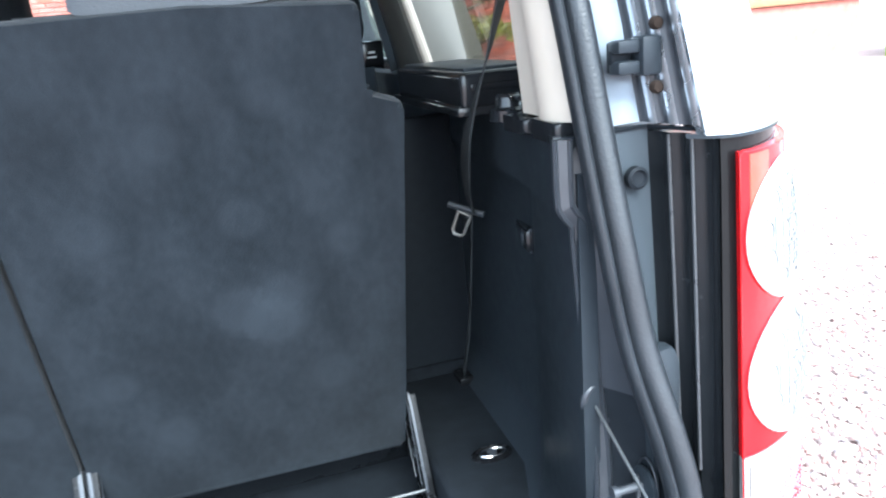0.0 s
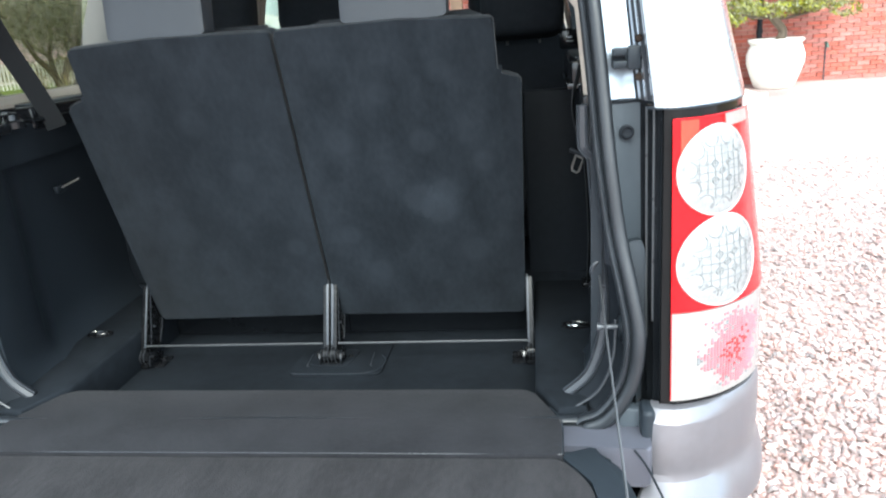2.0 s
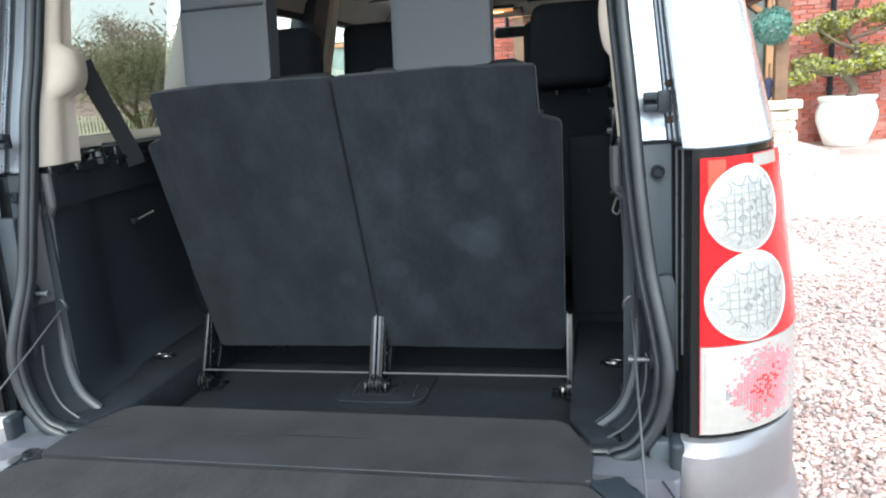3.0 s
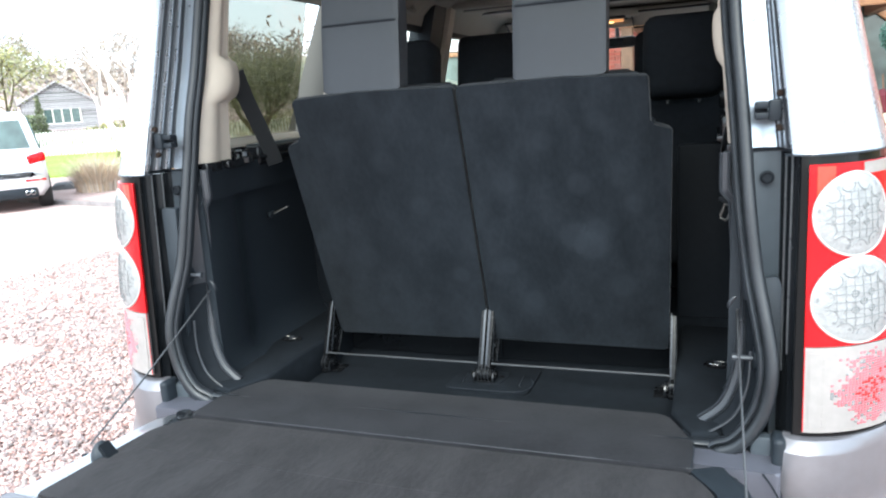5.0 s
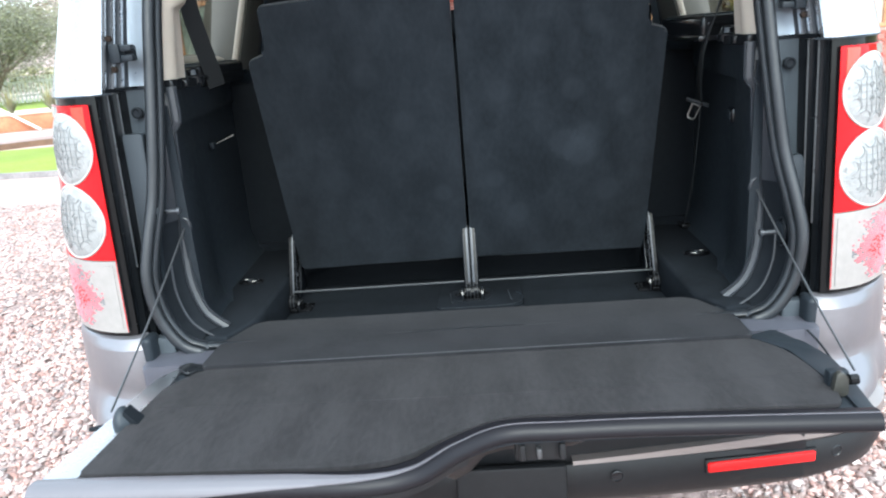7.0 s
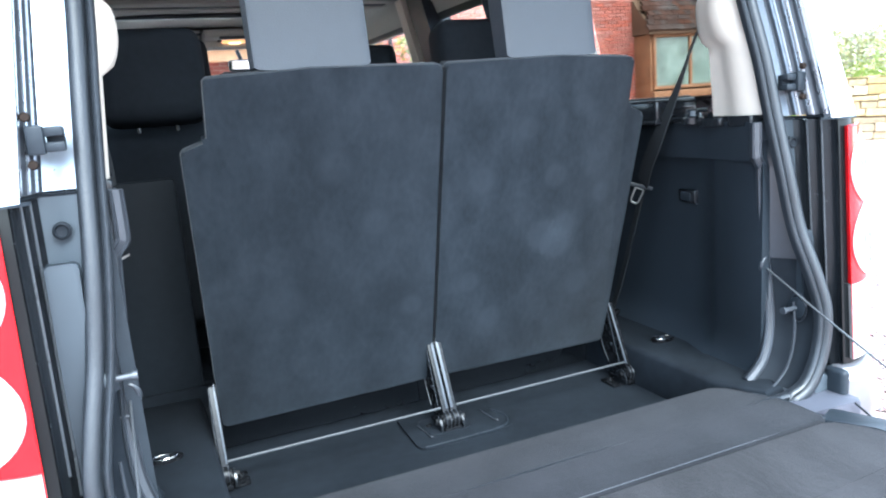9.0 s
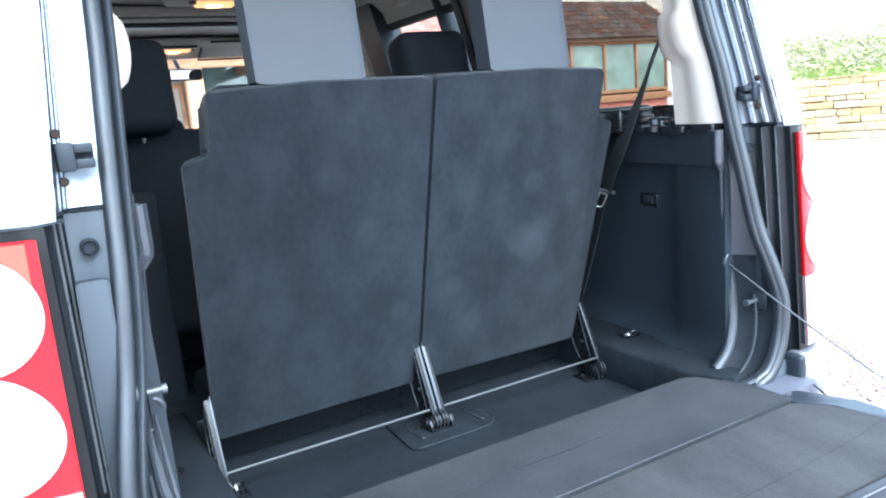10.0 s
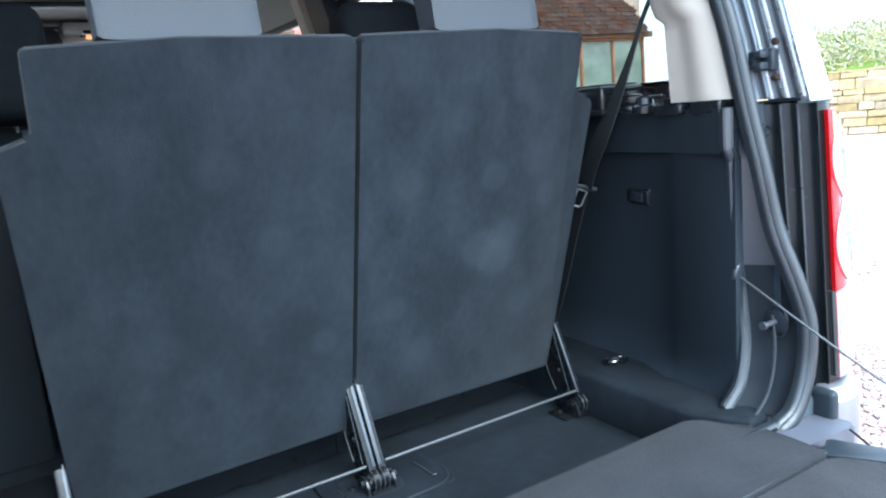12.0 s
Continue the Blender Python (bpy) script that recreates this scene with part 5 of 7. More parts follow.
# ---- seats ----
def rear_seat(s, label):
    """A folding seat of the third row: felt-backed board, leather headrest, steel hinge arms, cushion."""
    seat = thing("folding_seat", label, "car seat", group="third row seats")
    tilt = (1.435 - 1.228) / (0.80 - 1.495)
    place = lambda a, b, w: Vector((s * a, 1.228 + (b - 1.495) * tilt + w, b + w * 0.3))
    out = rounded([(0.004, 0.800), (0.478, 0.795), (0.482, 0.870), (0.496, 1.372), (0.450, 1.388), (0.447, 1.492), (0.26, 1.502), (0.004, 1.497)], [0.008, 0.008, 0.05, 0.007, 0.007, 0.007, 0.0, 0.010])
    back = part("backrest", prism(bmesh.new(), out, place, 0.0, 0.022, 0.0070), M_FELT_WORN if s > 0 else M_FELT, seat, "charcoal felt-backed backrest with worn pale patches", angle=50)
    core_ = rounded([(0.014, 0.820), (0.448, 0.815), (0.462, 1.350), (0.412, 1.366), (0.408, 1.474), (0.014, 1.478)], [0.01, 0.02, 0.02, 0.02, 0.02, 0.01])
    part("backrest_core", prism(bmesh.new(), core_, place, 0.021, 0.090, 0.006), M_CLOTH_BLACK, seat, "black cloth core of the backrest")
    part("backrest_front", prism(bmesh.new(), rounded([(0.02, 0.84), (0.44, 0.84), (0.43, 1.47), (0.02, 1.47)], 0.04), place, 0.094, 0.150, 0.02), M_LEATHER, seat, "grey leather front")
    # headrest: box with a seam across and stitched sides
    hr = bmesh.new()
    prof = [(1.238, 1.503), (1.250, 1.600), (1.258, 1.668), (1.262, 1.676), (1.272, 1.740), (1.284, 1.790), (1.302, 1.798), (1.320, 1.785), (1.324, 1.70), (1.310, 1.60), (1.294, 1.503)]
    rings_ = []
    for x, ins in ((0.1435, 0.012), (0.150, 0.003), (0.165, 0.0), (0.250, -0.003), (0.335, 0.0), (0.350, 0.003), (0.3565, 0.012)):
        cy, cz = 1.284, 1.65
        rings_.append([hr.verts.new((s * x, y + (cy - y) / 0.08 * ins * 0.6, z + (cz - z) / 0.15 * ins * 0.5)) for y, z in prof])
    for r0, r1 in zip(rings_, rings_[1:]):
        for i in range(len(prof)):
            hr.faces.new((r0[i], r0[(i + 1) % len(prof)], r1[(i + 1) % len(prof)], r1[i]))
    hr.faces.new(rings_[0])
    hr.faces.new(list(reversed(rings_[-1])))
    head = part("headrest", hr, M_LEATHER, seat, "grey leather headrest with stitched edges", angle=50)
    part("headrest_seam", tube(bmesh.new(), [(s * 0.150, 1.258, 1.670), (s * 0.25, 1.255, 1.671), (s * 0.350, 1.258, 1.670)], 0.003, 6), M_CLOTH_BLACK, head, "dark seam")
    for x in (0.1505, 0.3495):
        part("edge_seam", tube(bmesh.new(), [(s * x, 1.2405, 1.508), (s * x, 1.2515, 1.600), (s * x, 1.2595, 1.666)], 0.0009, 5), M_CLOTH_BLACK, head, "stitched edge seam")
        for k in range(24):
            z = 1.513 + 0.0063 * k
            part("stitch", B((s * (x + (0.003 if x < 0.2 else -0.003)), 1.2400 + (z - 1.503) * 0.125, z), (0.0022, 0.0024, 0.0040)), M_LEATHER, head)
    part("cushion", B((s * 0.24, 1.72, 0.775), (0.42, 0.30, 0.12), 0.035), M_CLOTH_BLACK, seat, "black seat cushion")
    # added black panel gives the recess under the backrest its darkness
    part("seat_skirt", B((s * 0.2505, 1.545, 0.755), (0.50, 0.008, 0.104), 0.001), M_GUTTER_GLOSS, seat, "black panel added for the dark recess under the backrest")
    part("board_edge", tube(bmesh.new(), [(s * 0.09, 1.444, 0.796), (s * 0.46, 1.444, 0.795)], 0.0010, 6), M_EDGE_GREY, seat, "thin pale edge")
    part("seat_rod", tube(bmesh.new(), [(s * 0.02, 1.352, 0.757), (s * 0.495, 1.352, 0.757)], 0.0029, 10), M_CABLE, seat, "bright steel rod")
    for x, w in ((0.0095, 0.0145), (0.492, 0.014)):
        arm = rounded([(1.413, 0.900), (1.428, 0.880), (1.412, 0.800), (1.384, 0.745), (1.362, 0.722), (1.342, 0.742)], 0.006)
        a = part("hinge_arm", prism(bmesh.new(), arm, lambda u, v, t: Vector((s * x + t, u, v)), -w / 2, w / 2, 0.0015), M_STEEL_BLACK, seat, "black steel hinge arm")
        slope = 0.449
        fp = lambda u, v, t: Vector((s * u, 1.4135 + (v - 0.899) * slope + t, v))
        w_ = 0.008 if x < 0.1 else 0.006
        tip = [(x - w / 2 + 0.001, 0.755), (x - w / 2 + w_ - 0.001, 0.755), (x - w / 2 + w_ - 0.001, 0.884), (x - w / 2 + w_ * 0.55, 0.902), (x - w / 2 + 0.001, 0.902)]
        part("arm_face", prism(bmesh.new(), tip, fp, -0.003, 0.001, 0.0008), M_STEEL, a, "grey steel face")
        part("arm_cheek", prism(bmesh.new(), rounded([(1.418, 0.892), (1.462, 0.850), (1.452, 0.770), (1.400, 0.718), (1.366, 0.716)], 0.012), lambda u, v, t: Vector((s * x + t, u, v)), -w / 2 + 0.002, w / 2 - 0.002, 0.002), M_STEEL_BLACK, a, "black steel cheek")
        for k in (-1, 1):
            flange = curve([(s * x + k * w * 0.5, 1.4185, 0.892), (s * x + k * w * 0.5, 1.404, 0.845), (s * x + k * w * 0.5, 1.386, 0.790), (s * x + k * w * 0.5, 1.372, 0.752)], 4)
            part("arm_flange", tube(bmesh.new(), flange, 0.0013, 5), M_STEEL, a, "bright flange edge")
            rear_ = curve([(s * x + k * w * 0.45, 1.452, 0.848), (s * x + k * w * 0.45, 1.446, 0.790), (s * x + k * w * 0.45, 1.418, 0.740)], 4)
            part("arm_flange", tube(bmesh.new(), rear_, 0.0010, 5), M_EDGE_GREY, a)
            part("arm_rivet", tube(bmesh.new(), [(s * x + k * w * 0.48, 1.402, 0.792), (s * x + k * w * 0.62, 1.402, 0.792)], 0.004, 8), M_STEEL, a)
        part("pivot", tube(bmesh.new(), [(s * x - w * 0.62, 1.352, 0.728), (s * x + w * 0.62, 1.352, 0.728)], 0.017, 16), M_STEEL_BLACK, a, "black pivot")
        part("pivot_bolt", tube(bmesh.new(), [(s * x - w * 0.9, 1.348, 0.736), (s * x + w * 0.9, 1.348, 0.736)], 0.006, 10), M_STEEL_BLACK, a)
        for k in (-1, 1):
            part("pivot_disc", tube(bmesh.new(), [(s * x + k * w * 0.66, 1.346, 0.726), (s * x + k * w * 0.86, 1.346, 0.726)], 0.013, 16), M_STEEL_BLACK, a, "dark polished disc")
        part("pivot_foot", B((s * x, 1.374, 0.708), (w * 1.5, 0.085, 0.012), 0.003), M_STEEL_BLACK, a)
        side_ = 1 if x < 0.1 else -1
        arc = [(s * x, 1.350 + 0.020 * math.cos(g), 0.729 + 0.020 * math.sin(g)) for g in np.linspace(1.7, 4.4, 10)]
        part("knuckle", sweep(bmesh.new(), [Vector(p) for p in arc], [(-w * 0.24, -0.002), (w * 0.24, -0.002), (w * 0.24, 0.002), (-w * 0.24, 0.002)], lambda p, t: Vector((1, 0, 0))), M_STEEL_BLACK, a, "curved dark steel hinge knuckle")
        # glints of the glossy knuckle drawn as pale beads
        for k in (-1, 1):
            part("knuckle_edge", tube(bmesh.new(), [(p[0] + k * w * 0.34, p[1] - 0.0015, p[2]) for p in arc], 0.0009, 5), M_EDGE_GREY, a, "glint drawn as a pale bead on the knuckle")
        cheek = rounded([(1.330, 0.704), (1.380, 0.704), (1.374, 0.726), (1.358, 0.740), (1.342, 0.738), (1.332, 0.724)], 0.006)
        part("pivot_cheek", prism(bmesh.new(), cheek, lambda u, v, t: Vector((s * (x + side_ * (w * 0.5 + 0.010)) + t, u, v)), -0.0025, 0.0025, 0.001), M_TRIM_SHINE, a, "glossy black pivot cheek")
        part("pivot_nut", tube(bmesh.new(), [(s * (x + side_ * (w * 0.5 + 0.010)), 1.348, 0.728), (s * (x + side_ * (w * 0.5 + 0.019)), 1.348, 0.728)], 0.0075, 6), M_STEEL_BLACK, a, "black hexagon nut")
        part("foot_bolt", lathe(bmesh.new(), [(0.008, 0), (0.008, 0.005), (0.005, 0.008), (0.001, 0.008)], 12, Matrix.Translation((s * (x + side_ * (w * 0.5 + 0.024)), 1.380, 0.704))), M_STEEL_BLACK, a, "black foot bolt")
        part("foot_flange", B((s * (x + side_ * (w * 0.5 + 0.022)), 1.372, 0.703), (0.034, 0.060, 0.005), 0.002), M_STEEL_BLACK, a)
    return seat


rear_seat(-1, "raised grey folding car seat beside the window, felt back")
rear_seat(1, "raised grey folding car seat with a pale worn patch")


def cabin_seat(x, w, y, top, hw, hz, label, group, head_x=None):
    """A black cloth cabin seat with a headrest on two posts."""
    seat = thing("cabin_seat", label, "car seat", group=group)
    tl = pose(0, 0, 0, -12, 0, 0)
    part("backrest", box(bmesh.new(), (x, y, (top + 0.85) / 2), (w, 0.15, top - 0.85), 0.045, tl, 3), M_CLOTH_BLACK, seat, "black cloth backrest")
    part("seat_cushion", B((x, y + 0.28, 0.83), (w, 0.50, 0.18), 0.05), M_CLOTH_BLACK, seat, "black cloth cushion")
    head = part("headrest", box(bmesh.new(), (head_x or x, y - 0.06 - 0.16 * (hz - 0.13), top + hz / 2 - 0.012), (hw, 0.14, hz), 0.04, tl, 3), M_CLOTH_BLACK, seat, "black padded headrest")
    for k in (-0.05, 0.05):
        part("headrest_post", tube(bmesh.new(), [((head_x or x) + k, y - 0.07, top - 0.03), ((head_x or x) + k, y - 0.07, top + 0.06)], 0.006, 8), M_CHROME, head)
    return seat


cabin_seat(-0.41, 0.50, 2.16, 1.445, 0.275, 0.25, "black cloth rear passenger seat with a tall headrest", "second row seats", -0.49)
right_seat = cabin_seat(0.41, 0.50, 2.19, 1.44, 0.25, 0.262, "black cloth rear passenger seat with a tall headrest", "second row seats", 0.49)
badge = part("fold_handle", B((0.630, 2.095, 1.418), (0.060, 0.025, 0.060), 0.008), M_TRIM_SHINE, right_seat, "black folding handle with a white mark")
part("white_mark", B((0.630, 2.081, 1.422), (0.016, 0.002, 0.005), 0.001), M_WHITE, badge, "small white mark")
part("white_mark", B((0.630, 2.081, 1.411), (0.022, 0.002, 0.004), 0.001), M_WHITE, badge, "small white mark")
cabin_seat(0.0, 0.30, 2.2, 1.40, 0.24, 0.09, "black cloth middle rear seat with a low headrest", "second row seats")
cabin_seat(-0.40, 0.52, 3.06, 1.50, 0.33, 0.27, "black cloth front seat", "front seats")
cabin_seat(0.40, 0.52, 3.06, 1.48, 0.29, 0.24, "black cloth front seat", "front seats")


def belt(s):
    b = thing("seat_belt", "black webbing seat belt hanging from the beige pillar", "seat belt", group="seat belts")
    if s > 0:
        pts = [Vector((0.660, 1.250, 1.575)), Vector((0.650, 1.275, 1.52)), Vector((0.626, 1.303, 1.42)), Vector((0.602, 1.338, 1.32)), Vector((0.612, 1.400, 1.24)), Vector((0.628, 1.440, 1.186))]
    else:
        pts = [Vector((-0.598, 1.215, 1.575)), Vector((-0.622, 1.285, 1.505)), Vector((-0.628, 1.335, 1.440)), Vector((-0.624, 1.382, 1.350)), Vector((-0.624, 1.396, 1.318))]
    path = curve([tuple(p) for p in pts], 8)
    part("webbing", sweep(bmesh.new(), path, [(-0.022, -0.0012), (0.022, -0.0012), (0.022, 0.0012), (-0.022, 0.0012)], lambda p, t: Vector((0.65, 0.75, 0.25)).lerp(Vector((0.10, 1.0, 0.3)), min(1.0, max(0.0, (1.48 - p.z) / 0.20))) if s > 0 else Vector((0.85, 0.45, 0.6))), M_BELT, b, "black belt webbing")
    if s > 0:
        tm = Matrix.Translation((0.622, 1.440, 1.182)) @ pose(0, 0, 0, 0, 24, -38)
        ring_ = [tm @ Vector((a, 0, b)) for a, b in ((-0.011, -0.010), (-0.010, -0.042), (-0.006, -0.048), (0.006, -0.048), (0.010, -0.042), (0.011, -0.010), (-0.011, -0.010))]
        t = part("buckle_tongue", tube(bmesh.new(), ring_, 0.0028, 6), M_TONGUE, b, "bright steel belt tongue")
        part("tongue_crossbar", tube(bmesh.new(), [tm @ Vector((-0.030, 0, -0.006)), tm @ Vector((0.030, 0, 0.002))], 0.0055, 8), M_TRIM_GREY, t, "grey moulded tongue grip")
        low2 = curve([(0.630, 1.440, 1.182), (0.640, 1.500, 1.06), (0.645, 1.560, 0.92), (0.642, 1.610, 0.806)], 6)
        part("lower_webbing", sweep(bmesh.new(), low2, [(-0.013, -0.0012), (0.013, -0.0012), (0.013, 0.0012), (-0.013, 0.0012)], lambda p, t: Vector((0.3, 1.0, 0.3))), M_BELT, b, "lower run of the belt webbing")
        part("floor_anchor", B((0.642, 1.610, 0.803), (0.030, 0.050, 0.016), 0.005), M_STEEL_BLACK, b, "black floor anchor")
    else:
        t = part("buckle_tongue", prism(bmesh.new(), rounded([(-0.005, 0.0), (0.005, 0.0), (0.004, 0.058), (-0.004, 0.058)], 0.002), lambda u, v, w: Vector((-0.652 + v * 0.85, 1.404 + u, 1.170 + v * 0.35 + w)), -0.002, 0.002), M_TONGUE, b, "bright steel belt tongue")
        part("tongue_grip", B((-0.662, 1.404, 1.166), (0.014, 0.034, 0.020), 0.005), M_TRIM, b, "black tongue grip")
    return b


belt(1)
belt(-1)


# ---- the brick house ahead of the car ----
WALL_Y = 14.05
house = thing("house", "red brick house with oak framed porch and bay window", "house", at=(0, 0, 0))
part("wall", B((3.6, WALL_Y + 0.16, 2.6), (21.6, 0.28, 5.2)), M_MORTAR, house, "pale mortar wall core")
part("gable_wall", B((-7.1, WALL_Y + 4.2, 2.6), (0.28, 8.0, 5.2)), M_BRICK_JOIN, house, "brick gable wall")
part("gable_wall", B((14.3, WALL_Y + 4.2, 2.6), (0.28, 8.0, 5.2)), M_BRICK_JOIN, house, "brick gable wall")
roof = bmesh.new()
prism(roof, [(WALL_Y - 0.35, 5.15), (WALL_Y + 4.2, 8.2), (WALL_Y + 8.7, 5.15), (WALL_Y + 8.7, 5.35), (WALL_Y + 4.2, 8.42), (WALL_Y - 0.35, 5.35)], lambda a, b, w: Vector((w, a, b)), -7.4, 14.6)
part("roof", roof, M_TILE, house, "brown tiled roof")
HOLES = [(2.04, 3.60, 0.0, 2.70), (0.1, 2.0, 0.9, 2.35), (-3.0, -1.8, 0.9, 2.2), (-6.2, -3.5, 0.0, 2.42), (10.8, 13.7, 1.25, 2.75), (7.4, 9.0, 0.95, 2.2)]


def brick_mesh():
    b = B((0, 0, 0), (0.215, 0.05, 0.065), 0.0)
    me = bpy.data.meshes.new("brick")
    b.to_mesh(me)
    b.free()
    me.materials.append(M_BRICK)
    return me


def lay_bricks(x0, x1, z0, z1, y, near):
    """Courses of half-bond brick; those in the near stretch are single parts, the rest one joined run."""
    me = brick_mesh()
    vs, fs = [], []
    cube = [(-1, -1, -1), (1, -1, -1), (1, 1, -1), (-1, 1, -1), (-1, -1, 1), (1, -1, 1), (1, 1, 1), (-1, 1, 1)]
    quads = [(0, 1, 5, 4), (1, 2, 6, 5), (3, 0, 4, 7), (4, 5, 6, 7), (0, 3, 2, 1)]
    rng = random.Random(4)
    row, z, count = 0, z0 + 0.0375, 0
    while z < z1:
        x = x0 + (0.1125 if row % 2 else 0.0)
        while x < x1:
            if not any(a - 0.09 < x < b + 0.09 and c - 0.03 < z < d + 0.03 for a, b, c, d in HOLES):
                dy = rng.uniform(-0.003, 0.003)
                if near[0] < x < near[1] and near[2] < z < near[3] and count < 300:
                    o = new("brick", me)
                    o.parent = house
                    o.location = (x, y + dy, z)
                    count += 1
                else:
                    k = len(vs)
                    vs += [(x + a * 0.1075, y + dy + b * 0.025, z + c * 0.0325) for a, b, c in cube]
                    fs += [tuple(k + i for i in q) for q in quads]
            x += 0.225
        z += 0.075
        row += 1
    tagged(many("brick_run", vs, fs, M_BRICK_JOIN, house), kind="stuff")


def window(x0, x1, z0, z1, y, n, depth=0.08, frame_mat=None, parent=None, pane_mat=None):
    """A timber casement window with n lights."""
    fm = frame_mat or M_OAK
    w = part("window", B(((x0 + x1) / 2, y, z0 + 0.04), (x1 - x0, depth, 0.08), 0.01), fm, parent or house, "oak casement window")
    part("head", B(((x0 + x1) / 2, y, z1 - 0.04), (x1 - x0, depth, 0.08), 0.01), fm, w)
    for i in range(n + 1):
        x = x0 + 0.04 + (x1 - x0 - 0.08) * i / n
        part("mullion", B((x, y, (z0 + z1) / 2), (0.07, depth * 0.9, z1 - z0 - 0.14), 0.008), fm, w)
    for i in range(n):
        xa = x0 + 0.04 + (x1 - x0 - 0.08) * (i + 0.5) / n
        part("pane", B((xa, y + 0.01, (z0 + z1) / 2), ((x1 - x0 - 0.08) / n - 0.05, 0.008, z1 - z0 - 0.12)), pane_mat or M_PANE, w)
    return w


window(0.1, 2.0, 0.9, 2.35, WALL_Y + 0.02, 3)
window(-3.0, -1.8, 0.9, 2.2, WALL_Y + 0.02, 2)
window(-6.2, -3.5, 0.05, 2.42, WALL_Y - 0.02, 4, 0.14, M_OAK, None, M_PANE_PALE)
# white boarding over the oak screen
for k in range(10):
    part("weatherboard", B((-4.85, WALL_Y - 0.055 - 0.008 * (k % 2), 2.50 + 0.118 * k), (3.0, 0.03, 0.112), 0.004, pose(0, 0, 0, -4, 0, 0)), M_WHITE, house, "white horizontal weatherboard" if k == 0 else "")
window(7.4, 9.0, 0.95, 2.2, WALL_Y + 0.02, 3)
door = part("glazed_door", B((2.82, WALL_Y + 0.03, 1.34), (1.46, 0.03, 2.68)), M_PANE, house, "dark glazed porch screen")
for x in (2.10, 3.54):
    part("door_post", B((x, WALL_Y - 0.05, 1.35), (0.14, 0.14, 2.70), 0.012), M_OAK, house, "honey oak door post")
part("door_head", B((2.82, WALL_Y - 0.05, 2.76), (1.75, 0.15, 0.16), 0.012), M_OAK, house, "honey oak door head")
part("brace", B((3.22, WALL_Y - 0.05, 2.48), (0.68, 0.09, 0.10), 0.01, pose(0, 0, 0, 0, 40, 0)), M_OAK, house, "oak brace")
pipe = part("drainpipe", tube(bmesh.new(), [(4.55, WALL_Y - 0.08, 0.1), (4.55, WALL_Y - 0.08, 5.1)], 0.045, 12), M_TRIM, house, "black drainpipe")
for z in (0.9, 2.1, 3.4):
    part("pipe_collar", tube(bmesh.new(), [(4.55, WALL_Y - 0.08, z), (4.55, WALL_Y - 0.08, z + 0.07)], 0.056, 12), M_TRIM, pipe)
# porch on a dwarf stone wall
for x, post_mat, lab in ((3.06, M_OAK_DARK, "dark stained porch post"), (1.56, M_OAK, "honey oak porch post"), (-0.6, M_OAK_DARK, "dark stained porch post")):
    part("porch_post", B((x, 10.95, 1.70), (0.24 if x == 1.56 else 0.17, 0.17, 1.54), 0.015), post_mat, house, lab)
    if x != 1.56:
        part("porch_beam", B((x, 12.45, 2.52), (0.16, 3.1, 0.18), 0.015), M_OAK_DARK, house, "dark stained porch beam")
part("porch_beam", B((1.25, 10.93, 2.47), (4.1, 0.18, 0.22), 0.015), M_OAK, house, "oak beam across the porch front")
pr = bmesh.new()
prism(pr, [(10.55, 2.60), (14.02, 3.45), (14.02, 3.58), (10.5, 2.72)], lambda a, b, w: Vector((w, a, b)), -1.0, 3.5)
part("porch_roof", pr, M_TILE, house, "tiled porch roof")


def stone_run(name, p0, p1, z0, z1, depth, size, parent, jut, seed, single=300, stone=None):
    """Rough coursed stone between two plan points; each block is irregular."""
    rng = random.Random(seed)
    a, b = Vector((*p0, 0)), Vector((*p1, 0))
    d = (b - a).normalized()
    nrm = Vector((d.y, -d.x, 0))
    L = (b - a).length
    vs, fs, count = [], [], 0
    z = z0
    while z < z1 - 0.02:
        h = min(rng.uniform(0.5, 1.0) * size * 0.55, z1 - z)
        x = -rng.uniform(0, size)
        while x < L:
            w = rng.uniform(0.6, 1.5) * size
            xa, xb = max(x, 0), min(x + w, L)
            if xb - xa > 0.05:
                out = rng.uniform(0, jut)
                bmx = bmesh.new()
                box(bmx, ((xb - xa) / 2, 0, h / 2), (xb - xa - 0.010, depth, h - 0.010), min(0.02, h * 0.18), None, 1)
                for v in bmx.verts:
                    v.co += Vector((rng.uniform(-1, 1), rng.uniform(-1, 1), rng.uniform(-1, 1))) * 0.016
                m4 = Matrix((( d.x, nrm.x, 0, a.x + d.x * xa + nrm.x * out), (d.y, nrm.y, 0, a.y + d.y * xa + nrm.y * out), (0, 0, 1, z), (0, 0, 0, 1)))
                if count < single:
                    o = part("stone", bmx, stone or M_STONE, parent)
                    o.matrix_local = m4
                    count += 1
                else:
                    k = len(vs)
                    bmx.verts.index_update()
                    vs += [tuple(m4 @ v.co) for v in bmx.verts]
                    fs += [tuple(k + v.index for v in f.verts) for f in bmx.faces]
                    bmx.free()
            x += w
        z += h
    if vs:
        tagged(many("stone_run", vs, fs, M_STONE_JOIN, parent), kind="stuff")


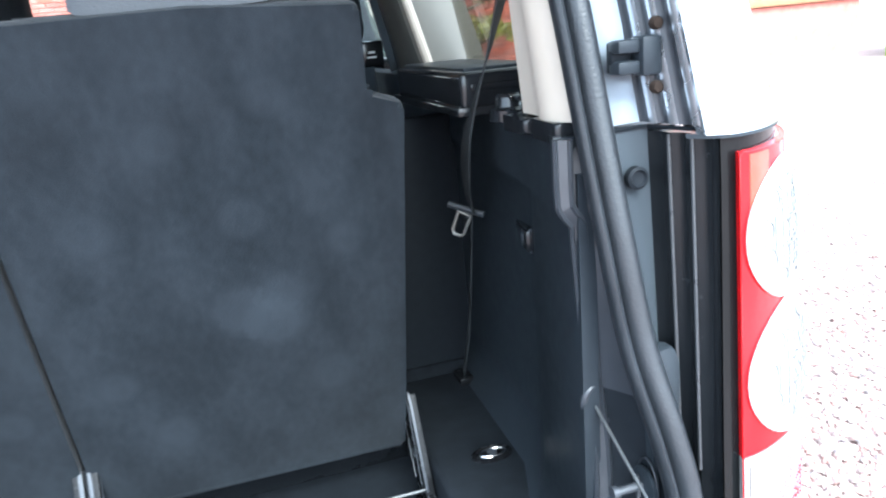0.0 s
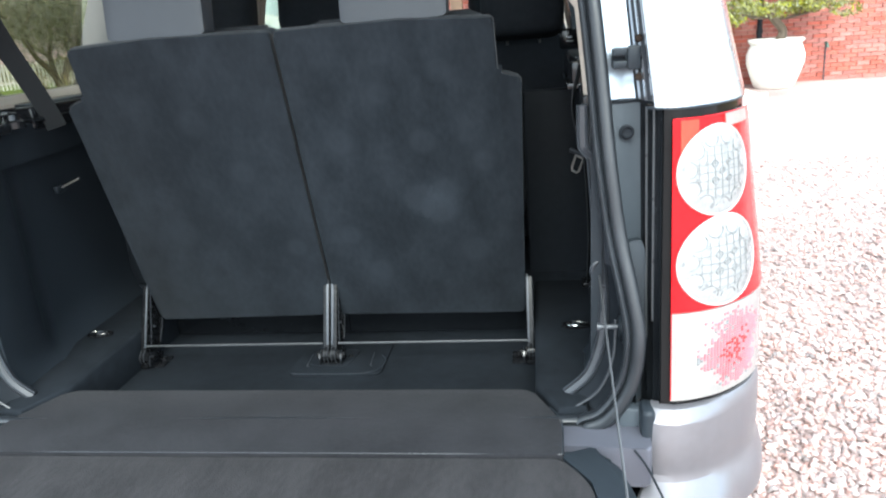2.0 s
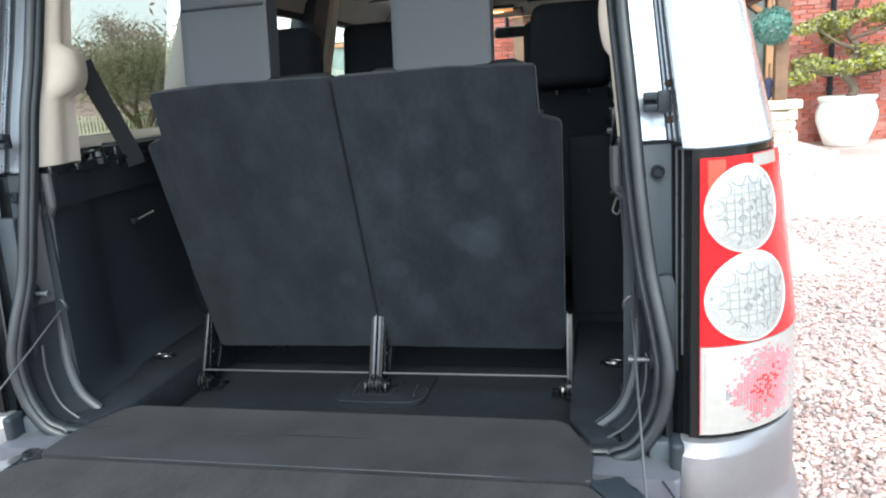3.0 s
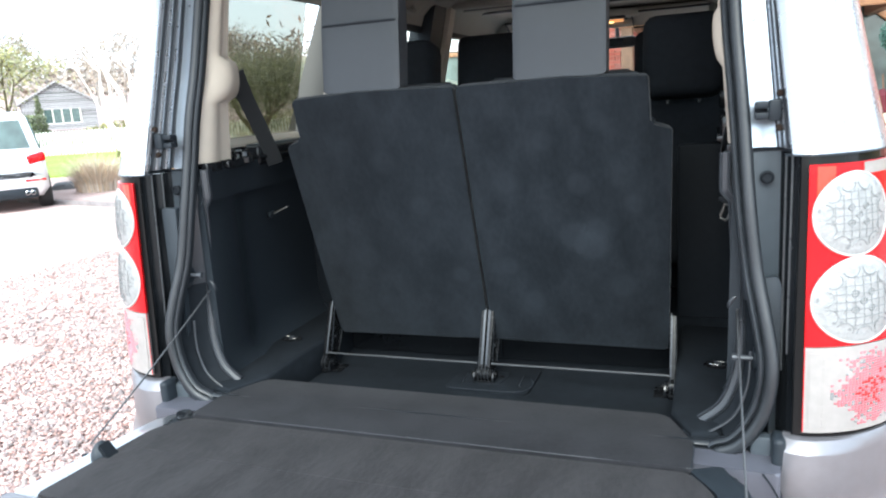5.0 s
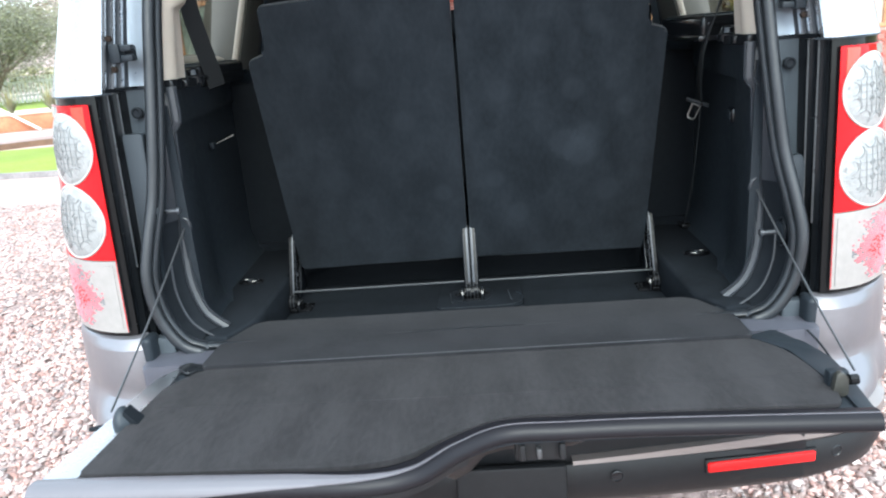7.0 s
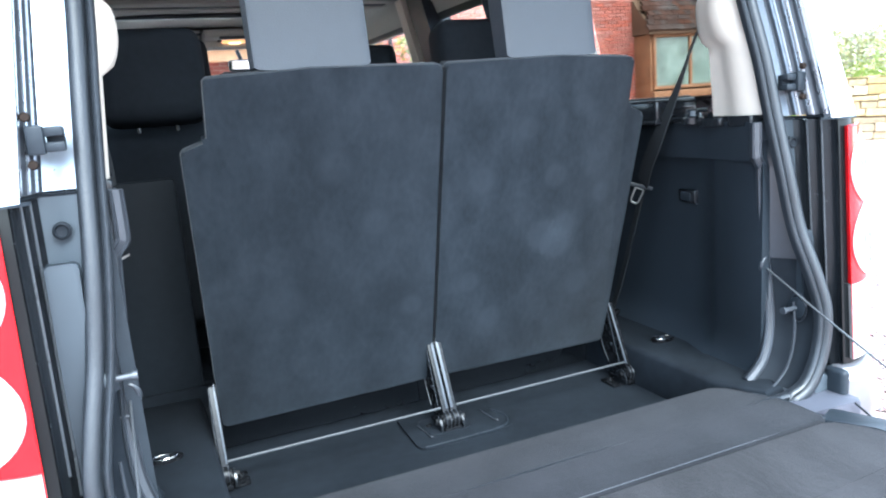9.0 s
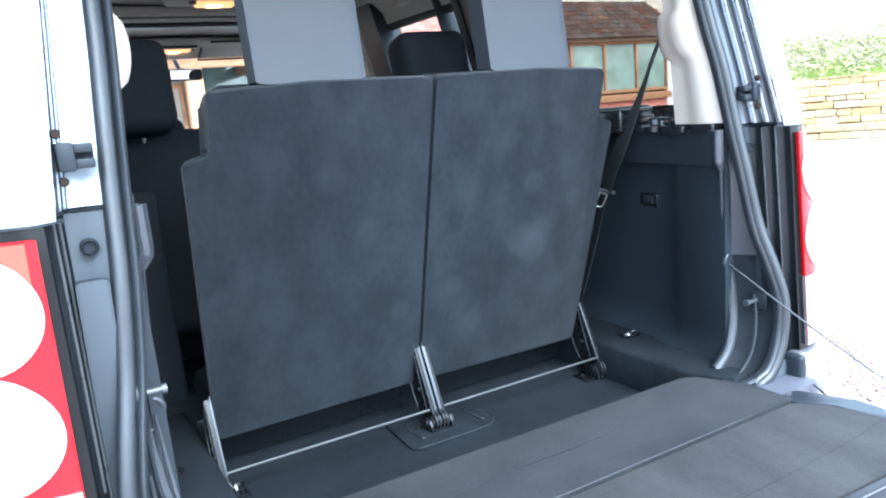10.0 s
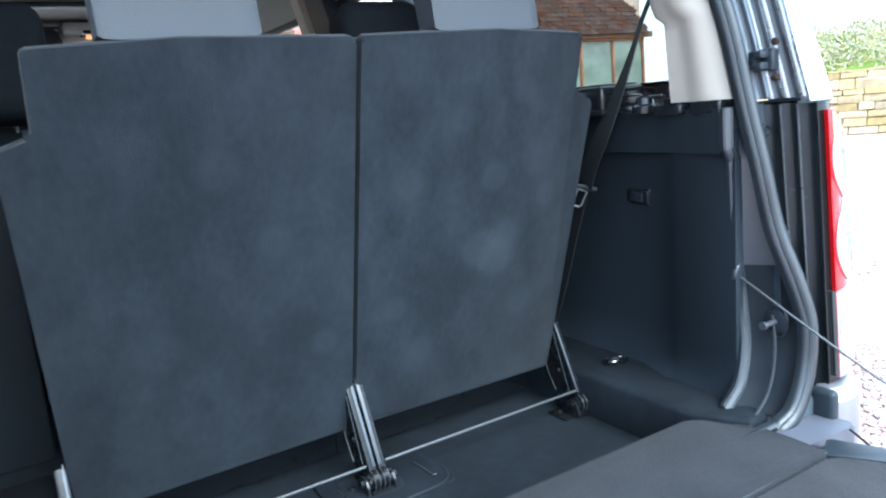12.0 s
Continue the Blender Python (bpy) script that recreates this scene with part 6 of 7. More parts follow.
dwarf = thing("dwarf_wall", "pale sandstone dwarf wall under the porch posts", "wall")
part("core", B((1.25, 10.97, 0.42), (4.0, 0.24, 0.84)), M_MORTAR, dwarf, "mortar core")
stone_run("stone", (-0.75, 10.94), (3.28, 10.94), 0.0, 0.80, 0.30, 0.40, dwarf, 0.02, 5, stone=M_STONE_PALE)
part("coping", B((1.25, 10.95, 0.87), (4.15, 0.42, 0.12), 0.02), M_STONE_PALE, dwarf, "sandstone coping")
tagged(part("pavement", prism(bmesh.new(), [(-1.5, 9.5), (3.2, 9.7), (4.1, 12.2), (4.1, 14.0), (-1.5, 14.0)], lambda a, b, w: Vector((a, b, w)), -0.05, 0.035, 0.01), M_POT), "pale paving before the porch", "pavement", kind="structure")
tagged(part("trim", prism(bmesh.new(), [(3.22, 9.62), (3.40, 9.60), (4.24, 12.2), (4.12, 12.25)], lambda a, b, w: Vector((a, b, w)), -0.02, 0.045, 0.01), M_MORTAR), "dark stone edging along the paving", "edging", kind="structure")


def blob_leaves(rng, centre, radii, n):
    """Points scattered through an uneven, lumpy clump, denser near its skin."""
    out = []
    lumps = [(Vector((rng.gauss(0, 0.45), rng.gauss(0, 0.45), rng.gauss(0, 0.4))), rng.uniform(0.35, 0.65)) for _ in range(9)]
    while len(out) < n:
        c, r = lumps[rng.randrange(9)]
        d = Vector((rng.gauss(0, 1), rng.gauss(0, 1), rng.gauss(0, 1))).normalized() * r * rng.uniform(0.55, 1.0) ** 0.5
        q = c + d
        out.append((centre[0] + q.x * radii[0], centre[1] + q.y * radii[1], centre[2] + q.z * radii[2]))
    return out


# hanging leaf ball
ball = thing("hanging_leaf_ball", "turquoise green artificial leaf ball hanging from the porch beam", "ornament", at=(0, 0, 0))
rng = random.Random(8)
pts = []
for _ in range(2600):
    d = Vector((rng.gauss(0, 1), rng.gauss(0, 1), rng.gauss(0, 1))).normalized() * rng.uniform(0.215, 0.262)
    pts.append((2.90 + d.x, 10.78 + d.y, 1.95 + d.z))
leaves("foliage", pts, 0.024, M_LEAF_TEAL, ball)
core = bmesh.new()
bmesh.ops.create_icosphere(core, subdivisions=3, radius=0.222)
bmesh.ops.translate(core, verts=core.verts, vec=(2.90, 10.78, 1.95))
part("core", core, M_LEAF_TEAL, ball, "green foam core")
part("cord", tube(bmesh.new(), [(2.90, 10.78, 2.16), (2.90, 10.86, 2.44)], 0.006, 6), M_TRIM, ball)

# umbrellas leaning in the porch
for i, (dx, m_) in enumerate(((0.16, M_BURGUNDY), (0.29, M_NAVY))):
    u = thing("umbrella", "folded red umbrella standing on the wall" if i == 0 else "folded dark blue umbrella standing on the wall", "umbrella")
    part("canopy", lathe(bmesh.new(), [(0.030, 0.0), (0.065, 0.07), (0.050, 0.16), (0.068, 0.24), (0.03, 0.32)], 10, Matrix.Translation((2.62 + dx, 11.02, 0.935)) @ pose(0, 0, 0, 4, -6 + 8 * i, 0)), m_, u, "folded cloth canopy")
    part("handle", tube(bmesh.new(), [(2.60 + dx + 0.03 * i, 11.0, 1.26), (2.58 + dx + 0.05 * i, 10.98, 1.45)], 0.012, 8), M_OAK_DARK, u, "wooden handle")

# bay window with a lean-to tiled roof
bay = thing("bay_window", "oak framed bay window with a small tiled roof", "window")
BX0, BX1, BY, BS, BE = 10.62, 13.80, 13.45, 1.30, 2.76
part("bay_base", B(((BX0 + BX1) / 2, BY + 0.30, BS / 2), (BX1 - BX0, 0.56, BS)), M_BRICK_JOIN, bay, "brick base of the bay")
part("sill", B(((BX0 + BX1) / 2, BY - 0.02, BS + 0.10), (BX1 - BX0 + 0.1, 0.16, 0.17), 0.015), M_OAK_RED, bay, "oak sill")
window(BX0, BX1, BS + 0.22, BE, BY, 3, 0.10, M_OAK_RED, bay, M_PANE_PALE)
for x in (BX0, BX1):
    part("bay_side", B((x, BY + 0.3, (BS + BE) / 2), (0.09, 0.56, BE - BS), 0.01), M_OAK_RED, bay, "oak bay side")
part("fascia", B(((BX0 + BX1) / 2, BY - 0.10, BE + 0.05), (BX1 - BX0 + 0.4, 0.10, 0.14), 0.01), M_OAK_DARK, bay, "dark fascia board")
tile = B((0, 0, 0), (0.165, 0.17, 0.026), 0.0)
tme = bpy.data.meshes.new("roof_tile")
tile.to_mesh(tme)
tile.free()
tme.materials.append(M_TILE)
for r in range(8):
    y, z = BY - 0.16 + 0.095 * r, BE + 0.13 + 0.115 * r
    for k in range(20):
        x = BX0 - 0.18 + 0.172 * k + (0.086 if r % 2 else 0)
        if x < BX1 + 0.2 - 0.04 * r and x > BX0 - 0.2 + 0.04 * r:
            o = new("roof_tile", tme)
            o.parent = bay
            o.matrix_local = pose(x, y, z + 0.004 * math.sin(k * 2.1 + r), 47 + 1.0 * math.sin(k * 1.7), 1.0 * math.sin(k * 3.3 + r), 0)
part("roof_deck", prism(bmesh.new(), [(BY - 0.14, BE + 0.02), (WALL_Y, BE + 0.86), (WALL_Y, BE + 0.02)], lambda a, b, w: Vector((w, a, b)), BX0 - 0.1, BX1 + 0.1), M_OAK_DARK, bay)

# planted pot
pot = thing("plant_pot", "large white stone pot standing by the brick wall", "plant pot", at=(0, 0, 0))
PX, PY = 4.64, 13.30
part("bowl", lathe(bmesh.new(), [(0.30, 0.0), (0.33, 0.03), (0.40, 0.22), (0.465, 0.42), (0.47, 0.56), (0.43, 0.68), (0.405, 0.74), (0.44, 0.77), (0.455, 0.81), (0.43, 0.83), (0.40, 0.82), (0.38, 0.74), (0.05, 0.72)], 40, Matrix.Translation((PX, PY, 0.0))), M_POT, pot, "pale weathered stone bowl", angle=50)
shrub = thing("topiary_shrub", "yellow green tiered shrub with a twisted trunk growing in the pot", "shrub")
tr = curve([(PX, PY, 0.70), (PX + 0.10, PY, 0.95), (PX - 0.10, PY, 1.25), (PX + 0.14, PY + 0.05, 1.55), (PX - 0.05, PY, 1.9), (PX + 0.1, PY, 2.4)], 6)
part("trunk", tube(bmesh.new(), tr, [0.085 - 0.055 * i / (len(tr) - 1) for i in range(len(tr))], 9), M_BARK, shrub, "twisted brown trunk")
for a, b in (((PX - 0.05, PY, 1.2), (PX - 0.75, PY, 1.32)), ((PX, PY, 1.15), (PX + 0.85, PY, 1.40)), ((PX + 0.05, PY, 1.6), (PX - 0.5, PY, 1.95)), ((PX, PY, 1.75), (PX + 0.7, PY, 2.1))):
    part("limb", tube(bmesh.new(), curve([a, ((a[0] + b[0]) / 2, a[1] - 0.1, (a[2] + b[2]) / 2 - 0.06), b], 5), [0.035 - 0.002 * i for i in range(11)], 7), M_BARK, shrub)
rng = random.Random(3)
pts = []
for c, r, n in (((PX - 0.55, PY, 1.33), (0.48, 0.40, 0.22), 1500), ((PX + 0.10, PY - 0.1, 1.36), (0.45, 0.40, 0.20), 1300), ((PX + 0.75, PY, 1.42), (0.45, 0.38, 0.24), 1500), ((PX - 0.35, PY, 1.98), (0.46, 0.40, 0.24), 1400), ((PX + 0.35, PY, 2.12), (0.5, 0.4, 0.20), 1400), ((PX + 0.75, PY, 2.1), (0.3, 0.3, 0.15), 500), ((PX + 0.2, PY, 2.62), (0.5, 0.4, 0.22), 1300)):
    pts += blob_leaves(rng, c, r, n)
leaves("crown", pts, 0.045, M_LEAF_YELLOW, shrub)
tap = thing("garden_tap", "small green garden tap on the brick wall", "tap")
part("tap_body", tube(bmesh.new(), [(5.72, WALL_Y - 0.02, 0.66), (5.72, WALL_Y - 0.10, 0.66), (5.72, WALL_Y - 0.12, 0.58)], 0.022, 8), M_LEAF_TEAL, tap, "green tap body")
part("tap_pipe", tube(bmesh.new(), [(5.72, WALL_Y - 0.03, 0.0), (5.72, WALL_Y - 0.03, 0.66)], 0.014, 8), M_STEEL, tap)

# stone retaining wall with a clipped hedge on the bank
bank = thing("stone_wall", "golden sandstone retaining wall along the drive", "wall")
WA, WB = (14.55, 12.9), (20.0, 2.6)
dirw = (Vector((*WB, 0)) - Vector((*WA, 0))).normalized()
nw = Vector((dirw.y, -dirw.x, 0))
part("core", prism(bmesh.new(), [(WA[0], WA[1]), (WB[0], WB[1]), (WB[0] - nw.x * 0.4, WB[1] - nw.y * 0.4), (WA[0] - nw.x * 0.4, WA[1] - nw.y * 0.4)], lambda a, b, w: Vector((a, b, w)), 0, 1.42), M_SAND_MORTAR, bank, "earth and mortar core")
stone_run("stone", WA, WB, 0.0, 1.45, 0.26, 0.46, bank, 0.05, 11)
hedge = tagged(new("hedge"), "clipped pale green hedge on the bank above the stone wall", "hedge", kind="stuff")
rng = random.Random(21)
pts = []
for _ in range(26000):
    u, v = rng.random(), rng.random()
    p = Vector((*WA, 0)).lerp(Vector((*WB, 0)), u) - nw * (0.22 + 1.6 * v + rng.gauss(0, 0.06))
    pts.append((p.x, p.y, 1.42 + 1.15 * math.sqrt(v) + rng.gauss(0, 0.07) + 0.06 * math.sin(u * 60)))
lv = leaves("foliage", pts, 0.055, M_HEDGE, hedge)
part("bank_earth", prism(bmesh.new(), [(0.4, 0.0), (0.4, 1.40), (2.2, 2.4), (6.0, 2.5), (6.0, 0.0)], lambda a, b, w: Vector((WA[0] - nw.x * a + dirw.x * w, WA[1] - nw.y * a + dirw.y * w, b)), -0.5, 11.5), M_GRASS, hedge, "grassy bank")


# ---- the garden side ----
def plot(name, pts, z, material, label, category):
    return tagged(part(name, prism(bmesh.new(), pts, lambda a, b, w: Vector((a, b, w)), -0.1, z, 0.015), material), label, category, kind="structure")


plot("lawn_near", rounded([(-9.3, 9.62), (-4.3, 8.9), (-4.6, 12.6), (-10.5, 12.1), (-10.5, 11.4)], 0.3), 0.05, M_GRASS, "short green lawn beside the drive", "lawn")
plot("lawn_far", rounded([(-40, 24), (-26, 14.5), (-17.0, 15.4), (-15.6, 19.5), (-14.8, 23.5), (-12.0, 27.0), (-9.2, 29), (-9.2, 34), (-30, 36)], 1.0), 0.05, M_GRASS, "bright green lawn before the fence", "lawn")
plot("planting_bed", rounded([(-12.6, 10.4), (-9.5, 9.85), (-10.7, 11.8), (-10.4, 14.2), (-13.0, 15.4), (-16.0, 14.3)], 0.3), 0.065, M_GRAVEL_BED, "pale gravel bed with shrubs", "planting bed")
kerb = curve([(-12.7, 10.35, 0.06), (-11.0, 9.9, 0.06), (-9.2, 9.5, 0.06), (-6.5, 9.1, 0.06), (-4.3, 8.85, 0.06)], 8)
tagged(part("trim_kerb", sweep(bmesh.new(), kerb, [(-0.03, -0.08), (0.03, -0.08), (0.03, 0.02), (-0.03, 0.02)], lambda p, t: Vector((0, 1, 0))), M_SLATECHIP), "low stone edging along the bed", "edging", kind="structure")


def bush(name, label, centre, radii, n, size, material, seed):
    b = thing(name, label, "shrub")
    rng = random.Random(seed)
    leaves("crown", blob_leaves(rng, centre, radii, n), size, material, b)
    for k in range(5):
        part("stem", tube(bmesh.new(), [(centre[0], centre[1], 0.04), (centre[0] + 0.25 * radii[0] * math.cos(k * 1.3), centre[1] + 0.25 * radii[1] * math.sin(k * 1.3), centre[2])], [0.02, 0.008], 5), M_BARK, b)
    return b


bush("shrub", "rounded dark green shrub in the gravel bed", (-12.6, 15.6, 0.50), (0.55, 0.5, 0.42), 2600, 0.05, M_LEAF, 1)
bush("shrub", "rounded golden brown shrub in the gravel bed", (-11.0, 12.95, 0.42), (0.46, 0.42, 0.30), 3200, 0.045, M_LEAF_BROWN, 2)
bush("shrub", "loose olive green shrub behind the birch", (-13.3, 14.5, 0.50), (0.50, 0.46, 0.36), 3000, 0.045, M_LEAF_YELLOW, 9)


def rock(at, size, seed):
    r = thing("rock", "dark grey slate rock in the gravel bed", "rock", group="bed rocks")
    rng = random.Random(seed)
    b = bmesh.new()
    bmesh.ops.create_icosphere(b, subdivisions=3, radius=1.0)
    for v in b.verts:
        k = 1 + 0.16 * math.sin(v.co.x * 5 + seed) * math.cos(v.co.y * 4) + rng.uniform(-0.05, 0.05)
        v.co = Vector((at[0] + v.co.x * size[0] * k, at[1] + v.co.y * size[1] * k, max(0.04, 0.06 + v.co.z * size[2] * k)))
    part("stone", b, M_ROCK, r, angle=20)


rock((-10.4, 11.4), (0.42, 0.3, 0.24), 3)
rock((-13.2, 12.0), (0.36, 0.28, 0.17), 5)
grass = thing("ornamental_grass", "clump of straw coloured ornamental grass", "grass")
rng = random.Random(17)
vs, fs = [], []
for _ in range(1900):
    a, r = rng.uniform(0, 6.283), rng.uniform(0.0, 0.45)
    bx, by = -11.7 + r * math.cos(a), 11.5 + r * math.sin(a)
    L, lean_ = rng.uniform(0.45, 0.95), rng.uniform(0.15, 1.0)
    p = []
    for k in range(4):
        f = k / 3
        p.append((bx + math.cos(a) * lean_ * f * f * L, by + math.sin(a) * lean_ * f * f * L, 0.05 + L * f * (1 - 0.35 * lean_ * f)))
    wx, wy = -math.sin(a) * 0.008, math.cos(a) * 0.008
    k0 = len(vs)
    for k, q in enumerate(p):
        t_ = 1 - k / 3.2
        vs += [(q[0] - wx * t_, q[1] - wy * t_, q[2]), (q[0] + wx * t_, q[1] + wy * t_, q[2])]
    fs += [(k0 + 2 * k, k0 + 2 * k + 1, k0 + 2 * k + 3, k0 + 2 * k + 2) for k in range(3)]
many("blades", vs, fs, M_STRAW, grass)


def branch(bm, rng, p, d, L, r, depth, tips):
    """A limb that forks until it is a twig."""
    q = p + d * L * 0.5 + Vector((rng.gauss(0, 0.05), rng.gauss(0, 0.05), 0.02)) * L
    e = p + d * L + Vector((rng.gauss(0, 0.08), rng.gauss(0, 0.08), 0.05)) * L
    tube(bm, curve([tuple(p), tuple(q), tuple(e)], 3), [r * (1 - 0.35 * i / 6) for i in range(7)], 6 if depth > 1 else 4)
    tips.append(e)
    if depth:
        for _ in range(rng.choice((2, 3))):
            nd = (d + Vector((rng.gauss(0, 0.45), rng.gauss(0, 0.45), rng.gauss(0.15, 0.3)))).normalized()
            branch(bm, rng, e, nd, L * rng.uniform(0.6, 0.8), r * 0.6, depth - 1, tips)


def tree(name, label, at, stems, L, r, depth, material, seed, crown=0, crown_size=0.1, crown_mat=None, spread=0.25, ball_r=0.5):
    t = thing(name, label, "tree")
    rng = random.Random(seed)
    tips = []
    for k in range(stems):
        b = bmesh.new()
        a = k * 2.4 + rng.uniform(0, 0.6)
        d = Vector((spread * math.cos(a), spread * math.sin(a), 1)).normalized()
        branch(b, rng, Vector((at[0] + 0.08 * math.cos(a), at[1] + 0.08 * math.sin(a), height(at[0], at[1]))), d, L, r, depth, tips)
        part("trunk", b, material, t, "forked trunk with bare limbs" if not crown else "forked trunk", angle=80)
    if crown:
        pts = []
        for _ in range(crown):
            c = tips[rng.randrange(len(tips))]
            pts.append((c.x + rng.gauss(0, ball_r), c.y + rng.gauss(0, ball_r), c.z + rng.gauss(0, ball_r * 0.7)))
        leaves("crown", pts, crown_size, crown_mat, t)
    return t


tree("birch_tree", "multi-stemmed pale birch with bare twigs", (-12.9, 13.6), 4, 1.55, 0.055, 4, M_BIRCH, 31, spread=0.13)
tree("garden_tree", "broad olive green tree with a forked dark trunk beyond the fence", (-19.5, 29.0), 4, 1.5, 0.15, 3, M_BARK, 12, crown=60000, crown_size=0.050, crown_mat=M_TREE_LEAF, spread=0.5, ball_r=0.85)
tree("garden_tree", "tall feathery pale green tree by the far drive", (-35.2, 28.4), 2, 2.1, 0.12, 3, M_BARK, 44, crown=2600, crown_size=0.12, crown_mat=M_HEDGE, spread=0.12, ball_r=0.6)
con = thing("conifer", "narrow dark green conifer beside the barn", "tree")
rng = random.Random(41)
gx, gy = -47.4, 41.6
gz = height(gx, gy)
part("trunk", tube(bmesh.new(), [(gx, gy, gz), (gx + 0.03, gy, gz + 2.5), (gx, gy, gz + 3.6)], [0.11, 0.07, 0.02], 7), M_BARK, con)
pts = []
for _ in range(3200):
    f = rng.random() ** 1.4
    a, r = rng.uniform(0, 6.283), (0.62 * (1 - f) + 0.05) * rng.uniform(0.55, 1.0) * (1 + 0.25 * math.sin(f * 40))
    pts.append((gx + r * math.cos(a), gy + r * math.sin(a), gz + 0.3 + 3.4 * f))
leaves("crown", pts, 0.10, M_LEAF, con)
for k, (x, y) in enumerate(((-62, 66), (-50, 72), (-40, 78), (-70, 58), (-30, 80), (-56, 62), (-84, 62), (-22, 74), (-12, 78), (-76, 76))):
    tree("bare_tree", "distant leafless tree on the hillside", (x, y), 1, 3.0 + 0.25 * (k % 3), 0.22, 4, M_WOODS, 60 + k, crown=2200, crown_size=0.16, crown_mat=M_WOODS, spread=0.1, ball_r=0.9)

box_hedge = tagged(new("clipped_hedge"), "dark green clipped hedge before the barn", "hedge", kind="stuff")
rng = random.Random(77)
cx_, cy_ = -47.0, 39.8
leaves("foliage", [(cx_ + rng.uniform(-1.0, 1.0), cy_ + rng.uniform(-0.7, 0.7) + 0.4 * rng.random(), height(cx_, cy_) + rng.uniform(0.0, 2.3)) for _ in range(4000)], 0.12, M_LEAF, box_hedge)

# raised brick planter with spiky plants and a leaning timber stake
planter = thing("raised_planter", "low orange brick planter on the gravel beyond the lawn", "planter")
PM = pose(-12.35, 16.5, 0, 0, 0, 17)
for a, b, c, d, nm in ((0, 3.4, 0, 0.22, "front_wall"), (0, 3.4, 1.3, 1.52, "back_wall"), (0, 0.22, 0.22, 1.3, "end_wall"), (3.18, 3.4, 0.22, 1.3, "end_wall")):
    part(nm, B(((a + b) / 2, (c + d) / 2, 0.19), (b - a, d - c, 0.38), 0.01), M_PLANTER, planter, "orange brick wall of the planter").matrix_local = PM
    part("coping", B(((a + b) / 2, (c + d) / 2, 0.405), (b - a + 0.05, d - c + 0.05, 0.05), 0.01), M_STONE_PALE, planter, "pale stone coping").matrix_local = PM
part("soil", B((1.7, 0.76, 0.34), (2.96, 1.08, 0.04)), M_SLATECHIP, planter, "dark soil").matrix_local = PM
stake = thing("timber_stake", "pale timber stake leaning on the planter", "stake")
part("pole", tube(bmesh.new(), [PM @ Vector((2.0, -0.35, 0.02)), PM @ Vector((1.0, 0.1, 0.62))], 0.035, 8), M_BIRCH, stake)
for k, (px_, py_) in enumerate(((1.15, 0.75), (2.05, 0.85), (0.5, 0.7))):
    spiky = thing("spiky_plant", "yellow green strap-leaved plant in the brick planter", "plant", group="planter plants")
    rng = random.Random(70 + k)
    vs, fs = [], []
    c0 = PM @ Vector((px_, py_, 0.36))
    for _ in range(90):
        a, L, ln = rng.uniform(0, 6.283), rng.uniform(0.35, 0.85), rng.uniform(0.1, 0.7)
        k0 = len(vs)
        for j in range(4):
            f = j / 3
            q = (c0.x + math.cos(a) * ln * f * L * 0.8, c0.y + math.sin(a) * ln * f * L * 0.8, c0.z + L * f * (1 - 0.45 * ln * f))
            wd_ = 0.02 * (1 - f * 0.9)
            vs += [(q[0] - math.sin(a) * wd_, q[1] + math.cos(a) * wd_, q[2]), (q[0] + math.sin(a) * wd_, q[1] - math.cos(a) * wd_, q[2])]
        fs += [(k0 + 2 * j, k0 + 2 * j + 1, k0 + 2 * j + 3, k0 + 2 * j + 2) for j in range(3)]
    many("blades", vs, fs, M_HEDGE, spiky)
edge_ = curve([(-10.2, 11.95, 0.06), (-9.4, 12.45, 0.06), (-8.6, 13.0, 0.06), (-7.6, 13.5, 0.06)], 6)
tagged(part("trim_edging", sweep(bmesh.new(), edge_, [(-0.04, -0.10), (0.04, -0.10), (0.04, 0.05), (-0.04, 0.05)], lambda p, t: Vector((0, 1, 0))), M_OAK_DARK), "dark sleeper edging behind the lawn", "edging", kind="structure")

# clipped garden hedges and far woods
hd = tagged(new("far_hedge"), "pale clipped hedge along the far field", "hedge", kind="stuff")
rng = random.Random(5)
pts = []
for _ in range(15000):
    u = rng.random()
    a = radians(-80 + 75 * u)
    r = 58 + 4 * math.sin(u * 19) + rng.gauss(0, 0.4)
    pts.append((r * math.sin(a), r * math.cos(a), rng.uniform(0, 1.2 + 0.4 * math.sin(u * 41))))
leaves("foliage", pts, 0.22, M_HEDGE, hd)
wd = tagged(new("far_woods"), "brown leafless woods on the hill", "woods", kind="stuff")
pts = []
for _ in range(30000):
    u = rng.random()
    a = radians(-110 + 130 * u)
    r = rng.uniform(120, 185)
    x, y = r * math.sin(a), r * math.cos(a)
    pts.append((x, y, height(x, y) + abs(rng.gauss(0, 2.3 + 1.2 * math.sin(u * 33)))))
leaves("foliage", pts, 0.75, M_WOODS, wd)

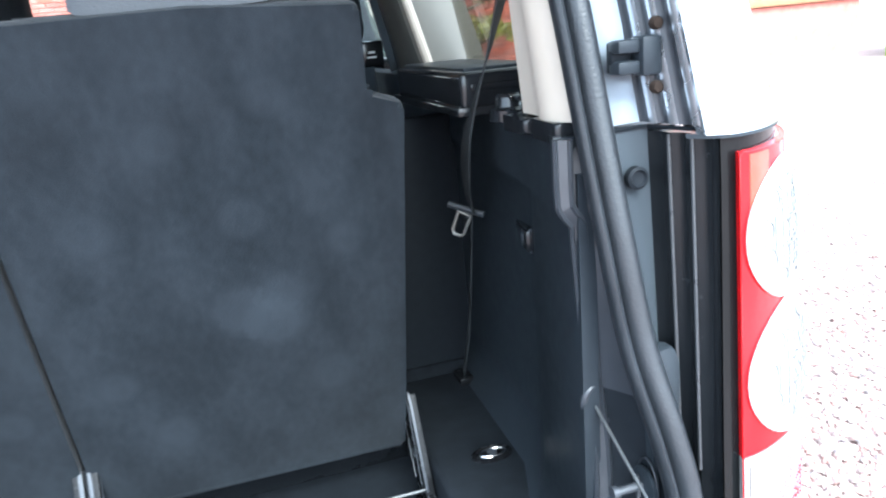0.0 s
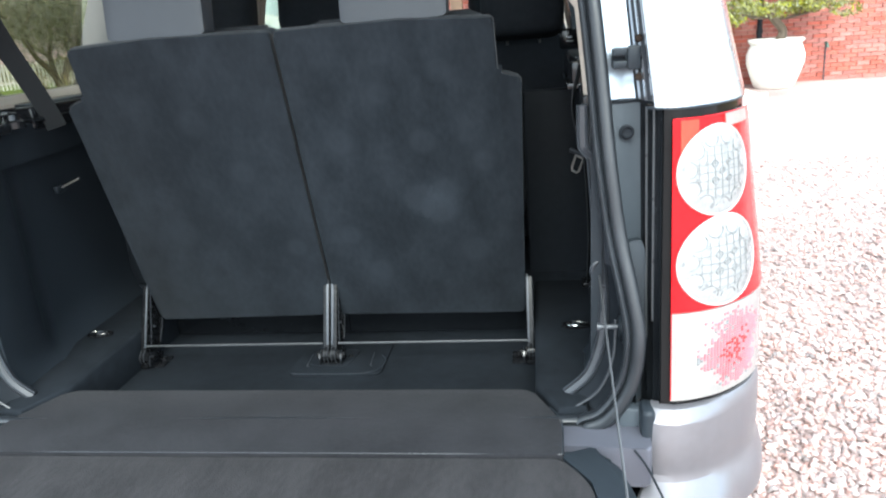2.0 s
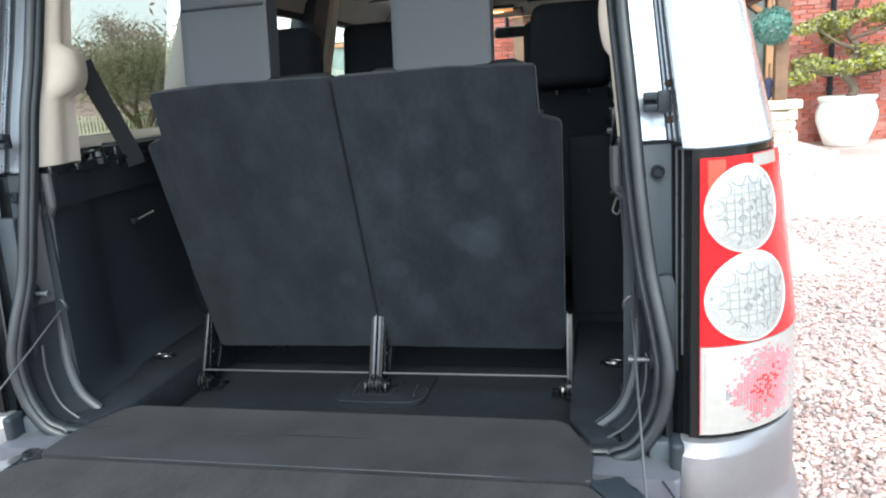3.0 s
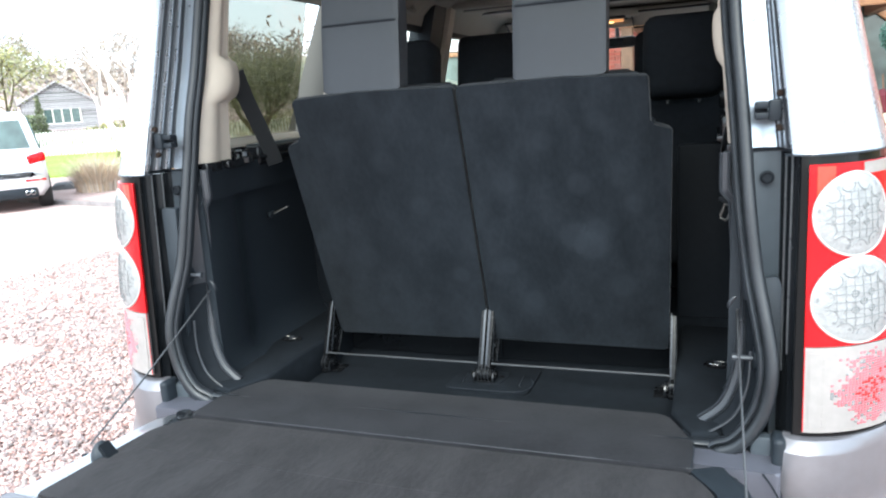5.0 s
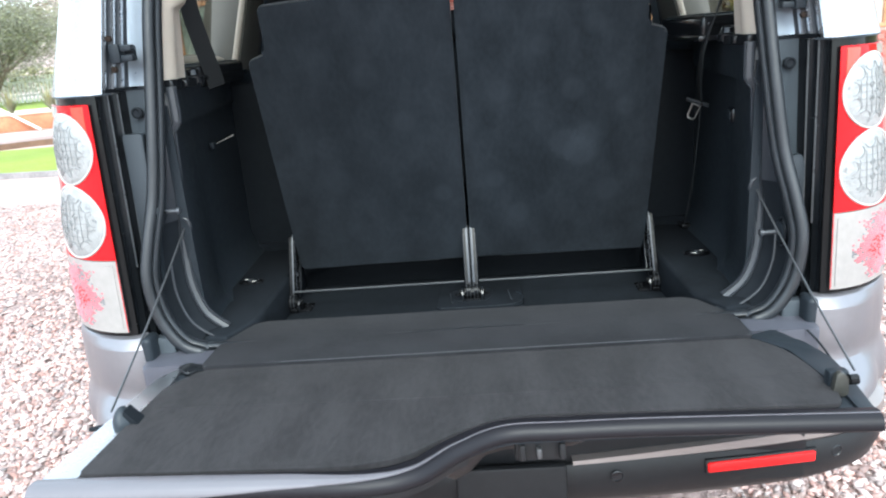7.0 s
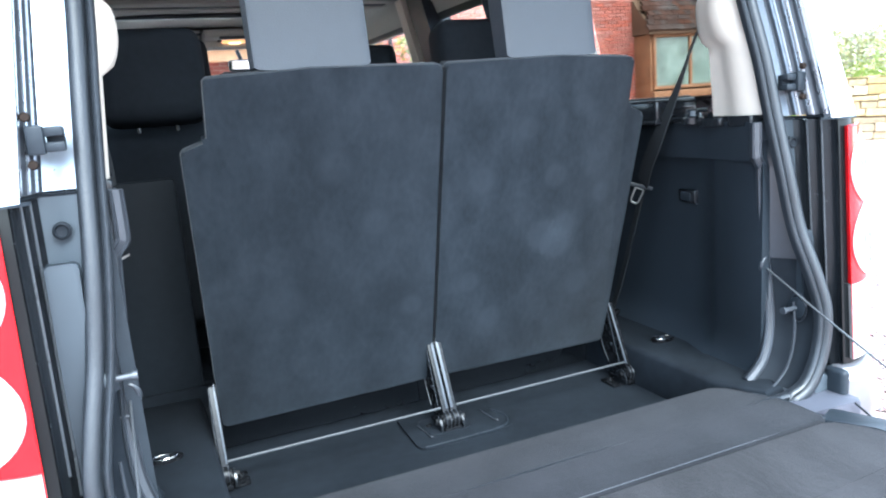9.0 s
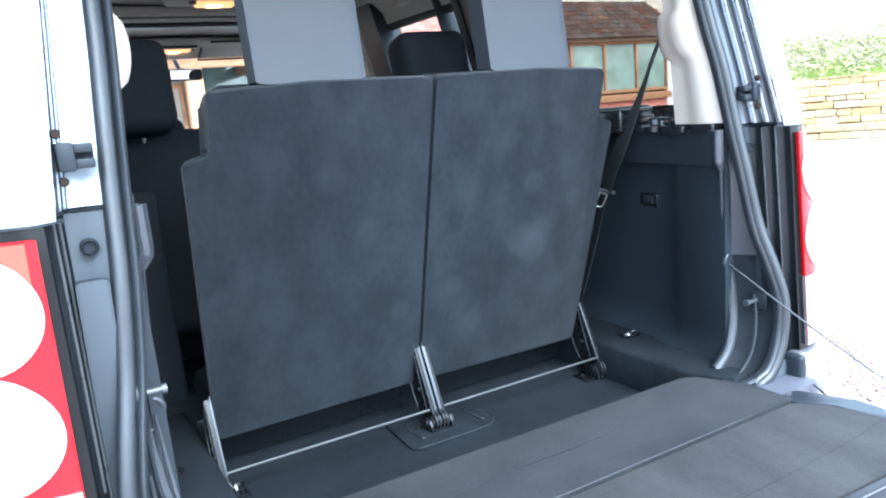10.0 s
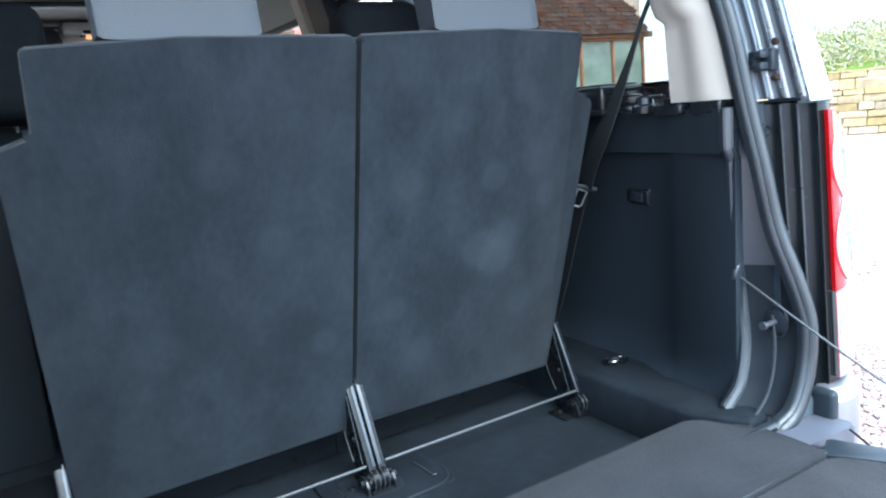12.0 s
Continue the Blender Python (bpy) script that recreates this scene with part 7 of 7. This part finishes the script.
# white picket fence
fence = thing("picket_fence", "white picket fence along the lawn", "fence")
F0, F1 = Vector((-42.0, 22.0, 0)), Vector((-8.5, 37.0, 0))
fd = (F1 - F0).normalized()
fa = math.degrees(math.atan2(fd.y, fd.x))
pk = B((0, 0, 0.62), (0.09, 0.02, 1.16))
pme = bpy.data.meshes.new("picket")
pk.to_mesh(pme)
pk.free()
pme.materials.append(M_WHITE)
nfence = int((F1 - F0).length / 0.16)
for k in range(nfence):
    o = new("picket", pme)
    o.parent = fence
    p = F0 + fd * 0.16 * k
    o.matrix_local = pose(p.x, p.y, 0.0, 0, 0, fa)
for z in (0.35, 0.95):
    c = (F0 + F1) / 2
    part("rail", B((0, 0, 0), ((F1 - F0).length, 0.04, 0.09)), M_WHITE, fence).matrix_local = pose(c.x, c.y + 0.04, z, 0, 0, fa)

# weatherboarded barn beyond the fence
barn = thing("barn", "grey weatherboarded barn with a pitched roof", "barn")
bw, bl_, bh = 7.6, 11.0, 3.0
bm0 = pose(-52.2, 47.9, height(-52.2, 47.9) + 0.8, 0, 0, 46) @ Matrix.Diagonal((0.75, 0.75, 0.75, 1))
br = lambda ob: setattr(ob, "matrix_local", bm0 @ ob.matrix_local)
for yy in (0.0, bl_):
    o = part("gable", prism(bmesh.new(), [(-bw / 2, 0), (bw / 2, 0), (bw / 2, bh), (0, bh + 2.3), (-bw / 2, bh)], lambda a, b, w: Vector((a, w, b)), yy, yy + 0.15), M_WHITE, barn, "pale gable wall behind the boards")
    br(o)
for xx in (-bw / 2, bw / 2):
    br(part("side_wall", B((xx, bl_ / 2, bh / 2), (0.15, bl_, bh)), M_BOARD, barn, "boarded side wall"))
bdm = B((0, 0, 0), (1.0, 0.03, 0.17))
bme = bpy.data.meshes.new("board")
bdm.to_mesh(bme)
bdm.free()
bme.materials.append(M_BOARD)
for k in range(26):
    z = 0.1 + 0.2 * k
    hw = bw if z < bh else bw * (1 - (z - bh) / 2.3)
    if 0.7 < z < 2.3:
        segs = ((-bw / 2, -1.9), (2.2, bw / 2))
    else:
        segs = ((-hw / 2, hw / 2),)
    for a, b in segs:
        o = new("board", bme)
        o.parent = barn
        o.matrix_local = bm0 @ pose((a + b) / 2, -0.03, z, 6, 0, 0) @ Matrix.Diagonal((b - a, 1, 1, 1))
for s in (1, -1):
    o = part("roof", prism(bmesh.new(), [(0, bh + 2.3), (s * (bw / 2 + 0.4), bh - 0.2), (s * (bw / 2 + 0.4), bh - 0.02), (0, bh + 2.5)], lambda a, b, w: Vector((a, w, b)), -0.4, bl_ + 0.4), M_SLATE, barn, "slate roof slope")
    br(o)
for k in range(5):
    br(part("window_post", B((-1.7 + 0.95 * k, -0.06, 1.5), (0.14, 0.1, 1.6)), M_CREAM, barn, "cream window post"))
br(part("window_glass", B((0.2, -0.02, 1.5), (3.9, 0.04, 1.55)), M_PANE, barn, "dark glazing between cream posts"))


# silver estate parked on the drive
def parked_car(m):
    c = thing("parked_car", "silver sport utility car parked on the gravel drive", "car")
    body = bmesh.new()
    secs = [(-0.05, 0.62, 0.50, 0.62), (0.0, 0.80, 0.32, 0.80), (0.10, 0.86, 0.28, 0.95), (0.5, 0.90, 0.24, 0.98), (1.4, 0.92, 0.22, 0.97), (2.6, 0.92, 0.22, 0.95), (3.4, 0.90, 0.22, 0.90), (4.1, 0.84, 0.28, 0.76), (4.35, 0.66, 0.36, 0.60)]
    rows = []
    for y, w, z0, z1 in secs:
        ring = [(-w * 0.86, z0), (-w, z0 + 0.12), (-w, (z0 + z1) / 2), (-w * 0.97, z1 - 0.08), (-w * 0.82, z1), (0, z1 + 0.02), (w * 0.82, z1), (w * 0.97, z1 - 0.08), (w, (z0 + z1) / 2), (w, z0 + 0.12), (w * 0.86, z0), (-w * 0.86, z0)]
        rows.append([Vector((x, y, z)) for x, z in ring])
    sheet(body, rows)
    bmesh.ops.remove_doubles(body, verts=body.verts, dist=1e-5)
    bmesh.ops.holes_fill(body, edges=[e for e in body.edges if e.is_boundary], sides=0)
    ob = part("body", body, M_CAR_WHITE, c, "pale silver body", angle=50)
    ob.matrix_local = m
    items = []
    cab = bmesh.new()
    rows = []
    for y, w, z in ((0.10, 0.80, 0.93), (0.42, 0.68, 1.40), (0.7, 0.64, 1.46), (1.7, 0.64, 1.48), (2.2, 0.64, 1.42), (3.05, 0.76, 0.93)):
        rows.append([Vector((x * w, y, z - (abs(x) > 0.99) * 0.03)) for x in (-1, -0.9, 0, 0.9, 1)])
    sheet(cab, rows, (0, 0, -0.03))
    items.append(part("roof", cab, M_CAR_WHITE, c, "pale silver roof"))
    for s in (1, -1):
        sd = bmesh.new()
        prism(sd, [(0.12, 0.93), (0.45, 1.38), (1.7, 1.45), (2.2, 1.39), (3.0, 0.93)], lambda a, b, w: Vector((s * (0.83 - 0.28 * (b - 0.93)) + w * s, a, b)), -0.02, 0.0)
        items.append(part("side_window", sd, M_PANE, c, "dark side glass"))
        items.append(part("tail_light", B((s * 0.72, 0.035, 0.80), (0.30, 0.10, 0.13), 0.03, pose(0, 0, 0, 0, -10 * s, -14 * -s)), M_RED, c, "red tail light"))
        items.append(part("reflector_strip", B((s * 0.66, 0.0, 0.50), (0.34, 0.06, 0.035), 0.01, pose(0, 0, 0, 0, 0, 10 * s)), M_RED, c, "red reflector strip"))
        for k in (0, 0.085):
            mm = Matrix.Translation((s * (0.50 + k), -0.03, 0.33)) @ pose(0, 0, 0, 90, 0, 0)
            items.append(part("exhaust", lathe(bmesh.new(), [(0.034, -0.06), (0.040, 0.04), (0.033, 0.045), (0.030, -0.03)], 16, mm), M_CHROME, c, "chrome exhaust tip"))
        for y in (0.72, 3.42):
            mm = Matrix.Translation((s * 0.80, y, 0.32)) @ pose(0, 0, 0, 0, 90, 0)
            w = part("wheel", lathe(bmesh.new(), [(0.05, -0.1), (0.21, -0.1), (0.215, 0.1), (0.05, 0.09)], 24, mm), M_CHROME, c, "alloy wheel")
            part("tyre", lathe(bmesh.new(), [(0.21, -0.11), (0.29, -0.115), (0.32, -0.08), (0.322, 0.0), (0.32, 0.08), (0.29, 0.115), (0.21, 0.11)], 32, mm), M_TYRE, w, "black tyre")
            items.append(w)
    items.append(part("rear_window", prism(bmesh.new(), [(0.66, 0.95), (0.56, 1.34), (-0.56, 1.34), (-0.66, 0.95)], lambda a, b, w: Vector((a, 0.085 + (b - 0.93) * 0.66 + w, b)), -0.012, 0.0), M_PANE, c, "dark rear glass"))
    items.append(part("bumper_lower", B((0, 0.06, 0.33), (1.36, 0.20, 0.16), 0.05), M_TRIM, c, "dark lower bumper"))
    tall = Matrix.Translation((0, 0, 0.33)) @ Matrix.Diagonal((1, 1, 1.28, 1)) @ Matrix.Translation((0, 0, -0.33))
    ob.matrix_local = m @ tall
    for o in items:
        o.matrix_local = m @ (o.matrix_local if o.name.startswith(("wheel", "exhaust")) else tall @ o.matrix_local)
    return c


parked_car(pose(-11.27, 8.76, 0.0, 0, 0, 52))


# loose gravel near the car: too many to count, each a real pebble
def gravel():
    rng = np.random.default_rng(9)
    base = np.array([(-1, 0, 0), (1, 0, 0), (0, -1, 0), (0, 1, 0), (0, 0, 1), (0.62, 0.62, 0.5), (-0.62, 0.62, 0.5), (-0.62, -0.62, 0.5), (0.62, -0.62, 0.5)], float)
    tri_ = np.array([(4, 5, 6), (4, 6, 7), (4, 7, 8), (4, 8, 5), (1, 5, 8), (3, 6, 5), (0, 7, 6), (2, 8, 7), (1, 3, 5), (3, 0, 6), (0, 2, 7), (2, 1, 8)])
    patches = [(0.75, 3.2, -0.4, 3.0, 2600), (2.2, 5.2, 2.8, 7.0, 700), (-3.6, -0.75, -0.6, 3.2, 2600), (-6.0, -2.4, 3.0, 7.0, 700), (-0.8, 0.8, -0.2, 0.9, 1500), (0.9, 2.6, 2.8, 5.0, 900), (-2.8, -1.0, 2.8, 5.0, 900)]
    P = []
    for x0, x1, y0, y1, dens in patches:
        n = int((x1 - x0) * (y1 - y0) * dens * 1.35)
        P.append(np.column_stack([rng.uniform(x0, x1, n), rng.uniform(y0, y1, n)]))
    P = np.concatenate(P)
    n = len(P)
    size = rng.uniform(0.007, 0.016, (n, 1)) * rng.choice([1.0, 1.0, 1.3], (n, 1))
    sc = np.concatenate([size * rng.uniform(0.8, 1.4, (n, 1)), size * rng.uniform(0.6, 1.0, (n, 1)), size * rng.uniform(0.5, 0.9, (n, 1))], axis=1)
    ang_ = rng.uniform(0, 2 * np.pi, n)
    c, s = np.cos(ang_), np.sin(ang_)
    V = base[None] * sc[:, None, :] * rng.uniform(0.75, 1.2, (n, len(base), 3))
    tx = rng.normal(0, 0.35, n)
    V[:, :, 2] += V[:, :, 0] * tx[:, None]
    X = V[:, :, 0] * c[:, None] - V[:, :, 1] * s[:, None] + P[:, None, 0]
    Y = V[:, :, 0] * s[:, None] + V[:, :, 1] * c[:, None] + P[:, None, 1]
    Z = V[:, :, 2] + rng.uniform(0.0, 0.012, n)[:, None]
    verts = np.stack([X, Y, Z], axis=2).reshape(-1, 3)
    faces = (tri_[None] + (np.arange(n) * len(base))[:, None, None]).reshape(-1, 3)
    me = bpy.data.meshes.new("gravel")
    me.vertices.add(len(verts))
    me.vertices.foreach_set("co", verts.ravel())
    me.loops.add(faces.size)
    me.loops.foreach_set("vertex_index", faces.ravel().astype(np.int32))
    me.polygons.add(len(faces))
    me.polygons.foreach_set("loop_start", np.arange(0, faces.size, 3, dtype=np.int32))
    me.update(calc_edges=True)
    me.materials.append(M_PEBBLE)
    tagged(new("gravel", me), "loose pink and grey gravel of the drive", "gravel", kind="stuff")


gravel()
lay_bricks(-7.0, 14.2, 0.0, 3.6, WALL_Y, (3.3, 6.1, 0.3, 2.2))
